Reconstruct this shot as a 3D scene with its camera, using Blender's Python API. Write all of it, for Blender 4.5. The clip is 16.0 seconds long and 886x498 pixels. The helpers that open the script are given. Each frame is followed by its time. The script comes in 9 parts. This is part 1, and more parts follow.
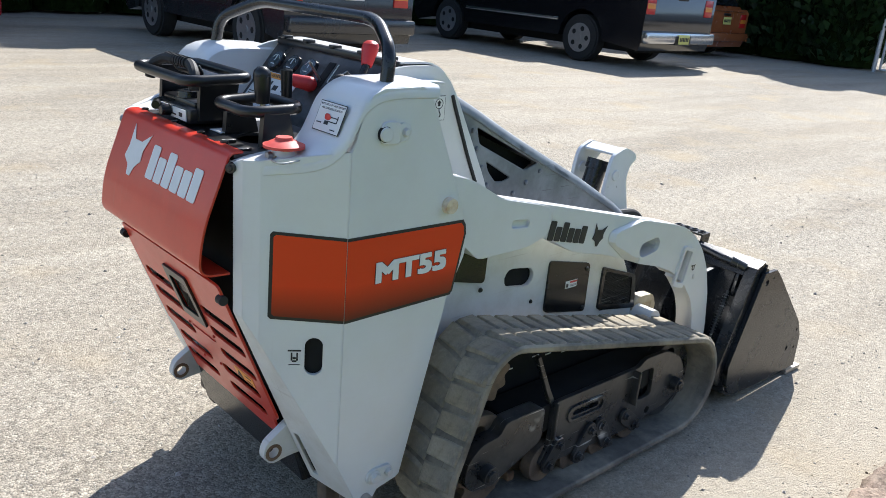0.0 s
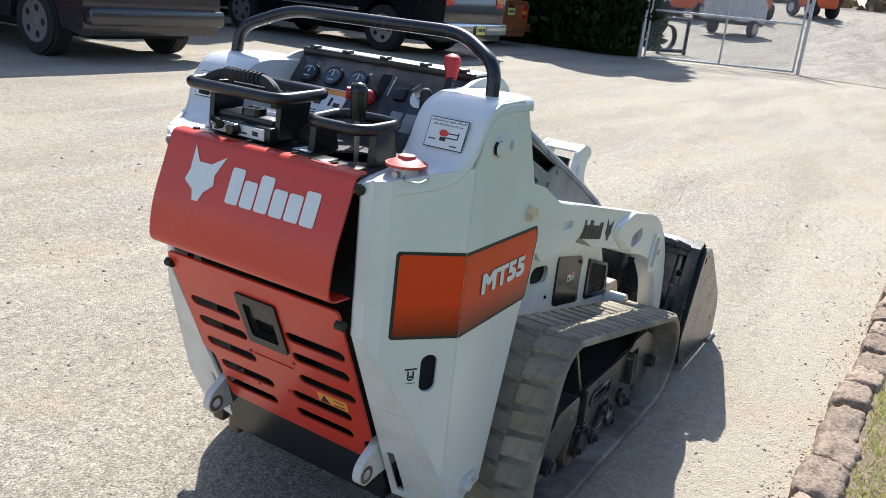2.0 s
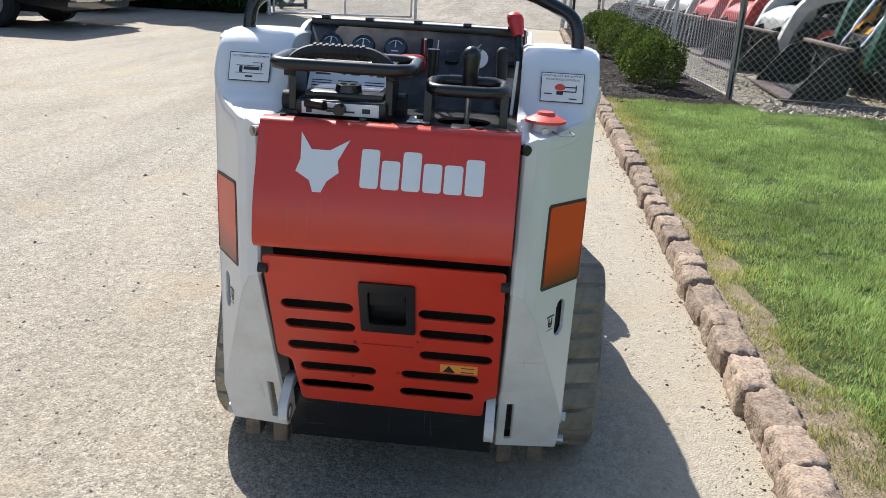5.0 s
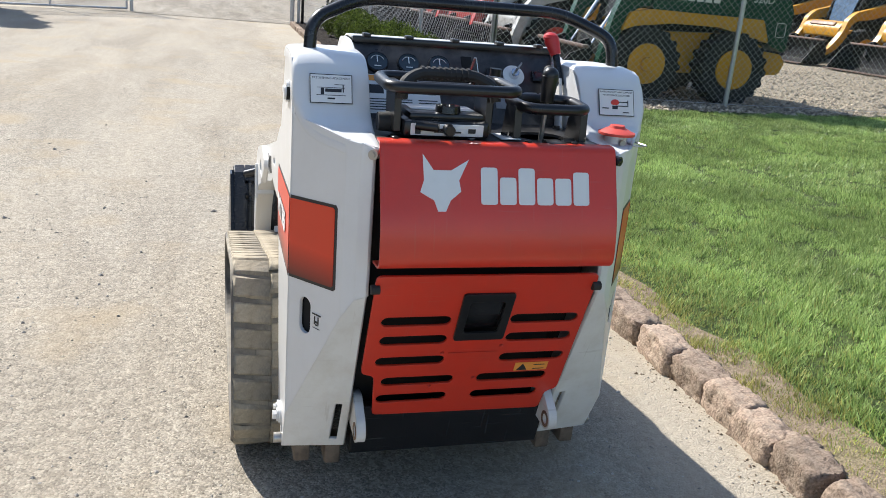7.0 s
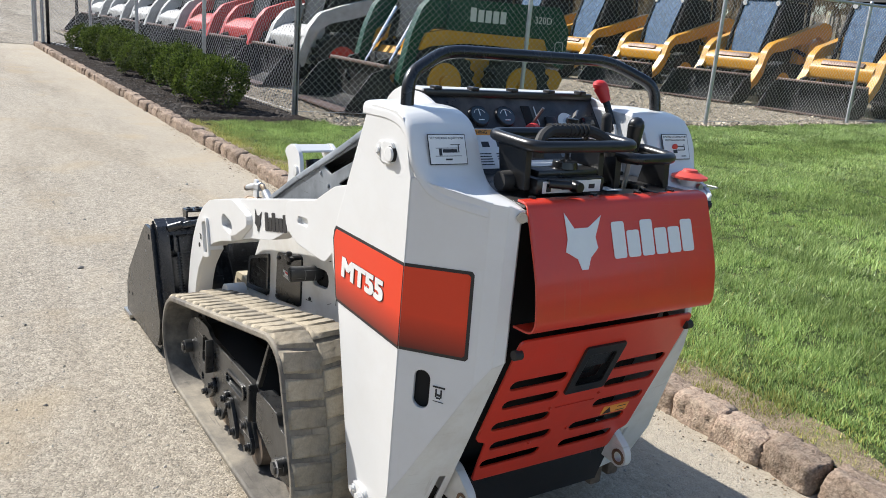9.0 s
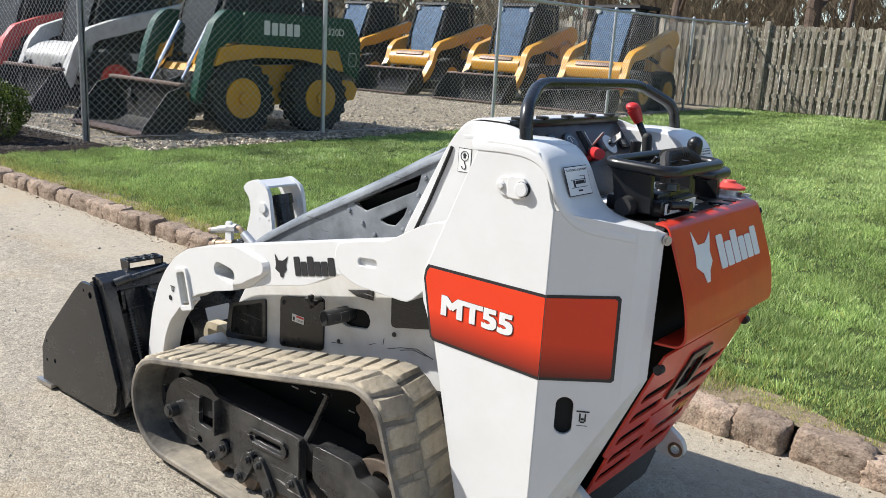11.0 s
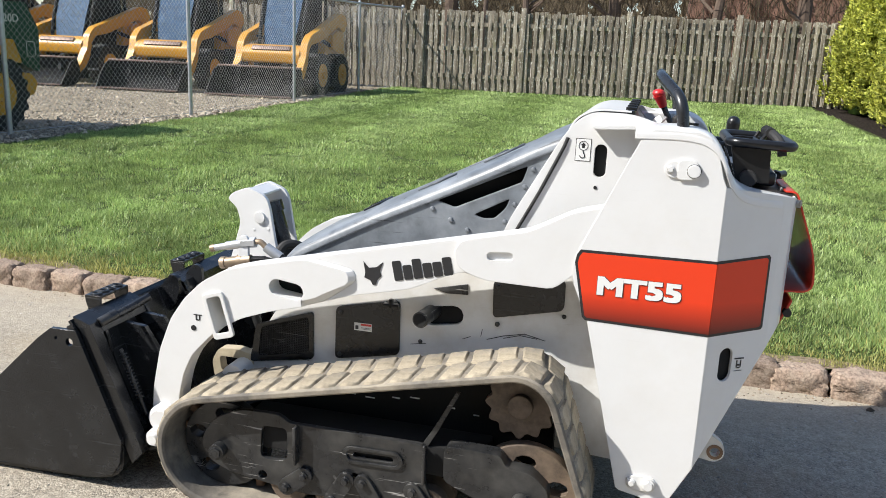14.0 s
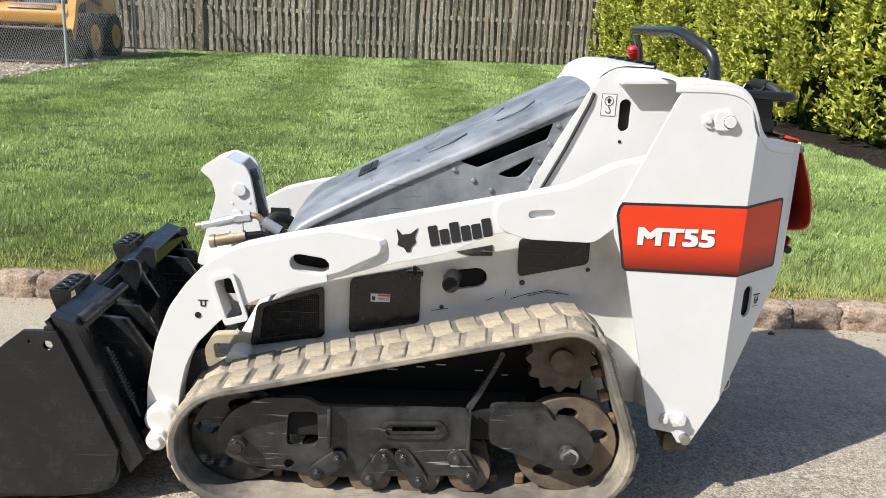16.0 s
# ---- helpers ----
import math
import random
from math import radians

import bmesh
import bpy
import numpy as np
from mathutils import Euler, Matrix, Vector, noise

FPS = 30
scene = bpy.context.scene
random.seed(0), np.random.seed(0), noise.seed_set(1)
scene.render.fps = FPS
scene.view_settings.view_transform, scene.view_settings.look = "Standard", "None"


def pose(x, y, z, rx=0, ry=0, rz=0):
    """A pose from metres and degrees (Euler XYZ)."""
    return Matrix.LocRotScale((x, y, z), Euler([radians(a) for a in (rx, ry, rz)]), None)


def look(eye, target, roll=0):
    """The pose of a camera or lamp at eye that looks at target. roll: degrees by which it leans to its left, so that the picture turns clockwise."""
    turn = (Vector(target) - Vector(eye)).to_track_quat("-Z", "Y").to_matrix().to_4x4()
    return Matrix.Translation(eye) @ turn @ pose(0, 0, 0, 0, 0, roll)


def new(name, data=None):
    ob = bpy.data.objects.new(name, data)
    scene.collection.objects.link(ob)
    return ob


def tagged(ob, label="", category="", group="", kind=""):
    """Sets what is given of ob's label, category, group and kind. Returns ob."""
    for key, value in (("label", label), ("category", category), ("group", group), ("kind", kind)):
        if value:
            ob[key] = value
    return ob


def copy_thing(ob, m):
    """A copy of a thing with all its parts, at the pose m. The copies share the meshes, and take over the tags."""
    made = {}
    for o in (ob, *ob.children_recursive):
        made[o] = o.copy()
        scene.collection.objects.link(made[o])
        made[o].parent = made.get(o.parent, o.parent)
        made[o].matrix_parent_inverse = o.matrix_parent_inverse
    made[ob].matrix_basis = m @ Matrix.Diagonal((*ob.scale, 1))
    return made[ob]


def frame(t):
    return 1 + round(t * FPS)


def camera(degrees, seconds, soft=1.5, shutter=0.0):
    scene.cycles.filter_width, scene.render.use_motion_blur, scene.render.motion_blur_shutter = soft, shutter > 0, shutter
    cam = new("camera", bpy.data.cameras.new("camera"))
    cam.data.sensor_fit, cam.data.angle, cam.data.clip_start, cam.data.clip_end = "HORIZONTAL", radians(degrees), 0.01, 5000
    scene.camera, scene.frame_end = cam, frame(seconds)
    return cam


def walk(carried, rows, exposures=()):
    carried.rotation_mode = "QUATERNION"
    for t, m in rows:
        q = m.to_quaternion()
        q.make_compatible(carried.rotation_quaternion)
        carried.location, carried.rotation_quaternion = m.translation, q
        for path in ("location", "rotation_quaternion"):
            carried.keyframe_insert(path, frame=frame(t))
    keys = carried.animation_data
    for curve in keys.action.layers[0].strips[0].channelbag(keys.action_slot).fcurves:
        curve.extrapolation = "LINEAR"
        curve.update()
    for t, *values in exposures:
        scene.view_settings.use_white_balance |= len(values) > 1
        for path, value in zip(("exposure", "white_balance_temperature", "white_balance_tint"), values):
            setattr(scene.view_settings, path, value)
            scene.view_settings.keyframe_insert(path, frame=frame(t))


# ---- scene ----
cam = camera(57.0, 16.0, soft=0.6)
PATH = [
    (0, (-0.655, -1.455, 1.185), (0.645, -0.073, 0.549), 5.0),
    (0.5, (-0.821, -1.369, 1.193), (0.589, -0.096, 0.564), 4.9),
    (1, (-0.932, -1.275, 1.195), (0.546, -0.084, 0.567), 5.8),
    (1.5, (-0.993, -1.14, 1.175), (0.563, -0.039, 0.567), 6.2),
    (2, (-1.045, -1.018, 1.179), (0.59, -0.043, 0.565), 5.9),
    (2.5, (-1.166, -0.892, 1.181), (0.536, -0.049, 0.554), 5.2),
    (3, (-1.25, -0.792, 1.171), (0.486, -0.022, 0.544), 5.3),
    (3.5, (-1.259, -0.677, 1.117), (0.515, 0.022, 0.513), 5.1),
    (4, (-1.247, -0.509, 1.116), (0.58, 0.031, 0.507), 3.8),
    (4.5, (-1.299, -0.377, 1.122), (0.571, -0.046, 0.494), 3.7),
    (4.7, (-1.341, -0.306, 1.118), (0.54, -0.055, 0.486), 3.5),
    (6.8, (-1.386, 0.427, 1.135), (0.45, -0.065, 0.514), 5.0),
    (7, (-1.362, 0.496, 1.13), (0.464, -0.046, 0.52), 4.9),
    (7.5, (-1.267, 0.643, 1.136), (0.52, -0.03, 0.54), 5.3),
    (8, (-1.211, 0.789, 1.146), (0.516, -0.036, 0.566), 4.8),
    (8.5, (-1.153, 0.955, 1.16), (0.514, 0.001, 0.602), 4.1),
    (9, (-1.03, 1.069, 1.144), (0.571, -0.006, 0.615), 5.0),
    (9.5, (-0.916, 1.181, 1.156), (0.612, -0.007, 0.651), 4.9),
    (9.7, (-0.89, 1.245, 1.154), (0.61, 0.017, 0.66), 4.9),
    (11.8, (-0.368, 1.719, 1.146), (0.675, 0.085, 0.654), 2.4),
    (12, (-0.32, 1.759, 1.144), (0.685, 0.103, 0.647), 2.3),
    (12.5, (-0.162, 1.812, 1.132), (0.709, 0.079, 0.643), 2.5),
    (13, (0.003, 1.87, 1.14), (0.711, 0.058, 0.675), 3.2),
    (13.5, (0.162, 2.015, 1.144), (0.74, 0.157, 0.684), 2.9),
    (14, (0.305, 2.061, 1.127), (0.773, 0.174, 0.658), 2.5),
    (14.5, (0.46, 2.022, 1.126), (0.76, 0.104, 0.647), 2.4),
    (15, (0.606, 2.048, 1.118), (0.732, 0.112, 0.63), 3.3),
    (15.5, (0.764, 2.104, 1.114), (0.77, 0.168, 0.609), 2.9),
    (16, (0.882, 2.085, 1.089), (0.805, 0.158, 0.558), 2.7),
]
walk(cam, [(t, look(eye, target, roll)) for t, eye, target, roll in PATH],
     exposures=[(0.0, 0.83, 6050, 10), (3.0, 0.78, 6200, 10), (5.0, 0.70, 6250, 10), (7.0, 0.70, 6250, 10), (9.0, 0.56, 6250, 10), (13.0, 0.55, 6250, 10), (16.0, 0.56, 6350, 10)])
from mathutils.geometry import delaunay_2d_cdt
# ---- light ----
SUN = Vector((0.95, 0.55, 1.0)).normalized()
world = bpy.data.worlds.new("sky")
scene.world = world
world.use_nodes = True
wn = world.node_tree
sky = wn.nodes.new("ShaderNodeTexSky")
sky.sky_type = "NISHITA"
sky.sun_disc = False
sky.sun_elevation = math.asin(SUN.z)
sky.sun_rotation = math.atan2(SUN.x, SUN.y)
wn.links.new(sky.outputs[0], wn.nodes["Background"].inputs[0])
wn.nodes["Background"].inputs[1].default_value = 0.125
sun_data = bpy.data.lights.new("sun", "SUN")
sun_data.energy = 5.0
sun_data.angle = radians(0.53)
sun_data.color = (1.0, 0.95, 0.87)
sun = new("sun", sun_data)
sun.matrix_world = look(SUN * 30, (0, 0, 0))
scene.view_settings.exposure = 0.50

# ---- materials ----


def mat(name, col, rough=0.5, metal=0.0, var=0.12, scale=25.0, bump=0.0, bump_scale=None, dirt=None, dirt_amount=0.0,
        dirt_scale=4.0, coat=0.0, edge=0.0, rough_var=0.1, island=0.0, random_tone=0.0, spec=0.5, scratch=None, scratch_amount=0.0):
    """A painted, rubber, stone or metal surface: base colour with grain, larger stains of dirt, and fine relief."""
    m = bpy.data.materials.new(name)
    m.use_nodes = True
    nt = m.node_tree
    N, L = nt.nodes, nt.links
    b = N["Principled BSDF"]
    b.inputs["Metallic"].default_value = metal
    b.inputs["Coat Weight"].default_value = coat
    b.inputs["Coat Roughness"].default_value = 0.12
    b.inputs["Specular IOR Level"].default_value = spec
    tc = N.new("ShaderNodeTexCoord")
    n1 = N.new("ShaderNodeTexNoise")
    n1.inputs["Scale"].default_value = scale
    n1.inputs["Detail"].default_value = 6
    n1.inputs["Roughness"].default_value = 0.65
    L.new(tc.outputs["Object"], n1.inputs["Vector"])
    n2 = N.new("ShaderNodeTexNoise")
    n2.inputs["Scale"].default_value = dirt_scale
    n2.inputs["Detail"].default_value = 9
    n2.inputs["Roughness"].default_value = 0.64
    L.new(tc.outputs["Object"], n2.inputs["Vector"])
    r1 = N.new("ShaderNodeValToRGB")
    c = Vector(col[:3])
    lo, hi = c * (1 - var), c * (1 + var)
    r1.color_ramp.elements[0].position, r1.color_ramp.elements[1].position = 0.3, 0.7
    r1.color_ramp.elements[0].color = (*lo, 1)
    r1.color_ramp.elements[1].color = (min(1, hi.x), min(1, hi.y), min(1, hi.z), 1)
    L.new(n1.outputs["Fac"], r1.inputs["Fac"])
    out = r1.outputs["Color"]
    if dirt:
        r2 = N.new("ShaderNodeMapRange")
        r2.inputs["From Min"].default_value, r2.inputs["From Max"].default_value = 0.44, 0.66
        r2.inputs["To Max"].default_value = dirt_amount
        L.new(n2.outputs["Fac"], r2.inputs["Value"])
        mx = N.new("ShaderNodeMix")
        mx.data_type = "RGBA"
        L.new(r2.outputs["Result"], mx.inputs["Factor"])
        L.new(out, mx.inputs["A"])
        mx.inputs["B"].default_value = (*dirt, 1)
        out = mx.outputs["Result"]
    if scratch:
        # short scrapes along several directions
        for k, (turn, sc) in enumerate((((0.3, 0.5, 0.2), (6, 9, 160)), ((1.2, 0.1, 0.9), (9, 140, 7)))):
            mp = N.new("ShaderNodeMapping")
            mp.inputs["Rotation"].default_value = turn
            mp.inputs["Scale"].default_value = sc
            L.new(tc.outputs["Object"], mp.inputs["Vector"])
            sn = N.new("ShaderNodeTexNoise")
            sn.inputs["Scale"].default_value = 1.0
            sn.inputs["Detail"].default_value = 3
            L.new(mp.outputs["Vector"], sn.inputs["Vector"])
            sr = N.new("ShaderNodeMapRange")
            sr.inputs["From Min"].default_value, sr.inputs["From Max"].default_value = 0.66, 0.72
            sr.inputs["To Max"].default_value = scratch_amount
            L.new(sn.outputs["Fac"], sr.inputs["Value"])
            sx = N.new("ShaderNodeMix")
            sx.data_type = "RGBA"
            L.new(sr.outputs["Result"], sx.inputs["Factor"])
            L.new(out, sx.inputs["A"])
            sx.inputs["B"].default_value = (*scratch, 1)
            out = sx.outputs["Result"]
    if island or random_tone:
        hs = N.new("ShaderNodeHueSaturation")
        src = N.new("ShaderNodeNewGeometry").outputs["Random Per Island"] if island else N.new("ShaderNodeObjectInfo").outputs["Random"]
        amount = island or random_tone
        mr = N.new("ShaderNodeMapRange")
        mr.inputs["To Min"].default_value, mr.inputs["To Max"].default_value = 1 - amount, 1 + amount
        L.new(src, mr.inputs["Value"])
        L.new(mr.outputs["Result"], hs.inputs["Value"])
        L.new(out, hs.inputs["Color"])
        out = hs.outputs["Color"]
    L.new(out, b.inputs["Base Color"])
    rr = N.new("ShaderNodeMapRange")
    rr.inputs["To Min"].default_value, rr.inputs["To Max"].default_value = max(0.03, rough - rough_var), min(1, rough + rough_var)
    L.new(n2.outputs["Fac"], rr.inputs["Value"])
    L.new(rr.outputs["Result"], b.inputs["Roughness"])
    normal = None
    if edge:
        bv = N.new("ShaderNodeBevel")
        bv.samples = 4
        bv.inputs["Radius"].default_value = edge
        normal = bv.outputs["Normal"]
    if bump:
        n3 = N.new("ShaderNodeTexNoise")
        n3.inputs["Scale"].default_value = bump_scale or scale * 4
        n3.inputs["Detail"].default_value = 4
        L.new(tc.outputs["Object"], n3.inputs["Vector"])
        bp = N.new("ShaderNodeBump")
        bp.inputs["Strength"].default_value = min(1.0, bump)
        bp.inputs["Distance"].default_value = 0.004
        L.new(n3.outputs["Fac"], bp.inputs["Height"])
        if normal:
            L.new(normal, bp.inputs["Normal"])
        normal = bp.outputs["Normal"]
    if normal:
        L.new(normal, b.inputs["Normal"])
    return m


def ground_mat(name, dark, light, dust, cell, dust_amount, rough=0.9, relief=0.6, stain=None, worn=None, sand=None):
    """Chippings of mixed tone bound in a sheet, with dusty tracks."""
    m = bpy.data.materials.new(name)
    m.use_nodes = True
    nt = m.node_tree
    N, L = nt.nodes, nt.links
    b = N["Principled BSDF"]
    b.inputs["Roughness"].default_value = rough
    b.inputs["Specular IOR Level"].default_value = 0.25
    tc = N.new("ShaderNodeTexCoord")
    vo = N.new("ShaderNodeTexVoronoi")
    vo.inputs["Scale"].default_value = 1 / cell
    L.new(tc.outputs["Object"], vo.inputs["Vector"])
    sep = N.new("ShaderNodeSeparateColor")
    L.new(vo.outputs["Color"], sep.inputs["Color"])
    ramp = N.new("ShaderNodeValToRGB")
    ramp.color_ramp.elements[0].color = (*dark, 1)
    ramp.color_ramp.elements[1].color = (*light, 1)
    ramp.color_ramp.elements[0].position, ramp.color_ramp.elements[1].position = 0.1, 0.95
    L.new(sep.outputs[0], ramp.inputs["Fac"])
    vc = N.new("ShaderNodeTexVoronoi")
    vc.inputs["Scale"].default_value = 0.3 / cell
    L.new(tc.outputs["Object"], vc.inputs["Vector"])
    sc = N.new("ShaderNodeSeparateColor")
    L.new(vc.outputs["Color"], sc.inputs["Color"])
    vr = N.new("ShaderNodeMapRange")
    vr.inputs["To Min"].default_value, vr.inputs["To Max"].default_value = 0.85, 1.12
    L.new(sc.outputs[1], vr.inputs["Value"])
    big = N.new("ShaderNodeTexNoise")
    big.inputs["Scale"].default_value = 0.55
    big.inputs["Detail"].default_value = 7
    big.inputs["Roughness"].default_value = 0.6
    mp = N.new("ShaderNodeMapping")
    mp.inputs["Scale"].default_value = (0.45, 1.5, 1)
    L.new(tc.outputs["Object"], mp.inputs["Vector"])
    L.new(mp.outputs["Vector"], big.inputs["Vector"])
    mr = N.new("ShaderNodeMapRange")
    mr.inputs["From Min"].default_value, mr.inputs["From Max"].default_value = 0.38, 0.62
    mr.inputs["To Min"].default_value = dust_amount * 0.35
    mr.inputs["To Max"].default_value = dust_amount
    L.new(big.outputs["Fac"], mr.inputs["Value"])
    fine = N.new("ShaderNodeTexNoise")
    fine.inputs["Scale"].default_value = 24
    fine.inputs["Detail"].default_value = 8
    fine.inputs["Roughness"].default_value = 0.7
    L.new(tc.outputs["Object"], fine.inputs["Vector"])
    mul = N.new("ShaderNodeMath")
    mul.operation = "MULTIPLY"
    fr = N.new("ShaderNodeMapRange")
    fr.inputs["From Min"].default_value, fr.inputs["From Max"].default_value = 0.3, 0.6
    fr.inputs["To Min"].default_value = 0.35
    L.new(fine.outputs["Fac"], fr.inputs["Value"])
    L.new(mr.outputs["Result"], mul.inputs[0])
    L.new(fr.outputs["Result"], mul.inputs[1])
    mx = N.new("ShaderNodeMix")
    mx.data_type = "RGBA"
    L.new(mul.outputs[0], mx.inputs["Factor"])
    L.new(ramp.outputs["Color"], mx.inputs["A"])
    mx.inputs["B"].default_value = (*dust, 1)
    hv = N.new("ShaderNodeHueSaturation")
    L.new(vr.outputs["Result"], hv.inputs["Value"])
    L.new(mx.outputs["Result"], hv.inputs["Color"])
    out = hv.outputs["Color"]
    if worn:
        wm = N.new("ShaderNodeMapping")
        wm.inputs["Scale"].default_value = (0.16, 0.85, 1)
        wm.inputs["Rotation"].default_value = (0, 0, 0.06)
        L.new(tc.outputs["Object"], wm.inputs["Vector"])
        wz = N.new("ShaderNodeTexNoise")
        wz.inputs["Scale"].default_value = 1.6
        wz.inputs["Detail"].default_value = 8
        wz.inputs["Roughness"].default_value = 0.68
        wz.inputs["Distortion"].default_value = 0.6
        L.new(wm.outputs["Vector"], wz.inputs["Vector"])
        wr = N.new("ShaderNodeMapRange")
        wr.inputs["From Min"].default_value, wr.inputs["From Max"].default_value = 0.44, 0.64
        wr.inputs["To Max"].default_value = 0.62
        L.new(wz.outputs["Fac"], wr.inputs["Value"])
        m3 = N.new("ShaderNodeMix")
        m3.data_type = "RGBA"
        m3.blend_type = "MULTIPLY"
        L.new(wr.outputs["Result"], m3.inputs["Factor"])
        L.new(out, m3.inputs["A"])
        m3.inputs["B"].default_value = (*worn, 1)
        out = m3.outputs["Result"]
        sp = N.new("ShaderNodeTexVoronoi")
        sp.inputs["Scale"].default_value = 2.6
        sp.inputs["Randomness"].default_value = 1.0
        L.new(tc.outputs["Object"], sp.inputs["Vector"])
        sq = N.new("ShaderNodeMapRange")
        sq.inputs["From Min"].default_value, sq.inputs["From Max"].default_value = 0.012, 0.006
        sq.inputs["To Max"].default_value = 0.9
        L.new(sp.outputs["Distance"], sq.inputs["Value"])
        m4 = N.new("ShaderNodeMix")
        m4.data_type = "RGBA"
        L.new(sq.outputs["Result"], m4.inputs["Factor"])
        L.new(out, m4.inputs["A"])
        m4.inputs["B"].default_value = (0.03, 0.027, 0.024, 1)
        out = m4.outputs["Result"]
    if sand:
        # fine sand washed up along the kerb, with a ragged edge
        sx = N.new("ShaderNodeSeparateXYZ")
        L.new(tc.outputs["Object"], sx.inputs[0])
        sm = N.new("ShaderNodeMapping")
        sm.inputs["Scale"].default_value = (0.5, 1.4, 1)
        L.new(tc.outputs["Object"], sm.inputs["Vector"])
        sz = N.new("ShaderNodeTexNoise")
        sz.inputs["Scale"].default_value = 2.2
        sz.inputs["Detail"].default_value = 9
        sz.inputs["Roughness"].default_value = 0.7
        L.new(sm.outputs["Vector"], sz.inputs["Vector"])
        sa = N.new("ShaderNodeMath")
        sa.operation = "MULTIPLY_ADD"
        sa.inputs[1].default_value = 1.5
        L.new(sz.outputs["Fac"], sa.inputs[0])
        neg = N.new("ShaderNodeMath")
        neg.operation = "MULTIPLY"
        neg.inputs[1].default_value = -1.0
        L.new(sx.outputs["Y"], neg.inputs[0])
        L.new(neg.outputs[0], sa.inputs[2])
        sd = N.new("ShaderNodeMapRange")
        sd.inputs["From Min"].default_value, sd.inputs["From Max"].default_value = 1.05, 1.55
        sd.inputs["To Max"].default_value = 0.62
        L.new(sa.outputs[0], sd.inputs["Value"])
        m5 = N.new("ShaderNodeMix")
        m5.data_type = "RGBA"
        L.new(sd.outputs["Result"], m5.inputs["Factor"])
        L.new(out, m5.inputs["A"])
        m5.inputs["B"].default_value = (*sand, 1)
        out = m5.outputs["Result"]
    if stain:
        sn = N.new("ShaderNodeTexNoise")
        sn.inputs["Scale"].default_value = 1.7
        sn.inputs["Detail"].default_value = 4
        L.new(tc.outputs["Object"], sn.inputs["Vector"])
        sr = N.new("ShaderNodeMapRange")
        sr.inputs["From Min"].default_value, sr.inputs["From Max"].default_value = 0.54, 0.72
        sr.inputs["To Max"].default_value = 0.5
        L.new(sn.outputs["Fac"], sr.inputs["Value"])
        m2 = N.new("ShaderNodeMix")
        m2.data_type = "RGBA"
        L.new(sr.outputs["Result"], m2.inputs["Factor"])
        L.new(out, m2.inputs["A"])
        m2.inputs["B"].default_value = (*stain, 1)
        out = m2.outputs["Result"]
    L.new(out, b.inputs["Base Color"])
    bp = N.new("ShaderNodeBump")
    bp.inputs["Strength"].default_value = relief
    bp.inputs["Distance"].default_value = cell * 0.6
    L.new(vo.outputs["Distance"], bp.inputs["Height"])
    bp.invert = True
    b2 = N.new("ShaderNodeBump")
    b2.inputs["Strength"].default_value = 0.5
    b2.inputs["Distance"].default_value = 0.02
    L.new(fine.outputs["Fac"], b2.inputs["Height"])
    L.new(bp.outputs["Normal"], b2.inputs["Normal"])
    L.new(b2.outputs["Normal"], b.inputs["Normal"])
    return m


def leaf_mat(name, lo, hi, rough=0.5):
    """Leaves of mixed green that let a little light through."""
    m = bpy.data.materials.new(name)
    m.use_nodes = True
    nt = m.node_tree
    N, L = nt.nodes, nt.links
    b = N["Principled BSDF"]
    b.inputs["Roughness"].default_value = rough
    b.inputs["Specular IOR Level"].default_value = 0.3
    ramp = N.new("ShaderNodeValToRGB")
    ramp.color_ramp.elements[0].color = (*lo, 1)
    ramp.color_ramp.elements[1].color = (*hi, 1)
    L.new(N.new("ShaderNodeNewGeometry").outputs["Random Per Island"], ramp.inputs["Fac"])
    tc = N.new("ShaderNodeTexCoord")
    n = N.new("ShaderNodeTexNoise")
    n.inputs["Scale"].default_value = 1.6
    n.inputs["Detail"].default_value = 7
    n.inputs["Roughness"].default_value = 0.7
    L.new(tc.outputs["Object"], n.inputs["Vector"])
    mr = N.new("ShaderNodeMapRange")
    mr.inputs["From Min"].default_value, mr.inputs["From Max"].default_value = 0.3, 0.7
    mr.inputs["To Min"].default_value, mr.inputs["To Max"].default_value = 0.55, 1.4
    L.new(n.outputs["Fac"], mr.inputs["Value"])
    hs = N.new("ShaderNodeHueSaturation")
    L.new(mr.outputs["Result"], hs.inputs["Value"])
    L.new(ramp.outputs["Color"], hs.inputs["Color"])
    L.new(hs.outputs["Color"], b.inputs["Base Color"])
    tr = N.new("ShaderNodeBsdfTranslucent")
    L.new(hs.outputs["Color"], tr.inputs["Color"])
    ms = N.new("ShaderNodeMixShader")
    ms.inputs[0].default_value = 0.3
    L.new(b.outputs[0], ms.inputs[1])
    L.new(tr.outputs[0], ms.inputs[2])
    L.new(ms.outputs[0], N["Material Output"].inputs["Surface"])
    return m


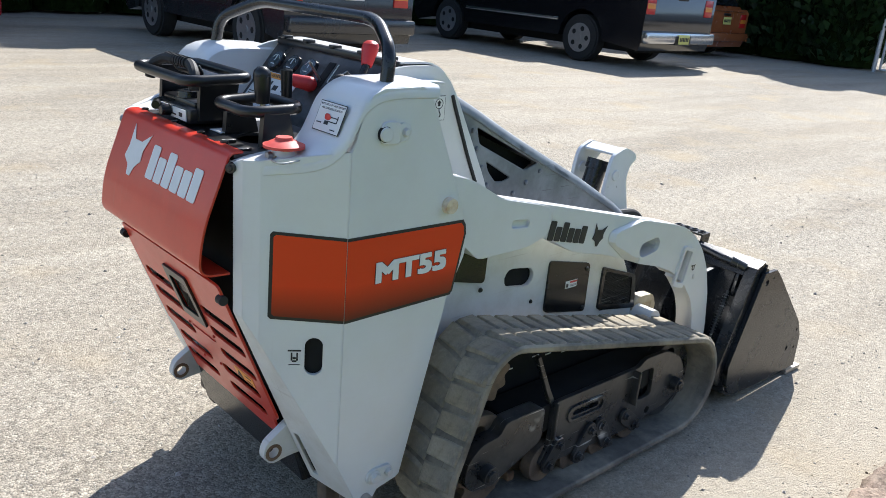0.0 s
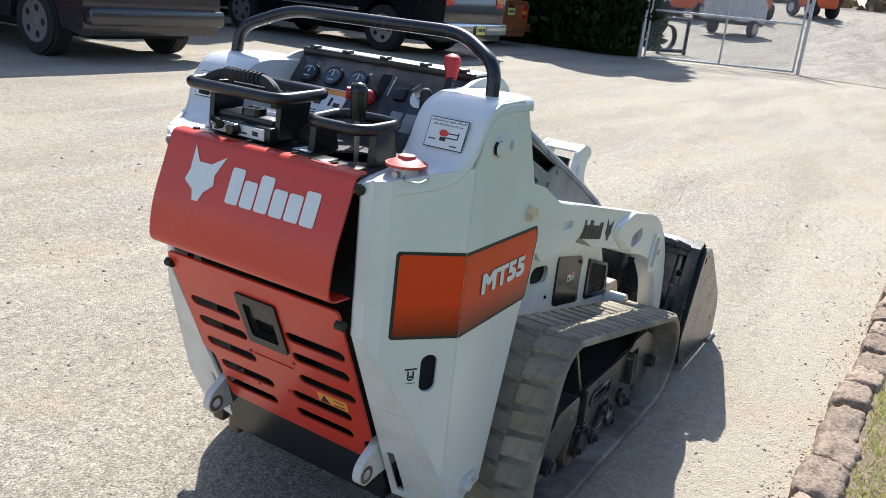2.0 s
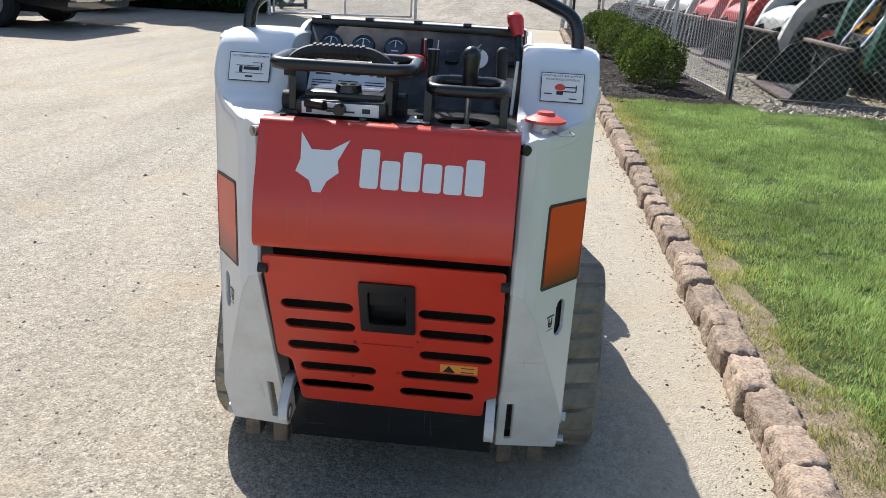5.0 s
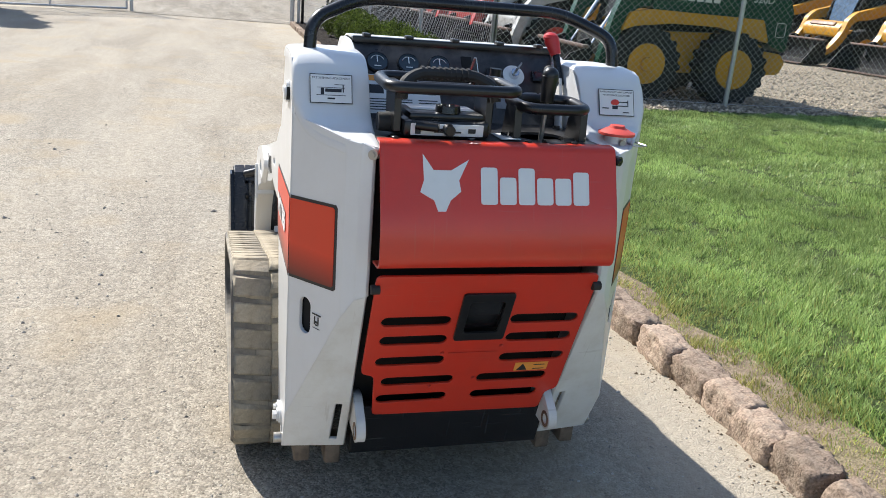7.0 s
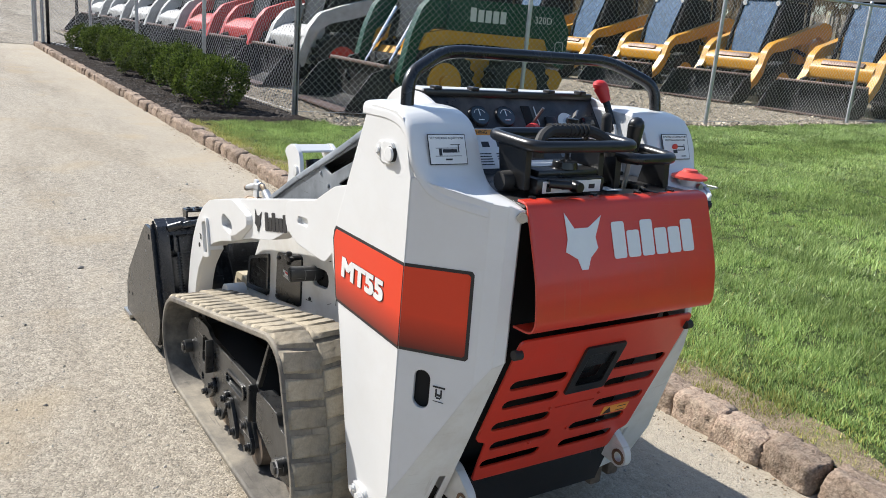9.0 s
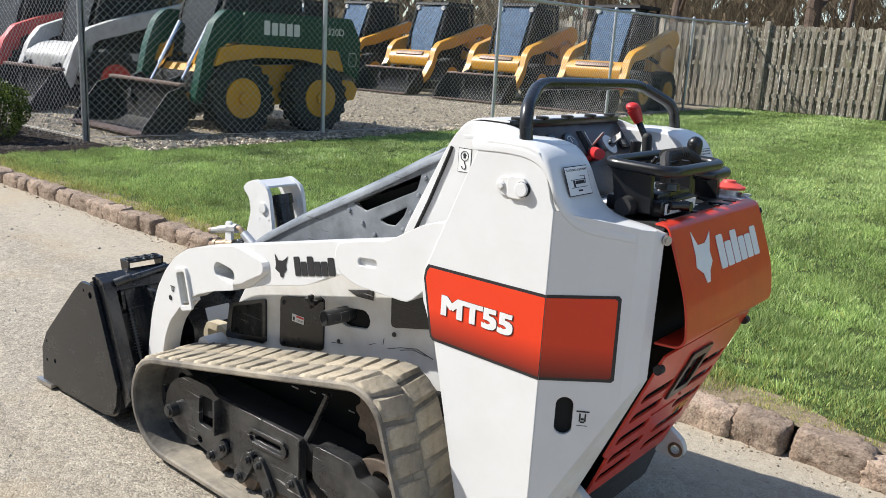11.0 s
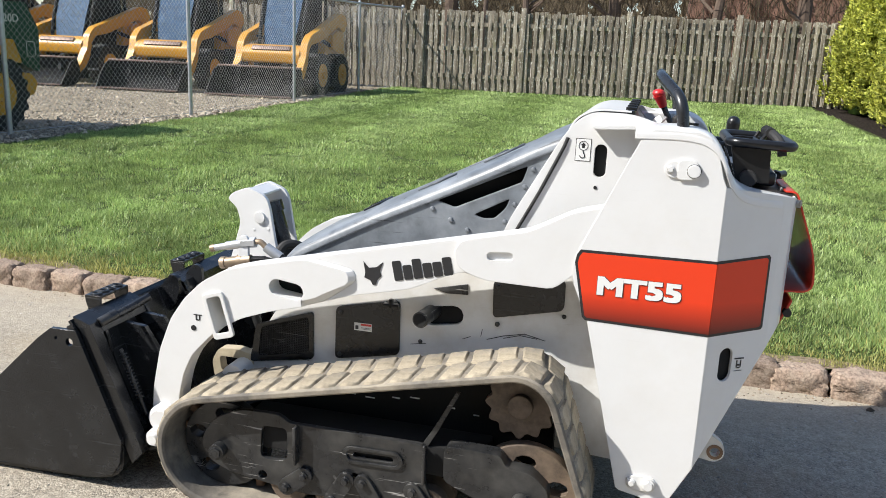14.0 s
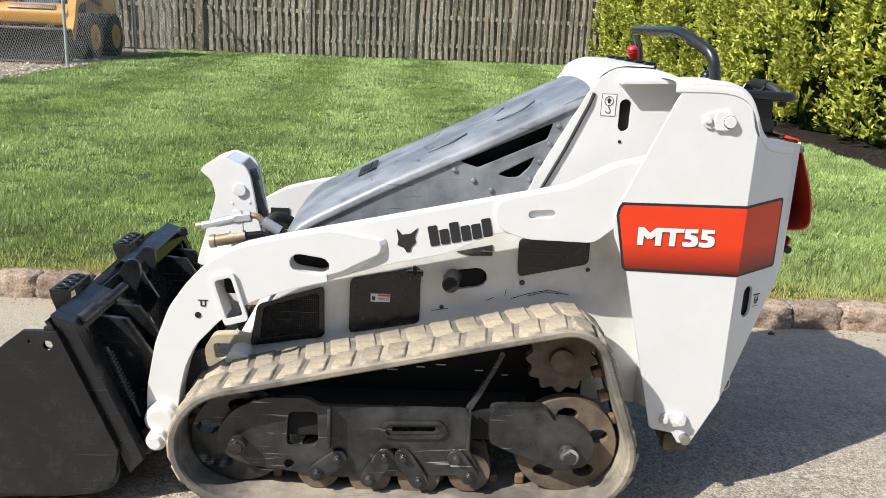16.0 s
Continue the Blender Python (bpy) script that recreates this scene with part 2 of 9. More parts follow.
def board_mat():
    """Old grey-brown boards: upright grain, damp dark streaks, pale crusts of lichen."""
    m = bpy.data.materials.new("weathered fence boards")
    m.use_nodes = True
    N, L = m.node_tree.nodes, m.node_tree.links
    b = N["Principled BSDF"]
    b.inputs["Roughness"].default_value = 0.92
    b.inputs["Specular IOR Level"].default_value = 0.2
    tc = N.new("ShaderNodeTexCoord")
    info = N.new("ShaderNodeObjectInfo")
    far = N.new("ShaderNodeVectorMath")
    far.operation = "MULTIPLY_ADD"
    far.inputs[1].default_value = (37.0, 11.0, 53.0)
    L.new(info.outputs["Random"], far.inputs[0])
    L.new(tc.outputs["Object"], far.inputs[2])

    def field(scale, stretch, lo, hi, to, detail=6):
        mp = N.new("ShaderNodeMapping")
        mp.inputs["Scale"].default_value = stretch
        L.new(far.outputs["Vector"], mp.inputs["Vector"])
        n = N.new("ShaderNodeTexNoise")
        n.inputs["Scale"].default_value, n.inputs["Detail"].default_value, n.inputs["Roughness"].default_value = scale, detail, 0.65
        L.new(mp.outputs["Vector"], n.inputs["Vector"])
        r = N.new("ShaderNodeMapRange")
        r.inputs["From Min"].default_value, r.inputs["From Max"].default_value, r.inputs["To Max"].default_value = lo, hi, to
        L.new(n.outputs["Fac"], r.inputs["Value"])
        return r.outputs["Result"], n

    def over(fac, a, colour):
        x = N.new("ShaderNodeMix")
        x.data_type = "RGBA"
        L.new(fac, x.inputs["Factor"])
        L.new(a, x.inputs["A"])
        x.inputs["B"].default_value = (*colour, 1)
        return x.outputs["Result"]
    grain, gn = field(30, (1, 1, 0.06), 0.3, 0.7, 1.0)
    ramp = N.new("ShaderNodeValToRGB")
    ramp.color_ramp.elements[0].color = (0.12, 0.098, 0.070, 1)
    ramp.color_ramp.elements[1].color = (0.46, 0.405, 0.315, 1)
    L.new(grain, ramp.inputs["Fac"])
    out = over(field(3.0, (1, 1, 0.35), 0.48, 0.66, 0.75)[0], ramp.outputs["Color"], (0.085, 0.072, 0.052))
    out = over(field(3.4, (1, 1, 0.6), 0.55, 0.68, 0.5)[0], out, (0.20, 0.20, 0.07))
    out = over(field(24, (1, 1, 0.6), 0.55, 0.62, 0.62)[0], out, (0.62, 0.61, 0.52))
    hs = N.new("ShaderNodeHueSaturation")
    mr = N.new("ShaderNodeMapRange")
    mr.inputs["To Min"].default_value, mr.inputs["To Max"].default_value = 0.72, 1.25
    L.new(info.outputs["Random"], mr.inputs["Value"])
    L.new(mr.outputs["Result"], hs.inputs["Value"])
    L.new(out, hs.inputs["Color"])
    L.new(hs.outputs["Color"], b.inputs["Base Color"])
    bp = N.new("ShaderNodeBump")
    bp.inputs["Strength"].default_value, bp.inputs["Distance"].default_value = 0.6, 0.004
    L.new(gn.outputs["Fac"], bp.inputs["Height"])
    L.new(bp.outputs["Normal"], b.inputs["Normal"])
    return m


WHITE = mat("white paint", (0.71, 0.71, 0.70), 0.34, var=0.02, scale=6, dirt=(0.55, 0.51, 0.44), dirt_amount=0.13, dirt_scale=8, coat=0.3, edge=0.003, scratch=(0.55, 0.52, 0.47), scratch_amount=0.06)
WHITE_DUSTY = mat("dusty white paint", (0.69, 0.687, 0.668), 0.5, var=0.05, scale=9, dirt=(0.45, 0.40, 0.32), dirt_amount=0.35, dirt_scale=11, edge=0.003, bump=0.03, scratch=(0.32, 0.28, 0.23), scratch_amount=0.22)
RED = mat("orange red paint", (0.60, 0.036, 0.014), 0.36, var=0.05, scale=8, dirt=(0.42, 0.055, 0.032), dirt_amount=0.22, dirt_scale=13, coat=0.25, edge=0.003, scratch=(0.45, 0.16, 0.11), scratch_amount=0.12)
RED_PLASTIC = mat("red plastic", (0.55, 0.03, 0.03), 0.4, var=0.06, scale=40)
BLACK = mat("black paint", (0.010, 0.0105, 0.0115), 0.25, var=0.3, scale=30, dirt=(0.030, 0.0315, 0.034), dirt_amount=0.45, dirt_scale=9, edge=0.002, bump=0.03, rough_var=0.14, scratch=(0.13, 0.132, 0.135), scratch_amount=0.16)
BLACK_DUSTY = mat("dusty black steel", (0.020, 0.0208, 0.022), 0.30, var=0.35, scale=22, dirt=(0.092, 0.089, 0.082), dirt_amount=0.48, dirt_scale=13, edge=0.003, bump=0.08, rough_var=0.16, scratch=(0.46, 0.45, 0.43), scratch_amount=0.85)
PLASTIC = mat("black plastic", (0.009, 0.009, 0.0095), 0.30, var=0.2, scale=60, dirt=(0.024, 0.024, 0.024), dirt_amount=0.3, dirt_scale=12, bump=0.04, bump_scale=300, edge=0.0015)
DECK = mat("black deck sheet", (0.02, 0.02, 0.021), 0.3, var=0.3, scale=30, dirt=(0.13, 0.12, 0.11), dirt_amount=0.4, dirt_scale=15)
RUBBER = mat("dusty tread rubber", (0.13, 0.117, 0.098), 0.8, var=0.35, scale=18, dirt=(0.36, 0.315, 0.24), dirt_amount=0.9, dirt_scale=6, bump=0.4, bump_scale=70, edge=0.003, scratch=(0.06, 0.055, 0.05), scratch_amount=0.4)
RUBBER_DARK = mat("black rubber", (0.016, 0.016, 0.016), 0.7, var=0.3, scale=25, dirt=(0.05, 0.045, 0.04), dirt_amount=0.5, dirt_scale=5, bump=0.2, bump_scale=80)
GREY_COVER = mat("grey moulded plastic", (0.135, 0.150, 0.166), 0.40, var=0.30, scale=14, dirt=(0.29, 0.312, 0.335), dirt_amount=0.75, dirt_scale=6, bump=0.10, bump_scale=50, edge=0.006, rough_var=0.16, scratch=(0.035, 0.038, 0.042), scratch_amount=0.75)
STEEL = mat("bare steel", (0.45, 0.44, 0.42), 0.38, metal=0.9, var=0.2, scale=40, dirt=(0.2, 0.16, 0.12), dirt_amount=0.3, dirt_scale=20)
ZINC = mat("galvanised steel", (0.50, 0.51, 0.52), 0.45, metal=0.6, var=0.15, scale=20)
RUST = mat("rusty steel", (0.19, 0.12, 0.075), 0.8, metal=0.2, var=0.35, scale=35, dirt=(0.30, 0.20, 0.13), dirt_amount=0.6, dirt_scale=14, bump=0.2)
BRASS = mat("dirty brass fitting", (0.33, 0.25, 0.17), 0.5, metal=0.5, var=0.2, scale=40)
LUG = mat("dusty tread blocks", (0.335, 0.285, 0.205), 0.9, var=0.45, scale=26, dirt=(0.15, 0.137, 0.115), dirt_amount=0.85, dirt_scale=11, bump=0.8, bump_scale=60, random_tone=0.16, edge=0.005, scratch=(0.05, 0.045, 0.04), scratch_amount=0.6)
BEIGE = mat("dirty cream paint", (0.50, 0.43, 0.30), 0.6, var=0.12, scale=20, dirt=(0.28, 0.21, 0.14), dirt_amount=0.6, dirt_scale=12, edge=0.003)
WHEEL = mat("worn wheel steel", (0.11, 0.085, 0.065), 0.6, metal=0.2, var=0.45, scale=25, dirt=(0.27, 0.20, 0.14), dirt_amount=0.7, dirt_scale=9, bump=0.1, edge=0.003)
LABEL = mat("white label", (0.75, 0.75, 0.73), 0.45, var=0.03, scale=20)
INK = mat("black print", (0.02, 0.02, 0.022), 0.5, var=0.1, scale=40)
ORANGE_LABEL = mat("orange label", (0.80, 0.33, 0.06), 0.5, var=0.05, scale=30)
RED_PRINT = mat("red print", (0.62, 0.05, 0.04), 0.5, var=0.05, scale=30)
# near-black that paints in the shade of hollows; also on machine undersides
SHADE_BLACK = mat("near-black painted shade", (0.008, 0.008, 0.008), 0.9, var=0.2, scale=20)
GAUGE = mat("gauge face", (0.03, 0.045, 0.055), 0.15, var=0.1, scale=60, coat=0.6)
CHROME = mat("chrome", (0.75, 0.75, 0.76), 0.12, metal=1.0, var=0.03, scale=20)


def decal_mat():
    """Printed band that runs from orange red into black along its lower edge."""
    m = bpy.data.materials.new("printed band")
    m.use_nodes = True
    N, L = m.node_tree.nodes, m.node_tree.links
    b = N["Principled BSDF"]
    b.inputs["Roughness"].default_value = 0.30
    b.inputs["Specular IOR Level"].default_value = 0.45
    tc = N.new("ShaderNodeTexCoord")
    sep = N.new("ShaderNodeSeparateXYZ")
    L.new(tc.outputs["Object"], sep.inputs[0])
    mr = N.new("ShaderNodeMapRange")
    mr.inputs["From Min"].default_value, mr.inputs["From Max"].default_value = 0.572, 0.672
    L.new(sep.outputs["Z"], mr.inputs["Value"])
    ramp = N.new("ShaderNodeValToRGB")
    ramp.color_ramp.elements[0].color = (0.06, 0.010, 0.008, 1)
    ramp.color_ramp.elements[1].color = (0.72, 0.046, 0.010, 1)
    ramp.color_ramp.elements[1].position = 0.72
    L.new(mr.outputs["Result"], ramp.inputs["Fac"])
    L.new(ramp.outputs["Color"], b.inputs["Base Color"])
    return m


DECAL = decal_mat()

# ---- mesh tools ----


def part(name, bm, material, parent=None, label="", angle=32):
    """Links a bmesh as one mesh object, under a thing or a part where one is given."""
    me = bpy.data.meshes.new(name)
    bmesh.ops.recalc_face_normals(bm, faces=bm.faces)
    bm.to_mesh(me)
    bm.free()
    me.materials.append(material)
    for p in me.polygons:
        p.use_smooth = True
    me.set_sharp_from_angle(angle=radians(angle))
    ob = new(name, me)
    if parent:
        ob.parent = parent
    return tagged(ob, label) if label else ob


def thing(name, label, category, at=(0, 0, 0), turn=0.0, group="", kind=""):
    ob = new(name)
    ob.matrix_basis = pose(*at, 0, 0, turn)
    ob.empty_display_size = 0.1
    return tagged(ob, label, category, group, kind)


def box(bm, x0, x1, y0, y1, z0, z1, bevel=0.0, m=None):
    r = bmesh.ops.create_cube(bm, size=1.0)
    vs = r["verts"]
    for v in vs:
        v.co = Vector(((x0 + x1) / 2 + v.co.x * (x1 - x0), (y0 + y1) / 2 + v.co.y * (y1 - y0), (z0 + z1) / 2 + v.co.z * (z1 - z0)))
    if m:
        for v in vs:
            v.co = m @ v.co
    if bevel:
        es = list({e for v in vs for e in v.link_edges})
        bmesh.ops.bevel(bm, geom=es, offset=bevel, segments=2, affect="EDGES", profile=0.5)
    return bm


def cyl(bm, p0, p1, r, r2=None, seg=18):
    p0, p1 = Vector(p0), Vector(p1)
    d = p1 - p0
    m = Matrix.Translation((p0 + p1) / 2) @ d.to_track_quat("Z", "Y").to_matrix().to_4x4()
    bmesh.ops.create_cone(bm, cap_ends=True, segments=seg, radius1=r, radius2=r if r2 is None else r2, depth=d.length, matrix=m)
    return bm


def ball(bm, c, r, sx=1, sy=1, sz=1, seg=12):
    bmesh.ops.create_uvsphere(bm, u_segments=seg, v_segments=max(6, seg // 2), radius=r, matrix=Matrix.Translation(c) @ Matrix.Diagonal((sx, sy, sz, 1)))
    return bm


def fillet(pts, r, n=4, closed=False):
    """A polyline with its corners rounded."""
    pts = [Vector(p) for p in pts]
    out = []
    k = len(pts)
    for i, p in enumerate(pts):
        if not closed and i in (0, k - 1):
            out.append(p)
            continue
        a, b = pts[i - 1], pts[(i + 1) % k]
        u, v = (a - p), (b - p)
        rr = min(r, u.length * 0.48, v.length * 0.48)
        u, v = p + u.normalized() * rr, p + v.normalized() * rr
        for j in range(n + 1):
            s = j / n
            out.append(u * (1 - s) ** 2 + p * 2 * s * (1 - s) + v * s ** 2)
    return out


def tube(bm, pts, r, seg=10, closed=False):
    pts = [Vector(p) for p in pts]
    n = len(pts)
    rings = []
    ref = None
    for i, p in enumerate(pts):
        a = pts[i - 1] if (i or closed) else p
        b = pts[(i + 1) % n] if (i < n - 1 or closed) else p
        d = (b - a).normalized()
        if ref is None:
            ref = d.orthogonal().normalized()
        ref = (ref - d * ref.dot(d)).normalized()
        w = d.cross(ref)
        rings.append([bm.verts.new(p + (ref * math.cos(2 * math.pi * j / seg) + w * math.sin(2 * math.pi * j / seg)) * r) for j in range(seg)])
    for i in range(n if closed else n - 1):
        A, B = rings[i], rings[(i + 1) % n]
        shift = 0
        if closed and i == n - 1:
            shift = min(range(seg), key=lambda s: (A[0].co - B[s].co).length)
        for j in range(seg):
            bm.faces.new((A[j], A[(j + 1) % seg], B[(j + 1 + shift) % seg], B[(j + shift) % seg]))
    if not closed:
        bm.faces.new(rings[0][::-1])
        bm.faces.new(rings[-1])
    return bm


def plate(bm, outer, holes=(), thick=(0, 0.01, 0)):
    """A flat sheet with holes and a thickness; loops of 3D points in one plane."""
    loops = []
    for loop in (outer, *holes):
        pts = []
        for p in loop:
            p = Vector(p)
            if not pts or (p - pts[-1]).length > 2e-5:
                pts.append(p)
        if (pts[0] - pts[-1]).length < 2e-5:
            pts.pop()
        loops.append(pts)
    o = loops[0][0]
    nrm = Vector()
    for i, p in enumerate(loops[0]):
        nrm += (p - o).cross(loops[0][(i + 1) % len(loops[0])] - o)
    nrm.normalize()
    u = nrm.orthogonal().normalized()
    v = nrm.cross(u)
    flat, edges, base = [], [], 0
    for pts in loops:
        flat += [Vector(((p - o).dot(u), (p - o).dot(v))) for p in pts]
        edges += [(base + i, base + (i + 1) % len(pts)) for i in range(len(pts))]
        base += len(pts)
    solid = [p for pts in loops for p in pts]
    t = Vector(thick)
    if holes:
        co, _, tris, orig, _, _ = delaunay_2d_cdt(flat, edges, [], 1, 1e-6)
        rings, k = [], 0
        for pts in loops:
            rings.append(flat[k:k + len(pts)])
            k += len(pts)

        def inside(c, ring):
            odd = False
            for i in range(len(ring)):
                p, q = ring[i - 1], ring[i]
                if (p.y > c.y) != (q.y > c.y) and c.x < p.x + (q.x - p.x) * (c.y - p.y) / (q.y - p.y):
                    odd = not odd
            return odd
        kept = []
        for f in tris:
            c = (co[f[0]] + co[f[1]] + co[f[2]]) / 3
            if inside(c, rings[0]) and not any(inside(c, r) for r in rings[1:]):
                kept.append(f)
        tris = kept
        lookup = [solid[q[0]] if q else o + u * c.x + v * c.y for q, c in zip(orig, co)]
    else:
        lookup, tris = solid, [list(range(len(solid)))]
    a = [bm.verts.new(p) for p in lookup]
    b = [bm.verts.new(p + t) for p in lookup]
    rim = {}
    for f in tris:
        bm.faces.new([a[k] for k in f])
        bm.faces.new([b[k] for k in reversed(f)])
        for k in range(len(f)):
            e = (f[k], f[(k + 1) % len(f)])
            if (e[1], e[0]) in rim:
                del rim[(e[1], e[0])]
            else:
                rim[e] = True
    for p, q in rim:
        bm.faces.new((a[q], a[p], b[p], b[q]))
    for w in [w for w in a + b if not w.link_faces]:
        bm.verts.remove(w)
    return bm


def thicken(bm, t):
    """Gives an open sheet a thickness, inwards along its normals."""
    bmesh.ops.recalc_face_normals(bm, faces=bm.faces)
    bm.normal_update()
    bm.verts.index_update()
    old = [(v.co.copy(), v.normal.copy()) for v in bm.verts]
    n = len(old)
    faces = [[v.index for v in f.verts] for f in bm.faces]
    rim = [[v.index for v in e.verts] for e in bm.edges if len(e.link_faces) == 1]
    back = [bm.verts.new(co - no * t) for co, no in old]
    bm.verts.ensure_lookup_table()
    for f in faces:
        bm.faces.new([back[i] for i in reversed(f)])
    for i, j in rim:
        bm.faces.new((bm.verts[i], bm.verts[j], back[j], back[i]))
    return bm


def xz(pts, y):
    return [Vector((p[0], y, p[1])) for p in pts]


def slot2(cx, cz, length, height, angle=0.0, n=6):
    """A slot with round ends, in two coordinates."""
    r = height / 2
    h = length / 2 - r
    out = []
    for side in (1, -1):
        for i in range(n + 1):
            a = math.pi * (i / n - 0.5)
            out.append((side * (h + r * math.cos(a)), side * r * math.sin(a)))
    c, s = math.cos(radians(angle)), math.sin(radians(angle))
    return [(cx + c * x - s * z, cz + s * x + c * z) for x, z in out]


def ring2(cx, cz, r, n=16):
    return [(cx + r * math.cos(2 * math.pi * i / n), cz + r * math.sin(2 * math.pi * i / n)) for i in range(n)]


def r2(pts, r, n=4):
    return [(p.x, p.z) for p in fillet([(a, 0, b) for a, b in pts], r, n, True)]


def hexbolt(bm, p, d, r, h=0.008):
    """A bolt head with washer on the surface at p, pointing along d."""
    p, d = Vector(p), Vector(d).normalized()
    cyl(bm, p, p + d * h * 0.3, r * 1.35, seg=16)
    cyl(bm, p + d * h * 0.3, p + d * h, r, seg=6)
    return bm


def lettering(name, text, size, m, material, parent, label="", bold=0.0, depth=0.0008, align="CENTER", squeeze=1.0, strokes=0.0):
    cu = bpy.data.curves.new(name, "FONT")
    cu.body, cu.size, cu.extrude, cu.offset, cu.align_x, cu.align_y = text, size, depth, bold, align, "CENTER"
    cu.resolution_u = 3
    tmp = bpy.data.objects.new(name, cu)
    scene.collection.objects.link(tmp)
    me = bpy.data.meshes.new_from_object(tmp)
    bpy.data.objects.remove(tmp)
    if strokes:
        # a heavier face: the same letters set again a stroke's width aside
        bm = B()
        for k, (dx, dy) in enumerate(((0, 0), (strokes, strokes), (-strokes, strokes), (strokes, -strokes), (-strokes, -strokes))):
            me.transform(Matrix.Translation((dx, dy, 0.00012 * (k > 0) * k)))
            bm.from_mesh(me)
            me.transform(Matrix.Translation((-dx, -dy, -0.00012 * (k > 0) * k)))
        bm.to_mesh(me)
        bm.free()
    me.transform(m @ Matrix.Diagonal((squeeze, 1, 1, 1)))
    me.materials.clear()
    me.materials.append(material)
    ob = new(name, me)
    ob.parent = parent
    return tagged(ob, label) if label else ob


def bars(bm, m, rows, t=0.0008):
    """Unreadable print as plain bars: rows of (x, y, width, height) on the plane of m."""
    for x, y, w, h in rows:
        box(bm, x - w / 2, x + w / 2, y - h / 2, y + h / 2, 0, t, m=m)
    return bm


def basis(o, u, v):
    """A plane with its origin at o, x along u and y along v."""
    u, v = Vector(u).normalized(), Vector(v).normalized()
    v = (v - u * u.dot(v)).normalized()
    w = u.cross(v)
    return Matrix(((u.x, v.x, w.x, o[0]), (u.y, v.y, w.y, o[1]), (u.z, v.z, w.z, o[2]), (0, 0, 0, 1)))


# ---- compact track loader on the drive ----
B = bmesh.new
loader = thing("compact_track_loader", "white and orange-red walk-behind compact track loader parked on the drive", "track loader")


def rear_x(z):
    """How far back the sloping grille lies at a height."""
    return -0.028 + (0.632 - z) * 0.413


def side_panels(s):
    # flat outer side
    bm = B()
    side = [(0.15, 0.27), (0.15, 0.888), (0.158, 0.905), (0.174, 0.962), (0.19, 0.984), (0.213, 0.993), (0.298, 0.995), (0.318, 0.986), (0.337, 0.945),
            (0.437, 0.718), (0.442, 0.69), (0.436, 0.655), (0.401, 0.575), (0.308, 0.198), (0.30, 0.192), (0.252, 0.182), (0.236, 0.158), (0.217, 0.153), (0.203, 0.163)]
    plate(bm, xz(side, s * 0.356), thick=(0, -s * 0.008, 0))
    panel = part("side_panel", bm, WHITE, loader, angle=25)
    # folded rear face with its inspection slot, and the rounded flange behind it
    bm = B()

    def low(x):
        return 0.585 - x / 0.15 * 0.315
    u = Vector((0.125, 0.082 * s, 0)).normalized()
    o = Vector((0.025, 0.2725 * s, 0))
    outer = [o + Vector((0, 0, low(0.025))), Vector((0.15, 0.3545 * s, 0.27)), Vector((0.15, 0.3545 * s, 0.888)), o + Vector((0, 0, 0.867))]
    hole = [o + u * a + Vector((0, 0, b)) for a, b in slot2(0.098, 0.506, 0.034, 0.034)]
    hole = [o + u * (0.098 + 0.0165 * math.cos(a)) + Vector((0, 0, 0.506 + (0.021 if math.sin(a) > 0 else -0.021) + 0.0165 * math.sin(a)))
            for a in [2 * math.pi * (i + 0.5) / 16 for i in range(16)]]
    n = Vector((u.y, -u.x, 0)) * (-s)
    plate(bm, outer, [hole], thick=-n * 0.007 * 1.0 if n.y * s > 0 else n * 0.007)
    for a, b in (((-0.004, 0.231), (0.004, 0.251)), ((0.004, 0.251), (0.025, 0.2725))):
        q = [Vector((a[0], a[1] * s, low(max(a[0], 0)))), Vector((b[0], b[1] * s, low(max(b[0], 0)))), Vector((b[0], b[1] * s, 0.866)), Vector((a[0], a[1] * s, 0.858 if a[0] < 0 else 0.864))]
        plate(bm, q, thick=(0.004, -0.006 * s, 0))
    part("rear_face", bm, WHITE, panel, angle=40)
    # near-black sheet behind the slot, painted in place of its inner shade
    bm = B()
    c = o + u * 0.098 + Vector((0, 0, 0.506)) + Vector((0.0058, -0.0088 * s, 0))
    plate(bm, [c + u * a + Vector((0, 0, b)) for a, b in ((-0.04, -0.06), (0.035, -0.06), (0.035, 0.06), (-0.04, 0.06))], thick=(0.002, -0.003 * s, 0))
    part("slot_shade", bm, SHADE_BLACK, panel)
    # lower facet with the tie-down slot
    bm = B()
    p1, p2 = Vector((-0.004, 0.231 * s, 0.585)), Vector((0.15, 0.3545 * s, 0.27))
    p3, p4 = Vector((0.205, 0.354 * s, 0.16)), Vector((0.178, 0.226 * s, 0.168))

    def at(a, b):
        e = p1.lerp(p4, a)
        f = p1.lerp(p2, a / 0.78) if a < 0.78 else p2.lerp(p3, (a - 0.78) / 0.22)
        return e.lerp(f, b)
    plate(bm, [p1, Vector((0.004, 0.251 * s, low(0.004))), Vector((0.025, 0.2725 * s, low(0.025))), p2, p3, p4], [[at(0.69, 0.13), at(0.95, 0.13), at(0.95, 0.26), at(0.69, 0.26)]], thick=(0.006, -0.004 * s, 0.002))
    part("lower_facet", bm, WHITE_DUSTY, panel, "dusty white lower sheet with a slot", angle=20)
    bm = B()
    box(bm, 0.19, 0.25, s * 0.23 if s > 0 else -0.265, 0.265 if s > 0 else -0.23, 0.115, 0.168, 0.006)
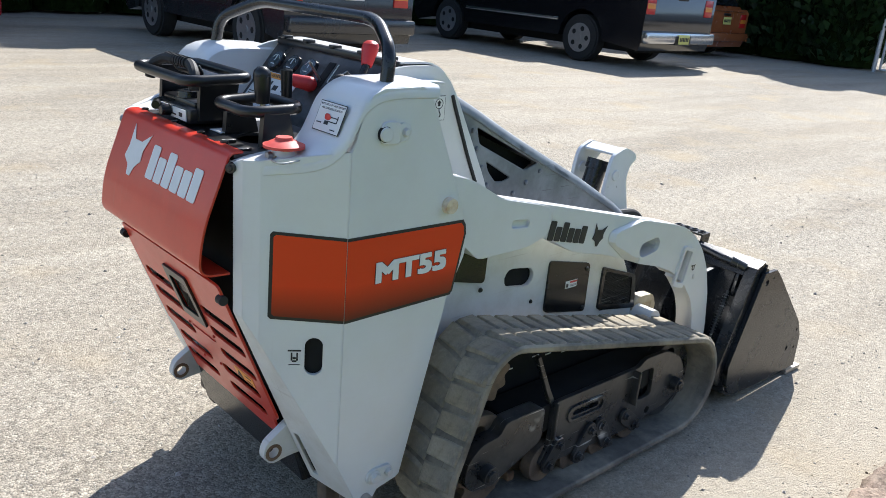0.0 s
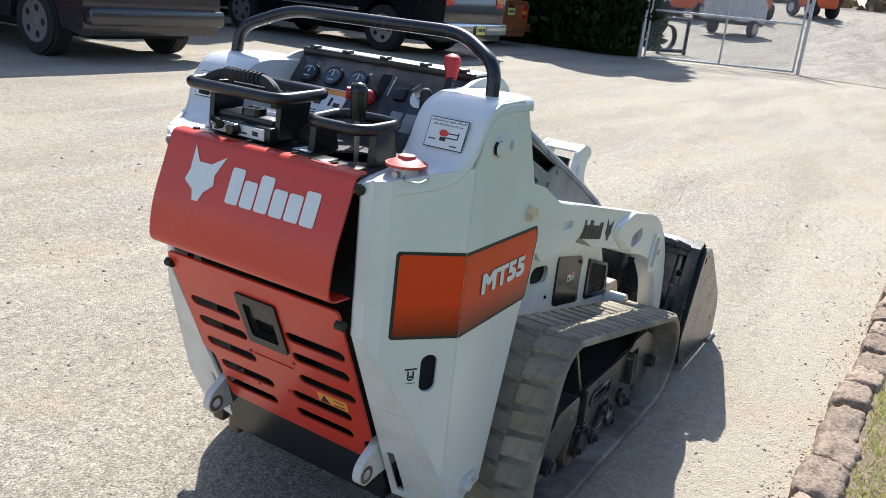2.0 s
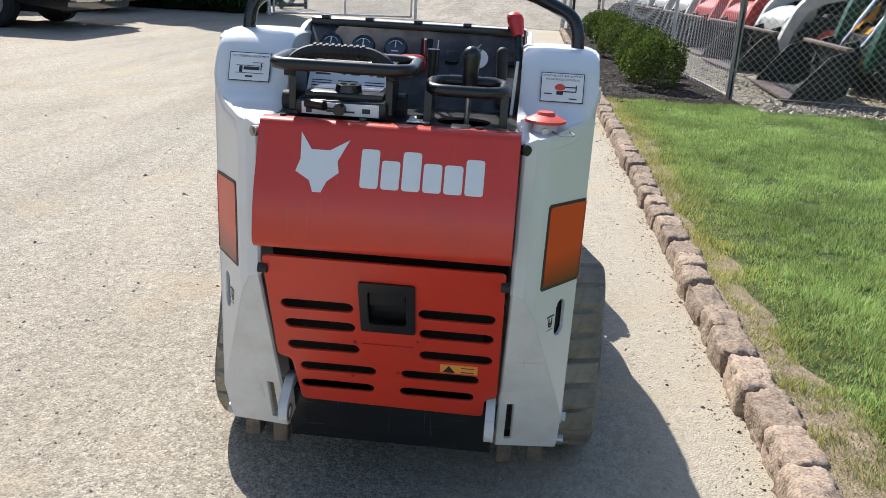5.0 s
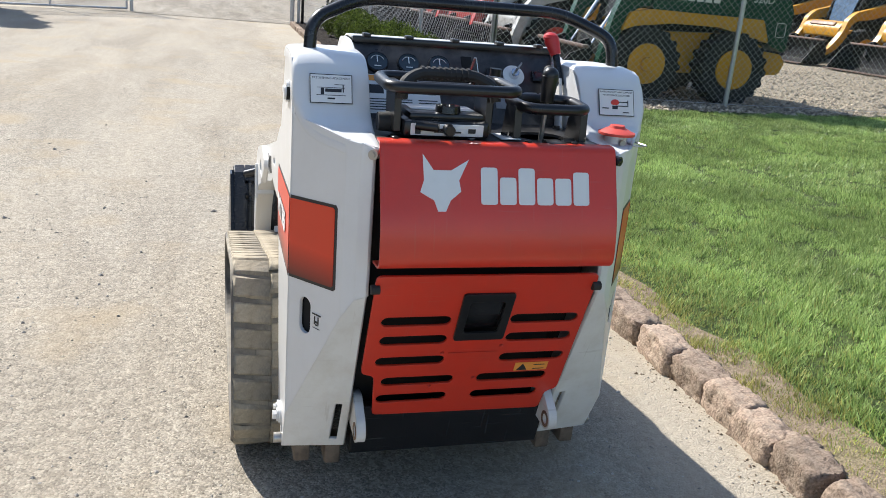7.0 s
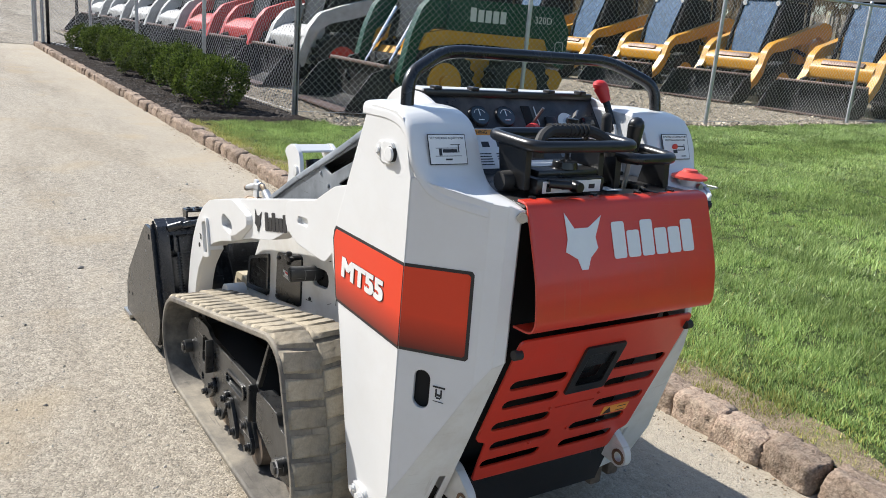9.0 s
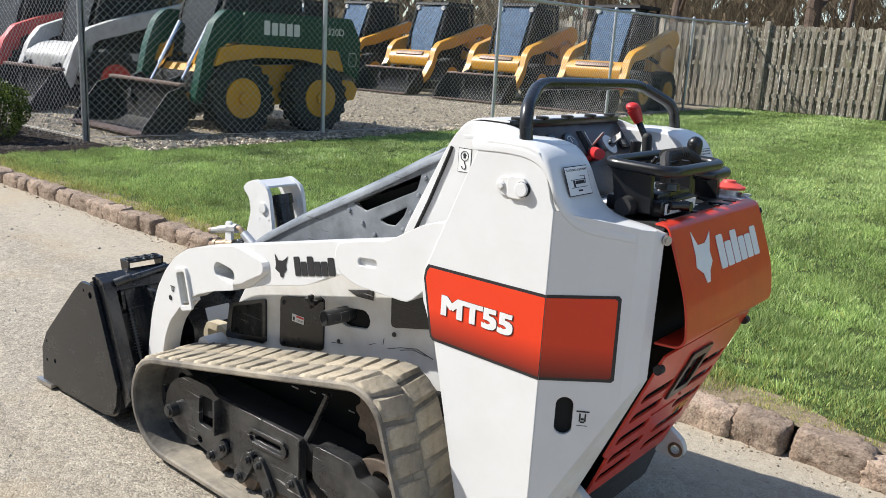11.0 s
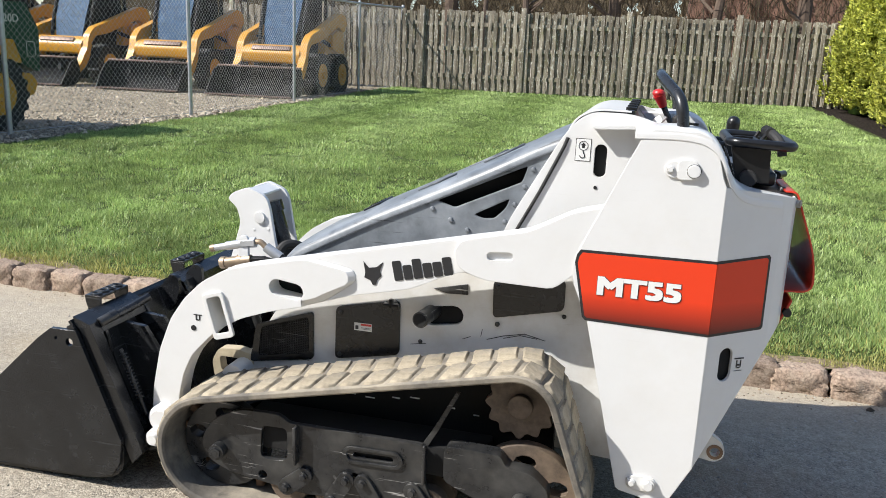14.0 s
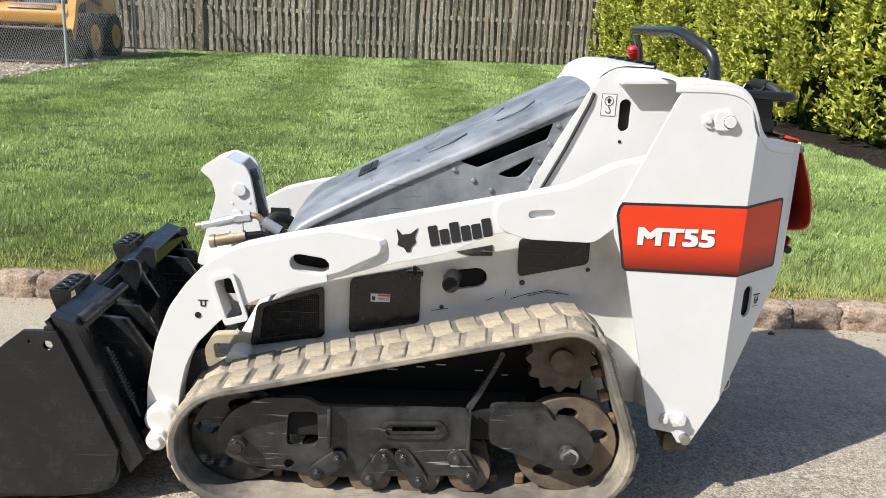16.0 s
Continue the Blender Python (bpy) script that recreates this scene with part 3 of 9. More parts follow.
    box(bm, 0.20, 0.26, s * 0.295 if s > 0 else -0.33, 0.33 if s > 0 else -0.295, 0.12, 0.168, 0.006)
    part("rear_foot", bm, WHEEL, panel)
    # moulded shoulder that rises to the grab rail
    bm = B()
    prof = [(-0.004, 0.858), (0.03, 0.866), (0.085, 0.872), (0.115, 0.882), (0.136, 0.902), (0.152, 0.934), (0.166, 0.965), (0.184, 0.985), (0.21, 0.996), (0.25, 1.0), (0.338, 0.997)]
    prof = [(p.x, p.z) for p in fillet([(a, 0, b) for a, b in prof], 0.02, 2)]
    rows = []
    for x, z in prof:
        yo = 0.231 + max(0, x + 0.004) * 1.45 if x < 0.025 else min(0.3570, 0.2725 + (x - 0.025) * 0.656 + 0.0012)
        k = min(1, max(0, (x - 0.12) / 0.06))
        yi = 0.213 + 0.003 * k
        row = [(yi, min(z - 0.02, 0.862)), (yi, z - 0.006), (yi + 0.008, z)]
        for j in range(1, 4):
            row.append((yi + 0.008 + (yo - yi - 0.016) * j / 4, z + 0.002 * k))
        row += [(yo - 0.014, z), (yo - 0.006, z - 0.0022), (yo - 0.0015, z - 0.007), (yo, z - 0.014), (yo, z - 0.024)]
        rows.append([bm.verts.new((x, y * s, zz)) for y, zz in row])
    for a, b in zip(rows, rows[1:]):
        for j in range(len(a) - 1):
            bm.faces.new((a[j], a[j + 1], b[j + 1], b[j]))
    thicken(bm, 0.003)
    part("shoulder", bm, WHITE, panel, angle=50)
    # pivot pin keepers, corner bolt, plug
    bm = B()
    plate(bm, xz(slot2(0.256, 0.917, 0.036, 0.034), s * 0.356), thick=(0, s * 0.004, 0))
    plate(bm, xz(r2([(0.248, 0.897), (0.248, 0.936), (0.216, 0.938), (0.208, 0.930), (0.208, 0.902), (0.216, 0.898)], 0.008, 3), s * 0.356), thick=(0, s * 0.006, 0))
    kp = part("pin_keeper", bm, WHITE, panel, angle=25)
    bm = B()
    cyl(bm, (0.216, s * 0.355, 0.916), (0.216, s * 0.3622, 0.916), 0.0142, seg=24)
    part("pin_gap", bm, SHADE_BLACK, kp)
    bm = B()
    cyl(bm, (0.216, s * 0.355, 0.916), (0.216, s * 0.3665, 0.916), 0.0138, 0.0128, 24)
    part("pivot_pin", bm, WHITE, kp)
    bm = B()
    hexbolt(bm, (0.262, s * 0.360, 0.917), (0, s, 0), 0.0065, 0.005)
    part("pivot_bolt", bm, WHITE_DUSTY, kp)
    bm = B()
    plate(bm, xz(slot2(0.253, 0.218, 0.066, 0.034), s * 0.356), thick=(0, s * 0.006, 0))
    hexbolt(bm, (0.238, s * 0.362, 0.218), (0, s, 0), 0.011, 0.012)
    hexbolt(bm, (0.274, s * 0.362, 0.218), (0, s, 0), 0.007, 0.008)
    part("lower_keeper", bm, WHITE_DUSTY, panel)
    bm = B()
    cyl(bm, (0.222, s * 0.345, 0.171), (0.222, s * 0.372, 0.171), 0.012)
    part("bottom_bolt", bm, STEEL, panel, "bare steel bolt")
    bm = B()
    cyl(bm, (0.0, s * 0.226, 0.848), (-0.011, s * 0.2335, 0.848), 0.009)
    cyl(bm, (-0.010, s * 0.233, 0.848), (-0.013, s * 0.235, 0.848), 0.005, seg=6)
    part("corner_bolt", bm, STEEL if s > 0 else BLACK, panel)
    if s < 0:
        bm = B()
        cyl(bm, (0.382, -0.355, 0.768), (0.382, -0.369, 0.768), 0.0165, 0.015)
        part("plug", bm, mat("rust-stained cap", (0.66, 0.56, 0.42), 0.5, var=0.15, scale=60, dirt=(0.45, 0.22, 0.06), dirt_amount=0.7, dirt_scale=40), panel, "rust-stained white plug")
    # printed band over the fold, with a black border
    a = [(0.15, 0.572), (0.406, 0.578), (0.413, 0.585), (0.437, 0.704), (0.434, 0.722), (0.427, 0.733), (0.15, 0.735)]
    bm = B()
    plate(bm, xz(a, s * 0.356), thick=(0, s * 0.0008, 0))
    part("band_border", bm, INK, panel)
    bm = B()
    a2 = [(0.15, 0.578), (0.402, 0.584), (0.408, 0.589), (0.431, 0.704), (0.428, 0.719), (0.422, 0.727), (0.15, 0.729)]
    plate(bm, xz(a2, s * 0.3568), thick=(0, s * 0.0008, 0))
    part("band", bm, DECAL, panel, "printed orange-red band fading to black")
    nn = Vector((-0.082, 0.125 * s, 0)).normalized()
    bm = B()

    def fp(x, z, lift):
        return Vector((x, s * (0.2725 + (x - 0.025) * 0.656), z)) + nn * lift
    plate(bm, [fp(0.15, 0.572, 0), fp(0.041, 0.58, 0), fp(0.037, 0.585, 0), fp(0.039, 0.739, 0), fp(0.043, 0.744, 0), fp(0.15, 0.735, 0)], thick=nn * 0.0009)
    part("band_border", bm, INK, panel)
    bm = B()
    plate(bm, [fp(0.15, 0.578, 0.0009), fp(0.046, 0.586, 0.0009), fp(0.0425, 0.590, 0.0009), fp(0.044, 0.734, 0.0009), fp(0.048, 0.738, 0.0009), fp(0.15, 0.729, 0.0009)], thick=nn * 0.0008)
    part("band", bm, DECAL, panel, "printed orange-red band fading to black")
    m = basis((0.300, s * 0.3577, 0.657), (-s, 0, 0), (0, 0, 1))
    lettering("letter_edge", "MT55", 0.053, m @ Matrix.Translation((0.0004, -0.0004, 0.0002)), INK, panel, "thin dark edge round the lettering", strokes=0.0031, depth=0.0001, squeeze=1.40)
    lettering("model_lettering", "MT55", 0.053, m @ Matrix.Translation((0, 0, 0.0012)), LABEL, panel, "white model lettering", strokes=0.0023, depth=0.0003, squeeze=1.40)
    # small pictogram beside the slot
    bm = B()
    m = basis(fp(0.078, 0.506, 0.0004), (-0.1 * s * s, -0.0656 * s, 0) if s > 0 else (0.1, 0.0656 * s, 0), (0, 0, 1))
    bars(bm, m, [(0, 0.012, 0.024, 0.003), (-0.005, 0, 0.003, 0.016), (0.005, 0, 0.003, 0.016), (0, -0.003, 0.006, 0.004), (0, -0.009, 0.008, 0.003), (0, -0.016, 0.02, 0.001)], 0.0006)
    part("pictogram", bm, INK, panel)
    # instruction label on the shoulder
    p, q = Vector((0.141, 0, 0.906)), Vector((0.1635, 0, 0.962))
    cy = 0.287 if s > 0 else -0.290
    m = basis((0.1495, cy, 0.935), (0, -1, 0), q - p) @ Matrix.Translation((0, 0, 0.0024))
    bm = B()
    bars(bm, m, [(0, 0, 0.078, 0.054)], 0.0006)
    lab = part("instruction_label", bm, INK, panel)
    bm = B()
    bars(bm, m @ Matrix.Translation((0, 0, 0.0006)), [(0, 0, 0.075, 0.051)], 0.0005)
    part("label_face", bm, LABEL, lab)
    bm = B()
    mm = m @ Matrix.Translation((0, 0, 0.0012))
    if s < 0:
        lettering("print", "APPROVED LIFT ARM SUPPORT", 0.0052, mm @ Matrix.Translation((0, 0.021, 0)), INK, lab, depth=0.0002)
        lettering("print", "PIN STORAGE LOCATION", 0.0052, mm @ Matrix.Translation((0, 0.0145, 0)), INK, lab, depth=0.0002)
        bars(bm, mm, [(0.012, 0.001, 0.026, 0.002), (0.025, -0.001, 0.002, 0.012), (0.012, -0.007, 0.026, 0.002), (-0.004, -0.010, 0.012, 0.007), (-0.025, -0.012, 0.014, 0.002), (0.02, -0.02, 0.014, 0.002)], 0.0004)
        b2 = B()
        ball(b2, mm @ Vector((-0.004, -0.001, 0)), 0.0095, 1, 1, 0.8)
        bmesh.ops.scale(b2, vec=(0.2, 1, 1), verts=b2.verts, space=Matrix.Translation(-(mm @ Vector((-0.004, -0.001, 0)))))
        part("red_knob_picture", b2, RED_PRINT, lab)
    else:
        lettering("print", "TILT STEERING ADJUSTMENT", 0.0054, mm @ Matrix.Translation((0, 0.0195, 0)), INK, lab, depth=0.0002)
        bars(bm, mm, [(0.0, 0.002, 0.05, 0.001), (0.004, -0.003, 0.03, 0.006), (0.016, 0.008, 0.02, 0.001), (-0.016, -0.005, 0.006, 0.012), (0.022, 0.001, 0.002, 0.014), (0.0, -0.012, 0.054, 0.001), (0, -0.018, 0.014, 0.003)], 0.0004)
    tagged(part("print", bm, INK, lab), kind="stuff")
    return panel


side_panels(1)
side_panels(-1)

# hood: one curved sheet
bm = B()
prof = fillet([(0.02, 0, 0.873), (-0.006, 0, 0.872), (-0.058, 0, 0.735), (-0.066, 0, 0.655), (-0.005, 0, 0.652)], 0.045, 8)
prof[1:1] = []
for y0, y1 in ((-0.222, 0.222),):
    rows = [[bm.verts.new((p.x, y0 + (y1 - y0) * j / 6, p.z)) for j in range(7)] for p in prof]
    for a, b in zip(rows, rows[1:]):
        for j in range(6):
            bm.faces.new((a[j], a[j + 1], b[j + 1], b[j]))
thicken(bm, 0.004)
hood = part("hood", bm, RED, loader, "curved orange-red sheet metal hood", angle=40)
HOODM = basis((-0.0310, 0, 0.806), (0, -1, 0), (0.052, 0, 0.137)) @ Matrix.Translation((0, 0, 0.0008))


def badge(m, size, material, parent, name="badge"):
    """A plain two-pointed shield with a mask band, in place of a maker's mark."""
    bm = B()
    s = size
    pts = [(-0.40, 0.62), (-0.18, 0.30), (0.18, 0.30), (0.55, 0.52), (0.34, 0.10), (0.38, -0.12), (0.16, -0.30), (0.06, -0.52), (-0.10, -0.52), (-0.18, -0.30), (-0.46, -0.14), (-0.38, 0.10)]
    plate(bm, [m @ Vector((x * s, y * s, 0)) for x, y in pts], thick=(m.to_3x3() @ Vector((0, 0, 0.0008))))
    return part(name, bm, material, parent)


def brand_blocks(m, width, height, material, parent, name="brand_block"):
    """Six plain upright blocks in place of a maker's name."""
    n = m.to_3x3() @ Vector((0, 0, 0.0008))
    w = width / 6
    for i, h in enumerate((1.0, 0.74, 1.0, 0.74, 0.74, 0.92)):
        bm = B()
        x0 = -width / 2 + i * w
        ww = w * 0.88
        q = r2([(x0, -height / 2), (x0 + ww, -height / 2), (x0 + ww, -height / 2 + height * h), (x0, -height / 2 + height * h)], w * 0.16, 3)
        plate(bm, [m @ Vector((a, b, 0)) for a, b in q], thick=n)
        part(name, bm, material, parent)


badge(HOODM @ Matrix.Translation((-0.112, -0.004, 0)), 0.088, LABEL, hood)
brand_blocks(HOODM @ Matrix.Translation((0.064, -0.004, 0)), 0.212, 0.066, LABEL, hood)

# grille panel with ten slots
GM = basis((rear_x(0.46), 0, 0.46), (0, -1, 0), (-0.413, 0, 1.0))
K = math.hypot(0.413, 1.0)
bm = B()
out2 = [(-0.217, 0.186), (0.217, 0.186), (0.220, -0.150), (0.196, -0.157), (0.194, -0.212), (-0.180, -0.205), (-0.190, -0.082), (-0.217, -0.075)]
holes = []
for zc, l0, l1, r0, r1 in ((0.525, 0.193, 0.060, -0.064, -0.203), (0.477, 0.190, 0.059, -0.066, -0.202), (0.422, 0.191, 0.054, -0.066, -0.203),
                           (0.366, 0.172, 0.024, -0.030, -0.180), (0.317, 0.176, 0.030, -0.026, -0.172)):
    v = (zc - 0.46) * K
    for a, b in ((l0, l1), (r0, r1)):
        holes.append([GM @ Vector((x, y, 0)) for x, y in slot2(-(a + b) / 2, v, abs(a - b) + 0.004, 0.0255)])
holes.append([GM @ Vector((x, y, 0)) for x, y in ((-0.038, 0.132), (0.049, 0.132), (0.049, 0.028), (-0.038, 0.028))])
plate(bm, [GM @ Vector((x, y, 0)) for x, y in r2(out2, 0.012, 3)], holes, thick=GM.to_3x3() @ Vector((0, 0, -0.005)))
grille = part("grille_panel", bm, RED, loader, "orange-red rear panel with ten cooling slots", angle=25)
bm = B()
fr = [(-0.046, 0.142), (0.057, 0.142), (0.057, 0.018), (-0.046, 0.018)]
hl = [(-0.030, 0.122), (0.041, 0.122), (0.041, 0.038), (-0.030, 0.038)]
plate(bm, [GM @ Vector((x, y, 0)) for x, y in r2(fr, 0.006, 3)], [[GM @ Vector((x, y, 0)) for x, y in r2(hl, 0.008, 3)]], thick=GM.to_3x3() @ Vector((0, 0, 0.005)))
latch = part("latch_frame", bm, PLASTIC, grille)
bm = B()
box(bm, -0.034, 0.045, 0.034, 0.126, -0.022, -0.016, 0.002, GM)
box(bm, -0.024, 0.035, 0.085, 0.116, -0.018, -0.002, 0.004, GM)
part("latch_paddle", bm, BLACK, latch)
bm = B()
box(bm, 0.105, 0.178, -0.084, -0.060, 0.0002, 0.0012, 0, GM)
wl = part("warning_label", bm, ORANGE_LABEL, grille, "orange warning label")
bm = B()
plate(bm, [GM @ Vector(p) for p in ((0.110, -0.082, 0.0013), (0.134, -0.082, 0.0013), (0.122, -0.063, 0.0013))], thick=GM.to_3x3() @ Vector((0, 0, 0.0006)))
box(bm, 0.146, 0.171, -0.080, -0.078, 0.0013, 0.0018, 0, GM)
box(bm, 0.146, 0.171, -0.068, -0.066, 0.0013, 0.0018, 0, GM)
tagged(part("print", bm, INK, wl), kind="stuff")
for x, y in ((-0.06, -0.02), (0.02, -0.1), (0.06, -0.005), (-0.07, -0.12)):
    bm = B()
    hexbolt(bm, GM @ Vector((x, y, 0)), GM.to_3x3() @ Vector((0, 0, 1)), 0.003, 0.003)
    part("rivet", bm, RED, grille)
bm = B()
box(bm, -0.048, 0.055, -0.022, -0.0205, 0, 0.002, 0, GM)
part("pressed_line", bm, RED, grille)
for y in (0.217, -0.217):
    bm = B()
    cyl(bm, (rear_x(0.60) - 0.004, y - 0.008, 0.605), (rear_x(0.60) - 0.004, y + 0.008, 0.605), 0.009)
    part("rubber_buffer", bm, RUBBER_DARK, grille)

# near-black core painted as shade behind the panels, sump plate, rear bumper
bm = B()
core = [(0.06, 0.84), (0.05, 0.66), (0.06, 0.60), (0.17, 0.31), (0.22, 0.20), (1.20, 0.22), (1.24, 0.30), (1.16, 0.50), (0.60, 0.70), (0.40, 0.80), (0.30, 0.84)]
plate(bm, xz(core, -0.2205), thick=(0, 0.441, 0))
part("body_shade", bm, SHADE_BLACK, loader)
# black plate fills the shadowed space below the grille
bm = B()
plate(bm, xz([(0.125, 0.288), (0.15, 0.29), (0.25, 0.20), (0.24, 0.155), (0.165, 0.155)], -0.215), thick=(0, 0.43, 0))
part("rear_bumper", bm, BLACK, loader, "black lower rear plate filling the shadow under the grille")
for s in (1, -1):
    bm = B()
    ear = r2([(0.20, 0.30), (0.135, 0.315), (0.075, 0.275), (0.068, 0.245), (0.088, 0.225), (0.12, 0.232), (0.20, 0.235)], 0.018, 4)
    plate(bm, xz(ear, s * 0.2), [xz(ring2(0.092, 0.252, 0.0115, 12), s * 0.2)], thick=(0, s * 0.019, 0))
    te = part("tow_eye", bm, WHITE_DUSTY, loader, "white towing eye with a rusty hole")
    for y in (s * 0.1985, s * 0.2195):
        bm = B()
        plate(bm, xz(ring2(0.092, 0.252, 0.0185, 16), y), [xz(ring2(0.092, 0.252, 0.0116, 12), y)], thick=(0, s * 0.001, 0))
        part("rust_ring", bm, RUST, te)

# body sides
for s in (1, -1):
    bm = B()
    outer = [(0.30, 0.20), (0.30, 0.70), (0.62, 0.69), (1.08, 0.585), (1.17, 0.50), (1.262, 0.35), (1.275, 0.285), (1.2, 0.25), (0.6, 0.22)]
    slot = slot2(0.752, 0.508, 0.105, 0.048, -8)
    plate(bm, xz(outer, s * 0.235), [xz(slot, s * 0.235)], thick=(0, -s * 0.012, 0))
    body = part("body_side", bm, WHITE_DUSTY, loader, "dusty white body side", angle=25)
    bm = B()
    q = r2([(1.243, 0.427), (1.085, 0.478), (1.084, 0.352), (1.262, 0.322)], 0.012)
    i2 = r2([(1.228, 0.422), (1.098, 0.463), (1.097, 0.366), (1.238, 0.342)], 0.01)
    plate(bm, xz(q, s * 0.235), [xz(i2, s * 0.235)], thick=(0, s * 0.006, 0))
    v = part("vent_frame", bm, BLACK, body)
    # shade behind the vent, painted as a near-black sheet
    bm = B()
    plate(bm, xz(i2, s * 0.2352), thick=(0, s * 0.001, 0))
    part("vent_shade", bm, SHADE_BLACK, v)
    bm = B()
    for k in range(26):
        zz = 0.345 + k * 0.0046
        x0, x1 = 1.098, 1.238 - max(0, (zz - 0.342)) * 0.12
        if zz < 0.46:
            xe = x1 if zz < 0.42 else 1.098 + (0.464 - zz) / 0.041 * 0.128
            box(bm, x0, max(x0 + 0.01, xe), s * 0.2370 - 0.0006, s * 0.2370 + 0.0006, zz, zz + 0.0012)
    for k in range(28):
        x = 1.10 + k * 0.0049
        zt = 0.462 - (x - 1.098) * 0.315
        box(bm, x, x + 0.0012, s * 0.2376 - 0.0006, s * 0.2376 + 0.0006, 0.366 - (x - 1.097) * 0.17, zt)
    part("vent_mesh", bm, BLACK_DUSTY, v)
    for q in ([(1.024, 0.500), (0.858, 0.534), (0.857, 0.394), (1.026, 0.362)], [(0.631, 0.612), (0.463, 0.630), (0.462, 0.556), (0.628, 0.519)]):
        bm = B()
        plate(bm, xz(r2(q, 0.014), s * 0.235), thick=(0, s * 0.005, 0))
        pn = part("access_panel", bm, BLACK, body, "black steel access panel")
        for (x, z) in (q[0], q[3]):
            bm = B()
            hexbolt(bm, (x - 0.012, s * 0.24, z + (-0.014 if z > 0.45 else 0.014)), (0, s, 0), 0.0045, 0.005)
            part("panel_bolt", bm, BLACK_DUSTY, pn)
    bm = B()
    m = basis((0.952, s * 0.2405, 0.455), (-s, 0, 0), (0, 0, 1))
    bars(bm, m, [(0, 0, 0.046, 0.020)], 0.0008)
    lab = part("small_label", bm, LABEL, body)
    bm = B()
    mm = m @ Matrix.Translation((0, 0, 0.0009))
    bars(bm, mm, [(0.008, -0.002, 0.026, 0.001), (0.008, -0.005, 0.026, 0.001), (-0.016, -0.002, 0.008, 0.010)], 0.0004)
    tagged(part("print", bm, INK, lab), kind="stuff")
    bm = B()
    bars(bm, mm, [(0.008, 0.006, 0.028, 0.005)], 0.0004)
    part("print_heading", bm, RED_PRINT, lab)
    for (x, z) in ((0.805, 0.435), (0.461, 0.541)):
        bm = B()
        hexbolt(bm, (x, s * 0.235, z), (0, s, 0), 0.004, 0.004)
        part("body_bolt", bm, BLACK_DUSTY, body)
    bm = B()
    plate(bm, xz(r2([(1.255, 0.34), (1.30, 0.350), (1.352, 0.346), (1.372, 0.31), (1.365, 0.262), (1.25, 0.268)], 0.012), s * 0.21), [xz(r2([(1.350, 0.325), (1.295, 0.325), (1.288, 0.288), (1.345, 0.285)], 0.01), s * 0.21)], thick=(0, s * 0.03, 0))
    part("front_foot", bm, BEIGE, body, "dirty cream front foot")
bm = B()
cyl(bm, (0.775, 0.20, 0.512), (0.79, 0.30, 0.512), 0.0195, seg=20)
ex = part("exhaust_pipe", bm, BLACK_DUSTY, loader, "black exhaust stub")
# near-black disc on the closed end paints the pipe's inner shade
bm = B()
cyl(bm, (0.79, 0.3002, 0.512), (0.7902, 0.3012, 0.512), 0.0165, seg=20)
part("bore_shade", bm, SHADE_BLACK, ex)
bm = B()
plate(bm, xz([(0.776, 0.575), (0.692, 0.594), (0.691, 0.568), (0.742, 0.566)], 0.2352), thick=(0, 0.003, 0))
part("heat_shield", bm, BLACK_DUSTY, loader, "scorched dark plate over the exhaust")
bm = B()
cyl(bm, (0.872, 0.238, 0.528), (0.872, 0.275, 0.528), 0.008, seg=10)
box(bm, 0.852, 0.892, 0.262, 0.276, 0.521, 0.535, 0.004)
box(bm, 0.866, 0.878, 0.262, 0.276, 0.510, 0.546, 0.004)
part("panel_knob", bm, PLASTIC, loader)
for k, pts in enumerate((((0.60, 0.470), (0.56, 0.482), (0.52, 0.478)), ((0.64, 0.462), (0.60, 0.476), (0.55, 0.487), (0.50, 0.476)), ((0.655, 0.468), (0.652, 0.486)), ((0.70, 0.455), (0.68, 0.464)), ((0.83, 0.425), (0.79, 0.432)))):
    bm = B()
    tube(bm, [(x, 0.2352, z) for x, z in pts], 0.0010, 4)
    part("rub_mark", bm, INK, loader)
bm = B()
m = basis((0.63, -0.2478, 0.625), (1, 0, 0), (0, 0, 1))
bars(bm, m, [(0, 0, 0.15, 0.026)], 0.0006)
part("chart_label", bm, LABEL, loader)
bm = B()
bars(bm, m @ Matrix.Translation((0, 0, 0.0008)), [(-0.05, 0, 0.03, 0.002), (-0.05, 0.006, 0.03, 0.002), (0.01, 0, 0.04, 0.002), (0.01, -0.007, 0.05, 0.002), (0.05, 0.006, 0.03, 0.002)], 0.0004)
part("chart_print", bm, INK, loader)

# unseen boxes added to stop sun leaking through the body
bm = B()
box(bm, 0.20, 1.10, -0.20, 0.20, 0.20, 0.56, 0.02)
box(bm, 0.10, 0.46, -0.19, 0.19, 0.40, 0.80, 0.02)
part("leak_block", bm, SHADE_BLACK, loader, "near-black boxes added inside to stop sunlight leaks")

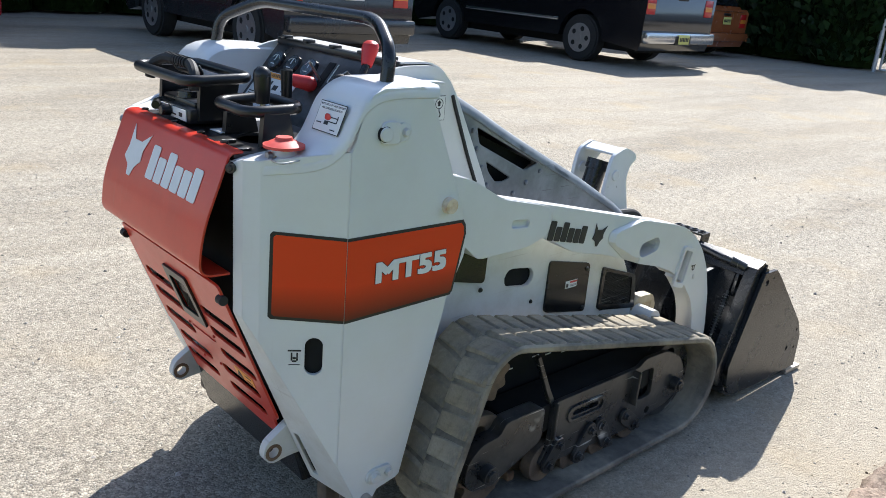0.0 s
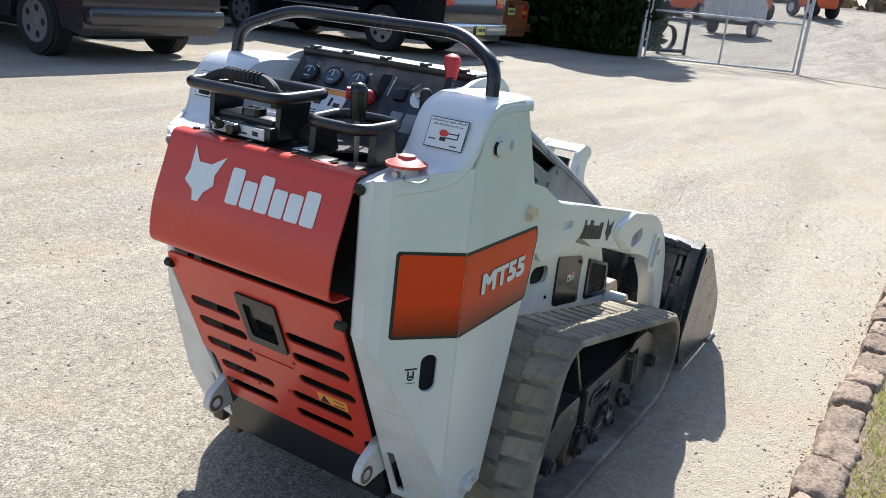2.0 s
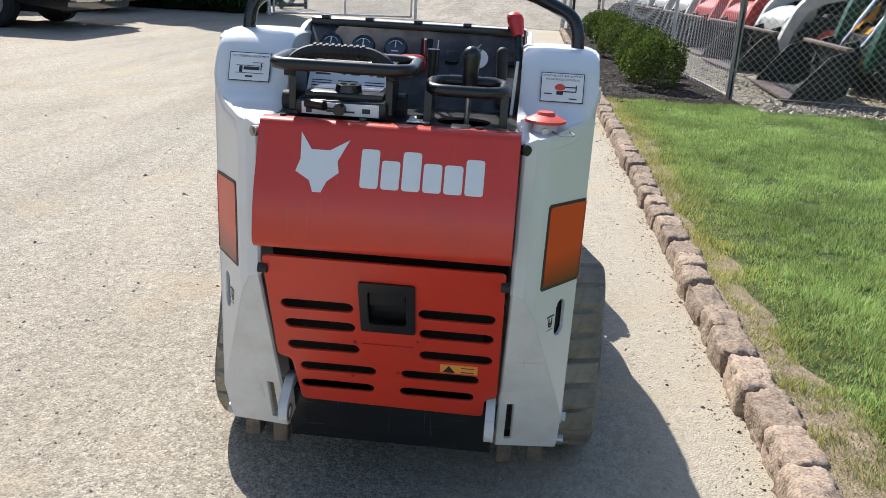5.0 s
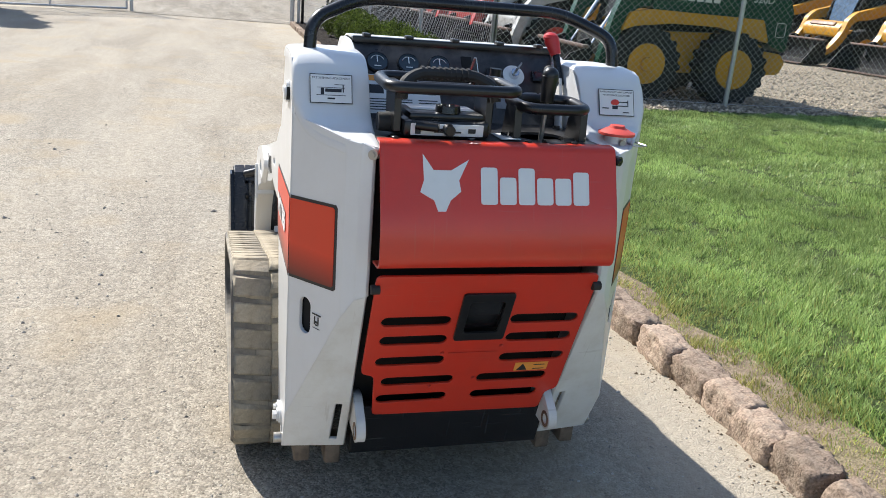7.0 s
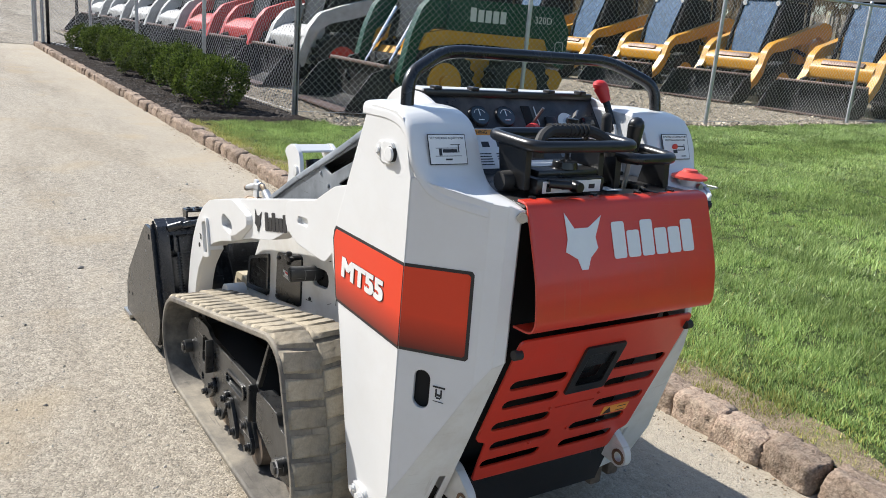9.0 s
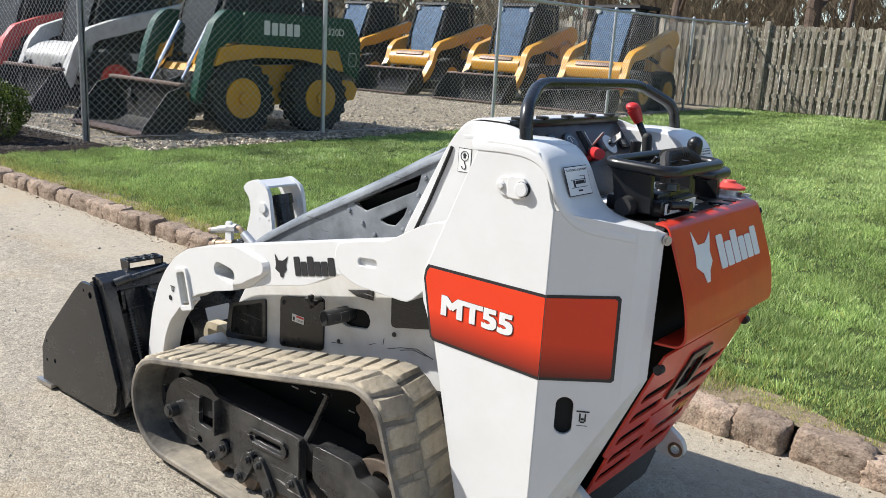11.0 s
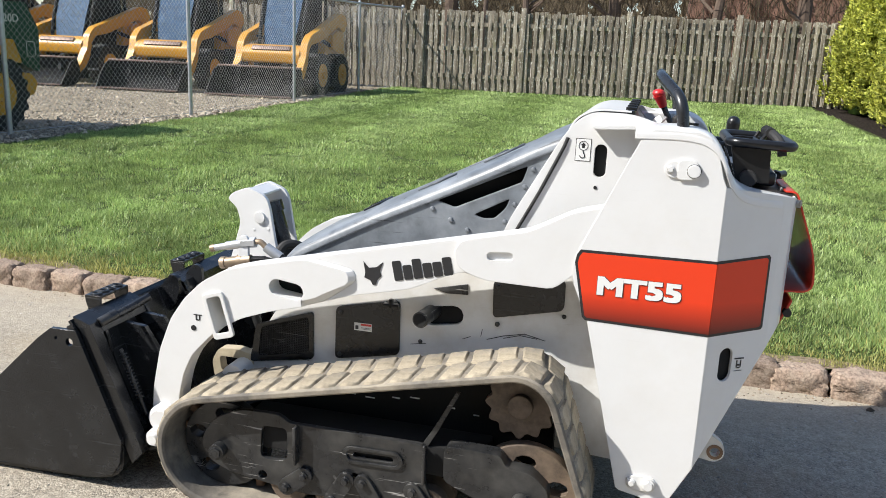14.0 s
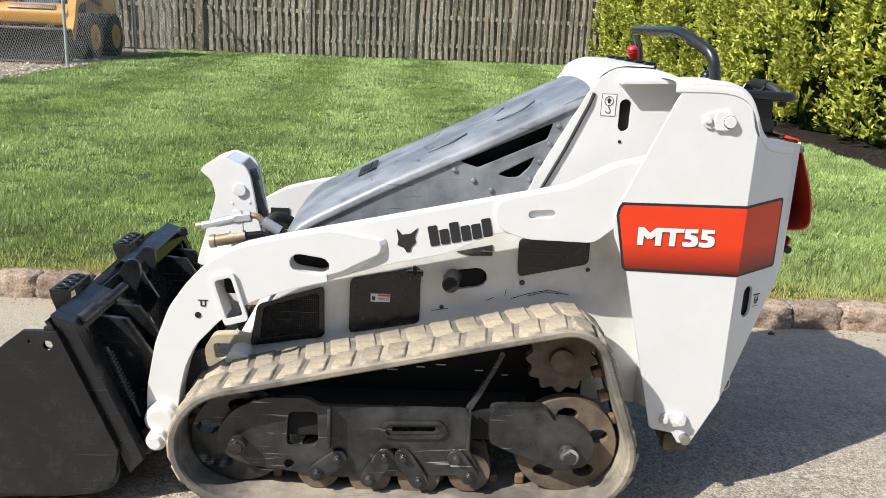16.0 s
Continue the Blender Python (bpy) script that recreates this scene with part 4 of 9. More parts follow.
# inner uprights, console
for s in (1, -1):
    bm = B()
    up = [(0.17, 0.84), (0.20, 0.965), (0.28, 0.992), (0.345, 1.014), (0.435, 1.014), (0.470, 0.992), (0.500, 0.950), (0.600, 0.768), (0.62, 0.72), (0.62, 0.66), (0.17, 0.66)]
    up = [up[0], up[1]] + [(p.x, p.z) for p in fillet([(a, 0, b) for a, b in up[2:9]], 0.03, 4)] + up[9:]
    hole = [(0.410 + 0.0135 * math.cos(a), 0.908 + (0.023 if math.sin(a) > 0 else -0.023) + 0.0135 * math.sin(a)) for a in [2 * math.pi * (i + 0.5) / 16 for i in range(16)]]
    plate(bm, xz(up, s * 0.232), [xz(hole, s * 0.232)], thick=(0, -s * 0.010, 0))
    inner = part("upright", bm, WHITE, loader, angle=25)
    # added near-black sheet gives the upright's slot its shade
    bm = B()
    plate(bm, xz([(0.385, 0.955), (0.44, 0.955), (0.44, 0.855), (0.385, 0.855)], s * 0.219), thick=(0, -s * 0.002, 0))
    part("slot_shade", bm, SHADE_BLACK, inner)
    # flat near-black disc, the shade of a small hole
    bm = B()
    cyl(bm, (0.416, s * 0.2315, 0.848), (0.416, s * 0.2335, 0.848), 0.004, seg=10)
    part("small_hole_shade", bm, SHADE_BLACK, inner)
    bm = B()
    m = basis((0.449, s * 0.2322, 0.930), (-s, 0, 0), (0, 0, 1))
    bars(bm, m, [(0, 0, 0.034, 0.050)], 0.0006)
    lab = part("lifting_label", bm, INK, inner)
    bm = B()
    bars(bm, m @ Matrix.Translation((0, 0, 0.0006)), [(0, 0, 0.0315, 0.0475)], 0.0005)
    part("label_face", bm, LABEL, lab)
    bm = B()
    mm = m @ Matrix.Translation((0, 0, 0.0012))
    rr = [mm @ Vector((0.010 * math.cos(a), 0.009 + 0.010 * math.sin(a), 0.0002)) for a in [i * math.pi / 8 for i in range(16)]]
    tube(bm, rr, 0.0008, 4, True)
    plate(bm, [mm @ Vector(p) for p in ((-0.003, 0.004, 0), (0.003, 0.004, 0), (0.003, 0.010, 0), (0.006, 0.010, 0), (0, 0.016, 0), (-0.006, 0.010, 0), (-0.003, 0.010, 0))], thick=mm.to_3x3() @ Vector((0, 0, 0.0004)))
    hk = [mm @ Vector(p) for p in ((0, -0.002, 0.0002), (0.001, -0.007, 0.0002), (0.005, -0.012, 0.0002), (0.003, -0.018, 0.0002), (-0.004, -0.018, 0.0002), (-0.007, -0.013, 0.0002))]
    tube(bm, fillet(hk, 0.003, 3), 0.0012, 5)
    tagged(part("print", bm, INK, lab), kind="stuff")
    # cap strip between shoulder and upright
    bm = B()
    plate(bm, xz([(0.30, 0.994), (0.43, 0.987), (0.43, 0.979), (0.30, 0.985)], s * 0.22), thick=(0, s * (0.045 if s > 0 else 0.045), 0))
    part("cap_strip", bm, WHITE, inner)

# dashboard
D0, D1 = Vector((0.235, 0, 0.868)), Vector((0.352, 0, 1.012))
DM = basis((D0 + D1) / 2, (0, -1, 0), D1 - D0)
DL = (D1 - D0).length
bm = B()
box(bm, -0.218, 0.218, -DL / 2, DL / 2, -0.012, 0, 0.002, DM)
dash = part("dashboard", bm, DECK, loader, "black sloping instrument panel")
bm = B()
prof = fillet([(0.352, 0, 1.020), (0.430, 0, 1.021), (0.474, 0, 0.999), (0.492, 0, 0.955)], 0.035, 6)
rows = [[bm.verts.new((p.x, y, p.z)) for y in (-0.2215, 0.2215)] for p in prof]
for a, b in zip(rows, rows[1:]):
    bm.faces.new((a[0], a[1], b[1], b[0]))
thicken(bm, 0.004)
part("console_top", bm, WHITE, loader, angle=15)
bm = B()
box(bm, 0.345, 0.362, -0.219, 0.219, 1.006, 1.021, 0.003)
part("dash_trim", bm, PLASTIC, dash)
for y in (0.19, 0.10, 0.0, -0.10, -0.19):
    bm = B()
    box(bm, 0.342, 0.366, y - 0.008, y + 0.008, 1.019, 1.027, 0.002)
    part("clip", bm, PLASTIC, dash)
for y in (0.172, 0.106, 0.040):
    bm = B()
    mm = DM @ Matrix.Translation((-y, 0.040, 0))
    cyl(bm, mm @ Vector((0, 0, 0)), mm @ Vector((0, 0, 0.007)), 0.0245, 0.0225, 24)
    g = part("gauge", bm, BLACK, dash, "round gauge with a dark face")
    bm = B()
    cyl(bm, mm @ Vector((0, 0, 0.007)), mm @ Vector((0, 0, 0.0074)), 0.0205, seg=24)
    part("gauge_face", bm, GAUGE, g)
    bm = B()
    arc = [mm @ Vector((0.0145 * math.cos(a), 0.0145 * math.sin(a) - 0.001, 0.0078)) for a in [math.pi * (0.12 + 0.76 * i / 10) for i in range(11)]]
    tube(bm, arc, 0.0006, 4)
    box(bm, -0.001, 0.001, -0.002, 0.013, 0.0074, 0.0082, 0, mm)
    box(bm, -0.007, 0.007, -0.012, -0.010, 0.0074, 0.0080, 0, mm)
    part("gauge_marks", bm, LABEL, g)
# solid block in near-black for the shade of the throttle slot
bm = B()
box(bm, -0.012, 0.012, 0.005, 0.068, -0.002, 0.002, 0.002, DM @ Matrix.Translation((0.022, 0, 0)))
thr = part("throttle_slot", bm, SHADE_BLACK, dash)
bm = B()
mm = DM @ Matrix.Translation((0.022, 0.02, 0))
cyl(bm, mm @ Vector((0, 0, 0)), mm @ Vector((0.002, 0.012, 0.05)), 0.003, seg=8)
part("throttle_rod", bm, STEEL, thr)
bm = B()
tube(bm, [DM @ Vector((0.045, 0.02, 0.001)), DM @ Vector((0.045, 0.066, 0.001))], 0.0012, 4)
part("arrow_print", bm, LABEL, dash)
# ignition switch
mm = DM @ Matrix.Translation((0.124, 0.028, 0))
bm = B()
cyl(bm, mm @ Vector((0, 0, 0)), mm @ Vector((0, 0, 0.002)), 0.024, seg=24)
ig = part("ignition_plate", bm, LABEL, dash)
bm = B()
cyl(bm, mm @ Vector((0, 0, 0.002)), mm @ Vector((0, 0, 0.014)), 0.011, 0.009, 16)
part("ignition_barrel", bm, CHROME, ig)
bm = B()
box(bm, -0.0015, 0.0015, -0.006, 0.014, 0.013, 0.034, 0.0005, mm @ pose(0, 0, 0, 0, 0, -40))
part("key", bm, STEEL, ig)
bm = B()
box(bm, 0.165, 0.205, 0.014, 0.040, 0, 0.006, 0.002, DM)
part("switch", bm, PLASTIC, dash)
bm = B()
box(bm, 0.062, 0.090, 0.012, 0.040, 0, 0.008, 0.003, DM)
part("switch", bm, PLASTIC, dash)
bm = B()
box(bm, 0.172, 0.198, 0.021, 0.033, 0.006, 0.0066, 0, DM)
part("hour_meter", bm, GAUGE, dash)
# warning sheet and small pictogram labels
bm = B()
box(bm, -0.205, -0.045, -0.078, 0.012, 0.0002, 0.0010, 0, DM)
ws = part("warning_sheet", bm, LABEL, dash, "white instruction sheet with an orange heading")
bm = B()
box(bm, -0.203, -0.047, -0.003, 0.010, 0.0011, 0.0016, 0, DM)
part("sheet_heading", bm, ORANGE_LABEL, ws)
lettering("print", "WARNING", 0.011, DM @ Matrix.Translation((-0.125, 0.0035, 0.0018)), INK, ws, depth=0.0002)
bm = B()
rows = []
for j in range(5):
    for i in range(3):
        rows.append((-0.178 + i * 0.053, -0.045 - j * 0.006, 0.040, 0.002))
rows += [(-0.178, -0.022, 0.03, 0.02), (-0.135, -0.02, 0.006, 0.02), (-0.112, -0.024, 0.018, 0.012), (-0.08, -0.02, 0.007, 0.02), (-0.062, -0.026, 0.016, 0.01)]
bars(bm, DM @ Matrix.Translation((0, 0, 0.0011)), rows, 0.0004)
tagged(part("print", bm, INK, ws), kind="stuff")
for i in range(4):
    bm = B()
    x = 0.075 + i * 0.034
    box(bm, x, x + 0.028, -0.055, -0.012, 0.0002, 0.0012, 0.0005, DM)
    part("icon_label", bm, mat("grey label", (0.22, 0.23, 0.24), 0.4, var=0.2, scale=60) if i == 0 else bpy.data.materials["grey label"], dash)

# console deck
bm = B()
hole = [(0.113 + 0.043 * math.cos(a), -0.118 + 0.05 * math.sin(a)) for a in [2 * math.pi * i / 20 for i in range(20)]]
plate(bm, [Vector(p) for p in ((0.004, -0.219, 0.866), (0.24, -0.219, 0.870), (0.24, 0.219, 0.870), (0.004, 0.219, 0.866))], [[Vector((x, y, 0.866 + x * 0.0169)) for x, y in hole]], thick=(0, 0, -0.005))
deck = part("console_deck", bm, DECK, loader, "black console deck", angle=15)
for x, y in ((0.022, 0.19), (0.022, 0.05), (0.022, -0.06), (0.022, -0.15), (0.10, -0.04), (0.2, -0.19)):
    bm = B()
    hexbolt(bm, (x, y, 0.867), (0, 0, 1), 0.007, 0.009)
    part("deck_bolt", bm, BLACK, deck)
bm = B()
box(bm, 0.012, 0.055, -0.135, -0.098, 0.8665, 0.874, 0.003)
part("deck_pad", bm, PLASTIC, deck)
bm = B()
box(bm, 0.012, 0.05, -0.2, -0.165, 0.8665, 0.872, 0.003)
part("deck_pad", bm, PLASTIC, deck)
for y0, y1, x0, x1 in ((0.03, 0.10, 0.155, 0.215), (-0.06, -0.02, 0.06, 0.12)):
    bm = B()
    box(bm, x0, x1, y0, y1, 0.8692, 0.8705)
    part("deck_label", bm, LABEL, deck)

# drive control: housing, reference bar loop, grip
bm = B()
box(bm, 0.035, 0.150, 0.012, 0.172, 0.872, 0.903, 0.007)
box(bm, 0.048, 0.145, 0.020, 0.160, 0.900, 0.915, 0.006)
cyl(bm, (0.03, 0.092, 0.889), (0.012, 0.092, 0.889), 0.011, 0.009)
cyl(bm, (0.012, 0.115, 0.895), (0.03, 0.150, 0.895), 0.008)
drive = part("drive_control_housing", bm, PLASTIC, loader, "black control housing with a grab loop")
bm = B()
box(bm, 0.0325, 0.0345, 0.025, 0.160, 0.877, 0.898, 0.0005)
fl = part("front_label", bm, LABEL, drive)
bm = B()
m = basis((0.0323, 0.092, 0.887), (0, -1, 0), (0, 0, 1))
bars(bm, m, [(-0.055, 0, 0.010, 0.015), (0.0, -0.003, 0.05, 0.003), (0.045, 0.0, 0.014, 0.008), (-0.02, 0.001, 0.02, 0.004)], 0.0006)
tagged(part("print", bm, INK, fl), kind="stuff")
bm = B()
plate(bm, [Vector((0.080, 0.030, 0.9155)), Vector((0.135, 0.030, 0.9155)), Vector((0.135, 0.150, 0.9155)), Vector((0.080, 0.150, 0.9155))], thick=(0, 0, 0.001))
part("top_label", bm, LABEL, drive)
bm = B()
cyl(bm, (0.068, 0.085, 0.914), (0.068, 0.085, 0.927), 0.024, 0.022, 20)
cyl(bm, (0.068, 0.078, 0.927), (0.068, 0.078, 0.929), 0.005)
cyl(bm, (0.068, 0.094, 0.927), (0.068, 0.094, 0.929), 0.005)
part("adjuster_disc", bm, BLACK, drive)
bm = B()
tube(bm, fillet([(0.010, -0.030, 0.962), (0.010, 0.205, 0.962), (0.140, 0.205, 0.966), (0.140, -0.030, 0.966)], 0.03, 6, True), 0.0105, 12, True)
part("grab_loop", bm, PLASTIC, drive)
bm = B()
for y in (0.175, 0.005):
    bm = B()
    plate(bm, [Vector((0.050, y, 0.880)), Vector((0.120, y, 0.880)), Vector((0.138, y, 0.965)), Vector((0.055, y, 0.965))], thick=(0, 0.012, 0))
    part("loop_bracket", bm, PLASTIC, drive)
bm = B()
cyl(bm, (0.13, -0.01, 0.884), (0.13, 0.01, 0.884), 0.025)
part("rubber_mount", bm, RUBBER_DARK, drive)
bm = B()
cyl(bm, (0.095, 0.165, 0.889), (0.095, 0.208, 0.889), 0.020, 0.017)
part("rubber_mount", bm, RUBBER_DARK, drive)
bm = B()
tube(bm, fillet([(0.030, 0.180, 0.940), (0.035, 0.178, 0.968), (0.050, 0.150, 0.984), (0.055, 0.045, 0.984), (0.045, 0.010, 0.968), (0.040, 0.005, 0.940)], 0.018, 5), 0.010, 10)
for k in range(9):
    y = 0.055 + k * 0.0105
    cyl(bm, (0.0535, y, 0.984), (0.0535, y + 0.005, 0.984), 0.0122, seg=10)
part("drive_grip", bm, RUBBER_DARK, drive, "ribbed black rubber grip")
bm = B()
tube(bm, fillet([(0.065, 0.15, 0.980), (0.075, 0.15, 0.962), (0.075, 0.04, 0.962), (0.065, 0.04, 0.980)], 0.01, 4), 0.005, 8)
part("presence_lever", bm, PLASTIC, drive)

# lift control loop, joystick, levers
bm = B()
tube(bm, fillet([(0.048, -0.060, 0.930), (0.048, -0.185, 0.930), (0.158, -0.190, 0.934), (0.158, -0.055, 0.934)], 0.035, 6, True), 0.0105, 12, True)
lift = part("hand_rest_loop", bm, PLASTIC, loader, "black moulded hand rest ring")
bm = B()
for y, w in ((-0.062, 0.014), (-0.196, 0.014)):
    bm = B()
    plate(bm, [Vector((0.07, y, 0.868)), Vector((0.14, y, 0.868)), Vector((0.125, y, 0.930)), Vector((0.075, y, 0.930))], thick=(0, w, 0))
    part("loop_leg", bm, PLASTIC, lift)
bm = B()
cyl(bm, (0.118, -0.122, 0.84), (0.112, -0.124, 0.945), 0.005, seg=8)
part("joystick_rod", bm, STEEL, lift)
bm = B()
cyl(bm, (0.112, -0.124, 0.935), (0.110, -0.125, 0.985), 0.013, 0.0165, 14)
ball(bm, (0.110, -0.125, 0.986), 0.0165)
part("joystick_grip", bm, PLASTIC, lift)
bm = B()
cyl(bm, (0.212, -0.046, 0.87), (0.210, -0.047, 0.945), 0.005, seg=8)
cyl(bm, (0.210, -0.047, 0.930), (0.208, -0.048, 0.984), 0.0105, 0.0120, 14)
part("auxiliary_lever", bm, PLASTIC, loader)
bm = B()
cyl(bm, (0.255, 0.020, 0.955), (0.285, -0.012, 0.949), 0.012, 0.016, 14)
ball(bm, (0.285, -0.012, 0.949), 0.016)
cyl(bm, (0.275, 0.0, 0.950), (0.292, 0.004, 0.938), 0.006, seg=8)
part("red_knob", bm, RED_PLASTIC, loader, "red knob on the dashboard")
bm = B()
cyl(bm, (0.238, -0.180, 0.885), (0.246, -0.177, 0.982), 0.0095, 0.0115, 12)
ball(bm, (0.246, -0.177, 0.982), 0.0115)
part("side_lever", bm, RUBBER_DARK, loader, "black rubber lever grip")
bm = B()
plate(bm, [Vector((0.205, -0.205, 0.87)), Vector((0.235, -0.205, 0.87)), Vector((0.268, -0.210, 0.965)), Vector((0.250, -0.210, 0.968))], thick=(0, 0.006, 0))
ph = part("park_lever", bm, WHITE_DUSTY, loader)
bm = B()
cyl(bm, (0.252, -0.209, 0.955), (0.288, -0.204, 1.020), 0.0075, seg=12)
part("lever_rod", bm, BLACK, ph)
bm = B()
cyl(bm, (0.284, -0.205, 1.012), (0.297, -0.196, 1.042), 0.0105, 0.0165, 14)
ball(bm, (0.299, -0.1945, 1.046), 0.0165, 1, 1, 0.7)
part("red_grip", bm, RED_PLASTIC, ph, "red lever grip")
bm = B()
cyl(bm, (0.075, -0.262, 0.866), (0.075, -0.262, 0.884), 0.023, 0.021, 20)
neck = part("fuel_filler", bm, WHITE, loader)
bm = B()
cyl(bm, (0.075, -0.262, 0.884), (0.075, -0.262, 0.889), 0.036, 0.036, 28)
cyl(bm, (0.075, -0.262, 0.889), (0.075, -0.262, 0.897), 0.034, 0.018, 28)
cyl(bm, (0.075, -0.262, 0.897), (0.075, -0.262, 0.902), 0.016, 0.014, 20)
part("fuel_cap", bm, mat("faded red plastic", (0.6, 0.07, 0.05), 0.5, var=0.08, scale=40), neck, "faded red fuel cap")
bm = B()
tube(bm, fillet([(0.052, -0.275, 0.872), (0.035, -0.285, 0.869), (0.04, -0.315, 0.869), (0.085, -0.305, 0.870), (0.095, -0.28, 0.872)], 0.01, 4), 0.0018, 6)
cyl(bm, (0.05, -0.262, 0.872), (0.042, -0.262, 0.872), 0.006)
part("cap_chain", bm, STEEL, neck)

# grab rail
bm = B()
rail = fillet([(0.243, 0.318, 0.985), (0.252, 0.314, 1.052), (0.298, 0.212, 1.097), (0.298, -0.212, 1.097), (0.252, -0.314, 1.052), (0.243, -0.318, 0.985)], 0.045, 7)
tube(bm, rail, 0.0125, 14)
part("grab_rail", bm, BLACK, loader, "bent black tubular grab rail")

# grey rubber-like cover over the engine
bm = B()
top = [(p.x, p.z) for p in fillet([(a, 0, b) for a, b in ((0.478, 0.970), (0.566, 0.928), (0.657, 0.880), (0.75, 0.834), (0.95, 0.739), (1.12, 0.650), (1.165, 0.620), (1.185, 0.585))], 0.03, 3)]
across = [(-1.0, -0.030), (-0.992, -0.019), (-0.965, -0.009), (-0.92, -0.003), (-0.82, 0.001), (-0.5, 0.006), (0, 0.009)]
across += [(-f, d) for f, d in reversed(across[:-1])]
rows = []
for i, (x, z) in enumerate(top):
    dent = 0.004 * math.sin(x * 13) * math.sin(x * 29)
    rows.append([bm.verts.new((x, 0.2315 * f, z + d + (dent if abs(f) < 0.9 else 0))) for f, d in across])
for a, b in zip(rows, rows[1:]):
    for j in range(len(across) - 1):
        bm.faces.new((a[j], a[j + 1], b[j + 1], b[j]))
thicken(bm, 0.006)
cover = part("engine_cover", bm, GREY_COVER, loader, "scuffed grey moulded engine cover", angle=50)
bm = B()
front = [(1.180, y, z) for y, z in ((-0.218, 0.59), (0.218, 0.59), (0.218, 0.52), (-0.218, 0.52))]
plate(bm, [Vector(p) for p in front], thick=(-0.01, 0, 0))
part("cover_front", bm, GREY_COVER, cover)
for s in (1, -1):
    bm = B()
    yy = s * 0.2265
    outer = [(0.480, 0.945), (0.566, 0.902), (0.657, 0.854), (0.75, 0.808), (0.95, 0.713), (1.12, 0.624), (1.165, 0.600), (1.178, 0.585), (1.17, 0.565), (0.60, 0.70), (0.589, 0.729), (0.538, 0.830), (0.492, 0.932)]
    h1 = r2([(0.569, 0.884), (0.581, 0.846), (0.736, 0.774), (0.779, 0.787)], 0.007)
    h2 = r2([(0.606, 0.806), (0.616, 0.782), (0.641, 0.756), (0.668, 0.754), (0.690, 0.761)], 0.007)
    plate(bm, xz(outer, yy), [xz(h1, yy), xz(h2, yy)], thick=(0, -s * 0.005, 0))
    sd = part("cover_side", bm, GREY_COVER, cover, angle=25)
    # added sheet: the shade inside the cover's openings, as near-black colour
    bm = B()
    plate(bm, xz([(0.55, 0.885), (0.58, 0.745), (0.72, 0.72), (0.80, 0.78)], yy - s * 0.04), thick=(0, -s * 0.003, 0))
    part("opening_shade", bm, SHADE_BLACK, sd)
    bm = B()
    tube(bm, [(0.484, yy + s * 0.006, 0.955), (0.492, yy + s * 0.008, 0.932), (0.538, yy + s * 0.008, 0.830), (0.589, yy + s * 0.008, 0.729), (0.612, yy + s * 0.006, 0.698)], 0.0040, 8)
    part("edge_lip", bm, RUBBER_DARK, sd, "black rubber edge strip")
    for x, z in ((0.557, 0.877), (0.5745, 0.836), (0.5945, 0.793), (0.615, 0.751), (0.790, 0.767), (0.7445, 0.744), (0.703, 0.723)):
        bm = B()
        cyl(bm, (x, yy, z), (x, yy + s * 0.004, z), 0.0062, 0.005, 12)
        part("cover_rivet", bm, GREY_COVER, sd)
bm = B()
CM = basis((1.0, 0, 0.723), (0, 1, 0), (-0.45, 0, 0.245)) 
box(bm, -0.06, 0.06, -0.026, 0.026, -0.008, 0.003, 0.004, CM)
hp = part("recessed_pull", bm, PLASTIC, cover)
# pull slot's shade painted as a raised near-black block
bm = B()
box(bm, -0.042, 0.042, -0.012, 0.012, 0.0032, 0.0045, 0.001, CM)
part("pull_slot", bm, SHADE_BLACK, hp)
for k, (a, y0, dy) in enumerate(((0.60, 0.10, 0.05), (0.66, -0.02, 0.06), (0.76, 0.12, 0.03), (0.82, -0.08, 0.07))):
    bm = B()
    z = 0.922 - (a - 0.58) * 0.51 + 0.008
    tube(bm, fillet([(a, y0, z), (a + 0.03, y0 + dy, z - 0.0153), (a + 0.09, y0 + dy * 0.6, z - 0.046)], 0.02, 4), 0.003, 5)
    part("moulded_ridge", bm, GREY_COVER, cover)

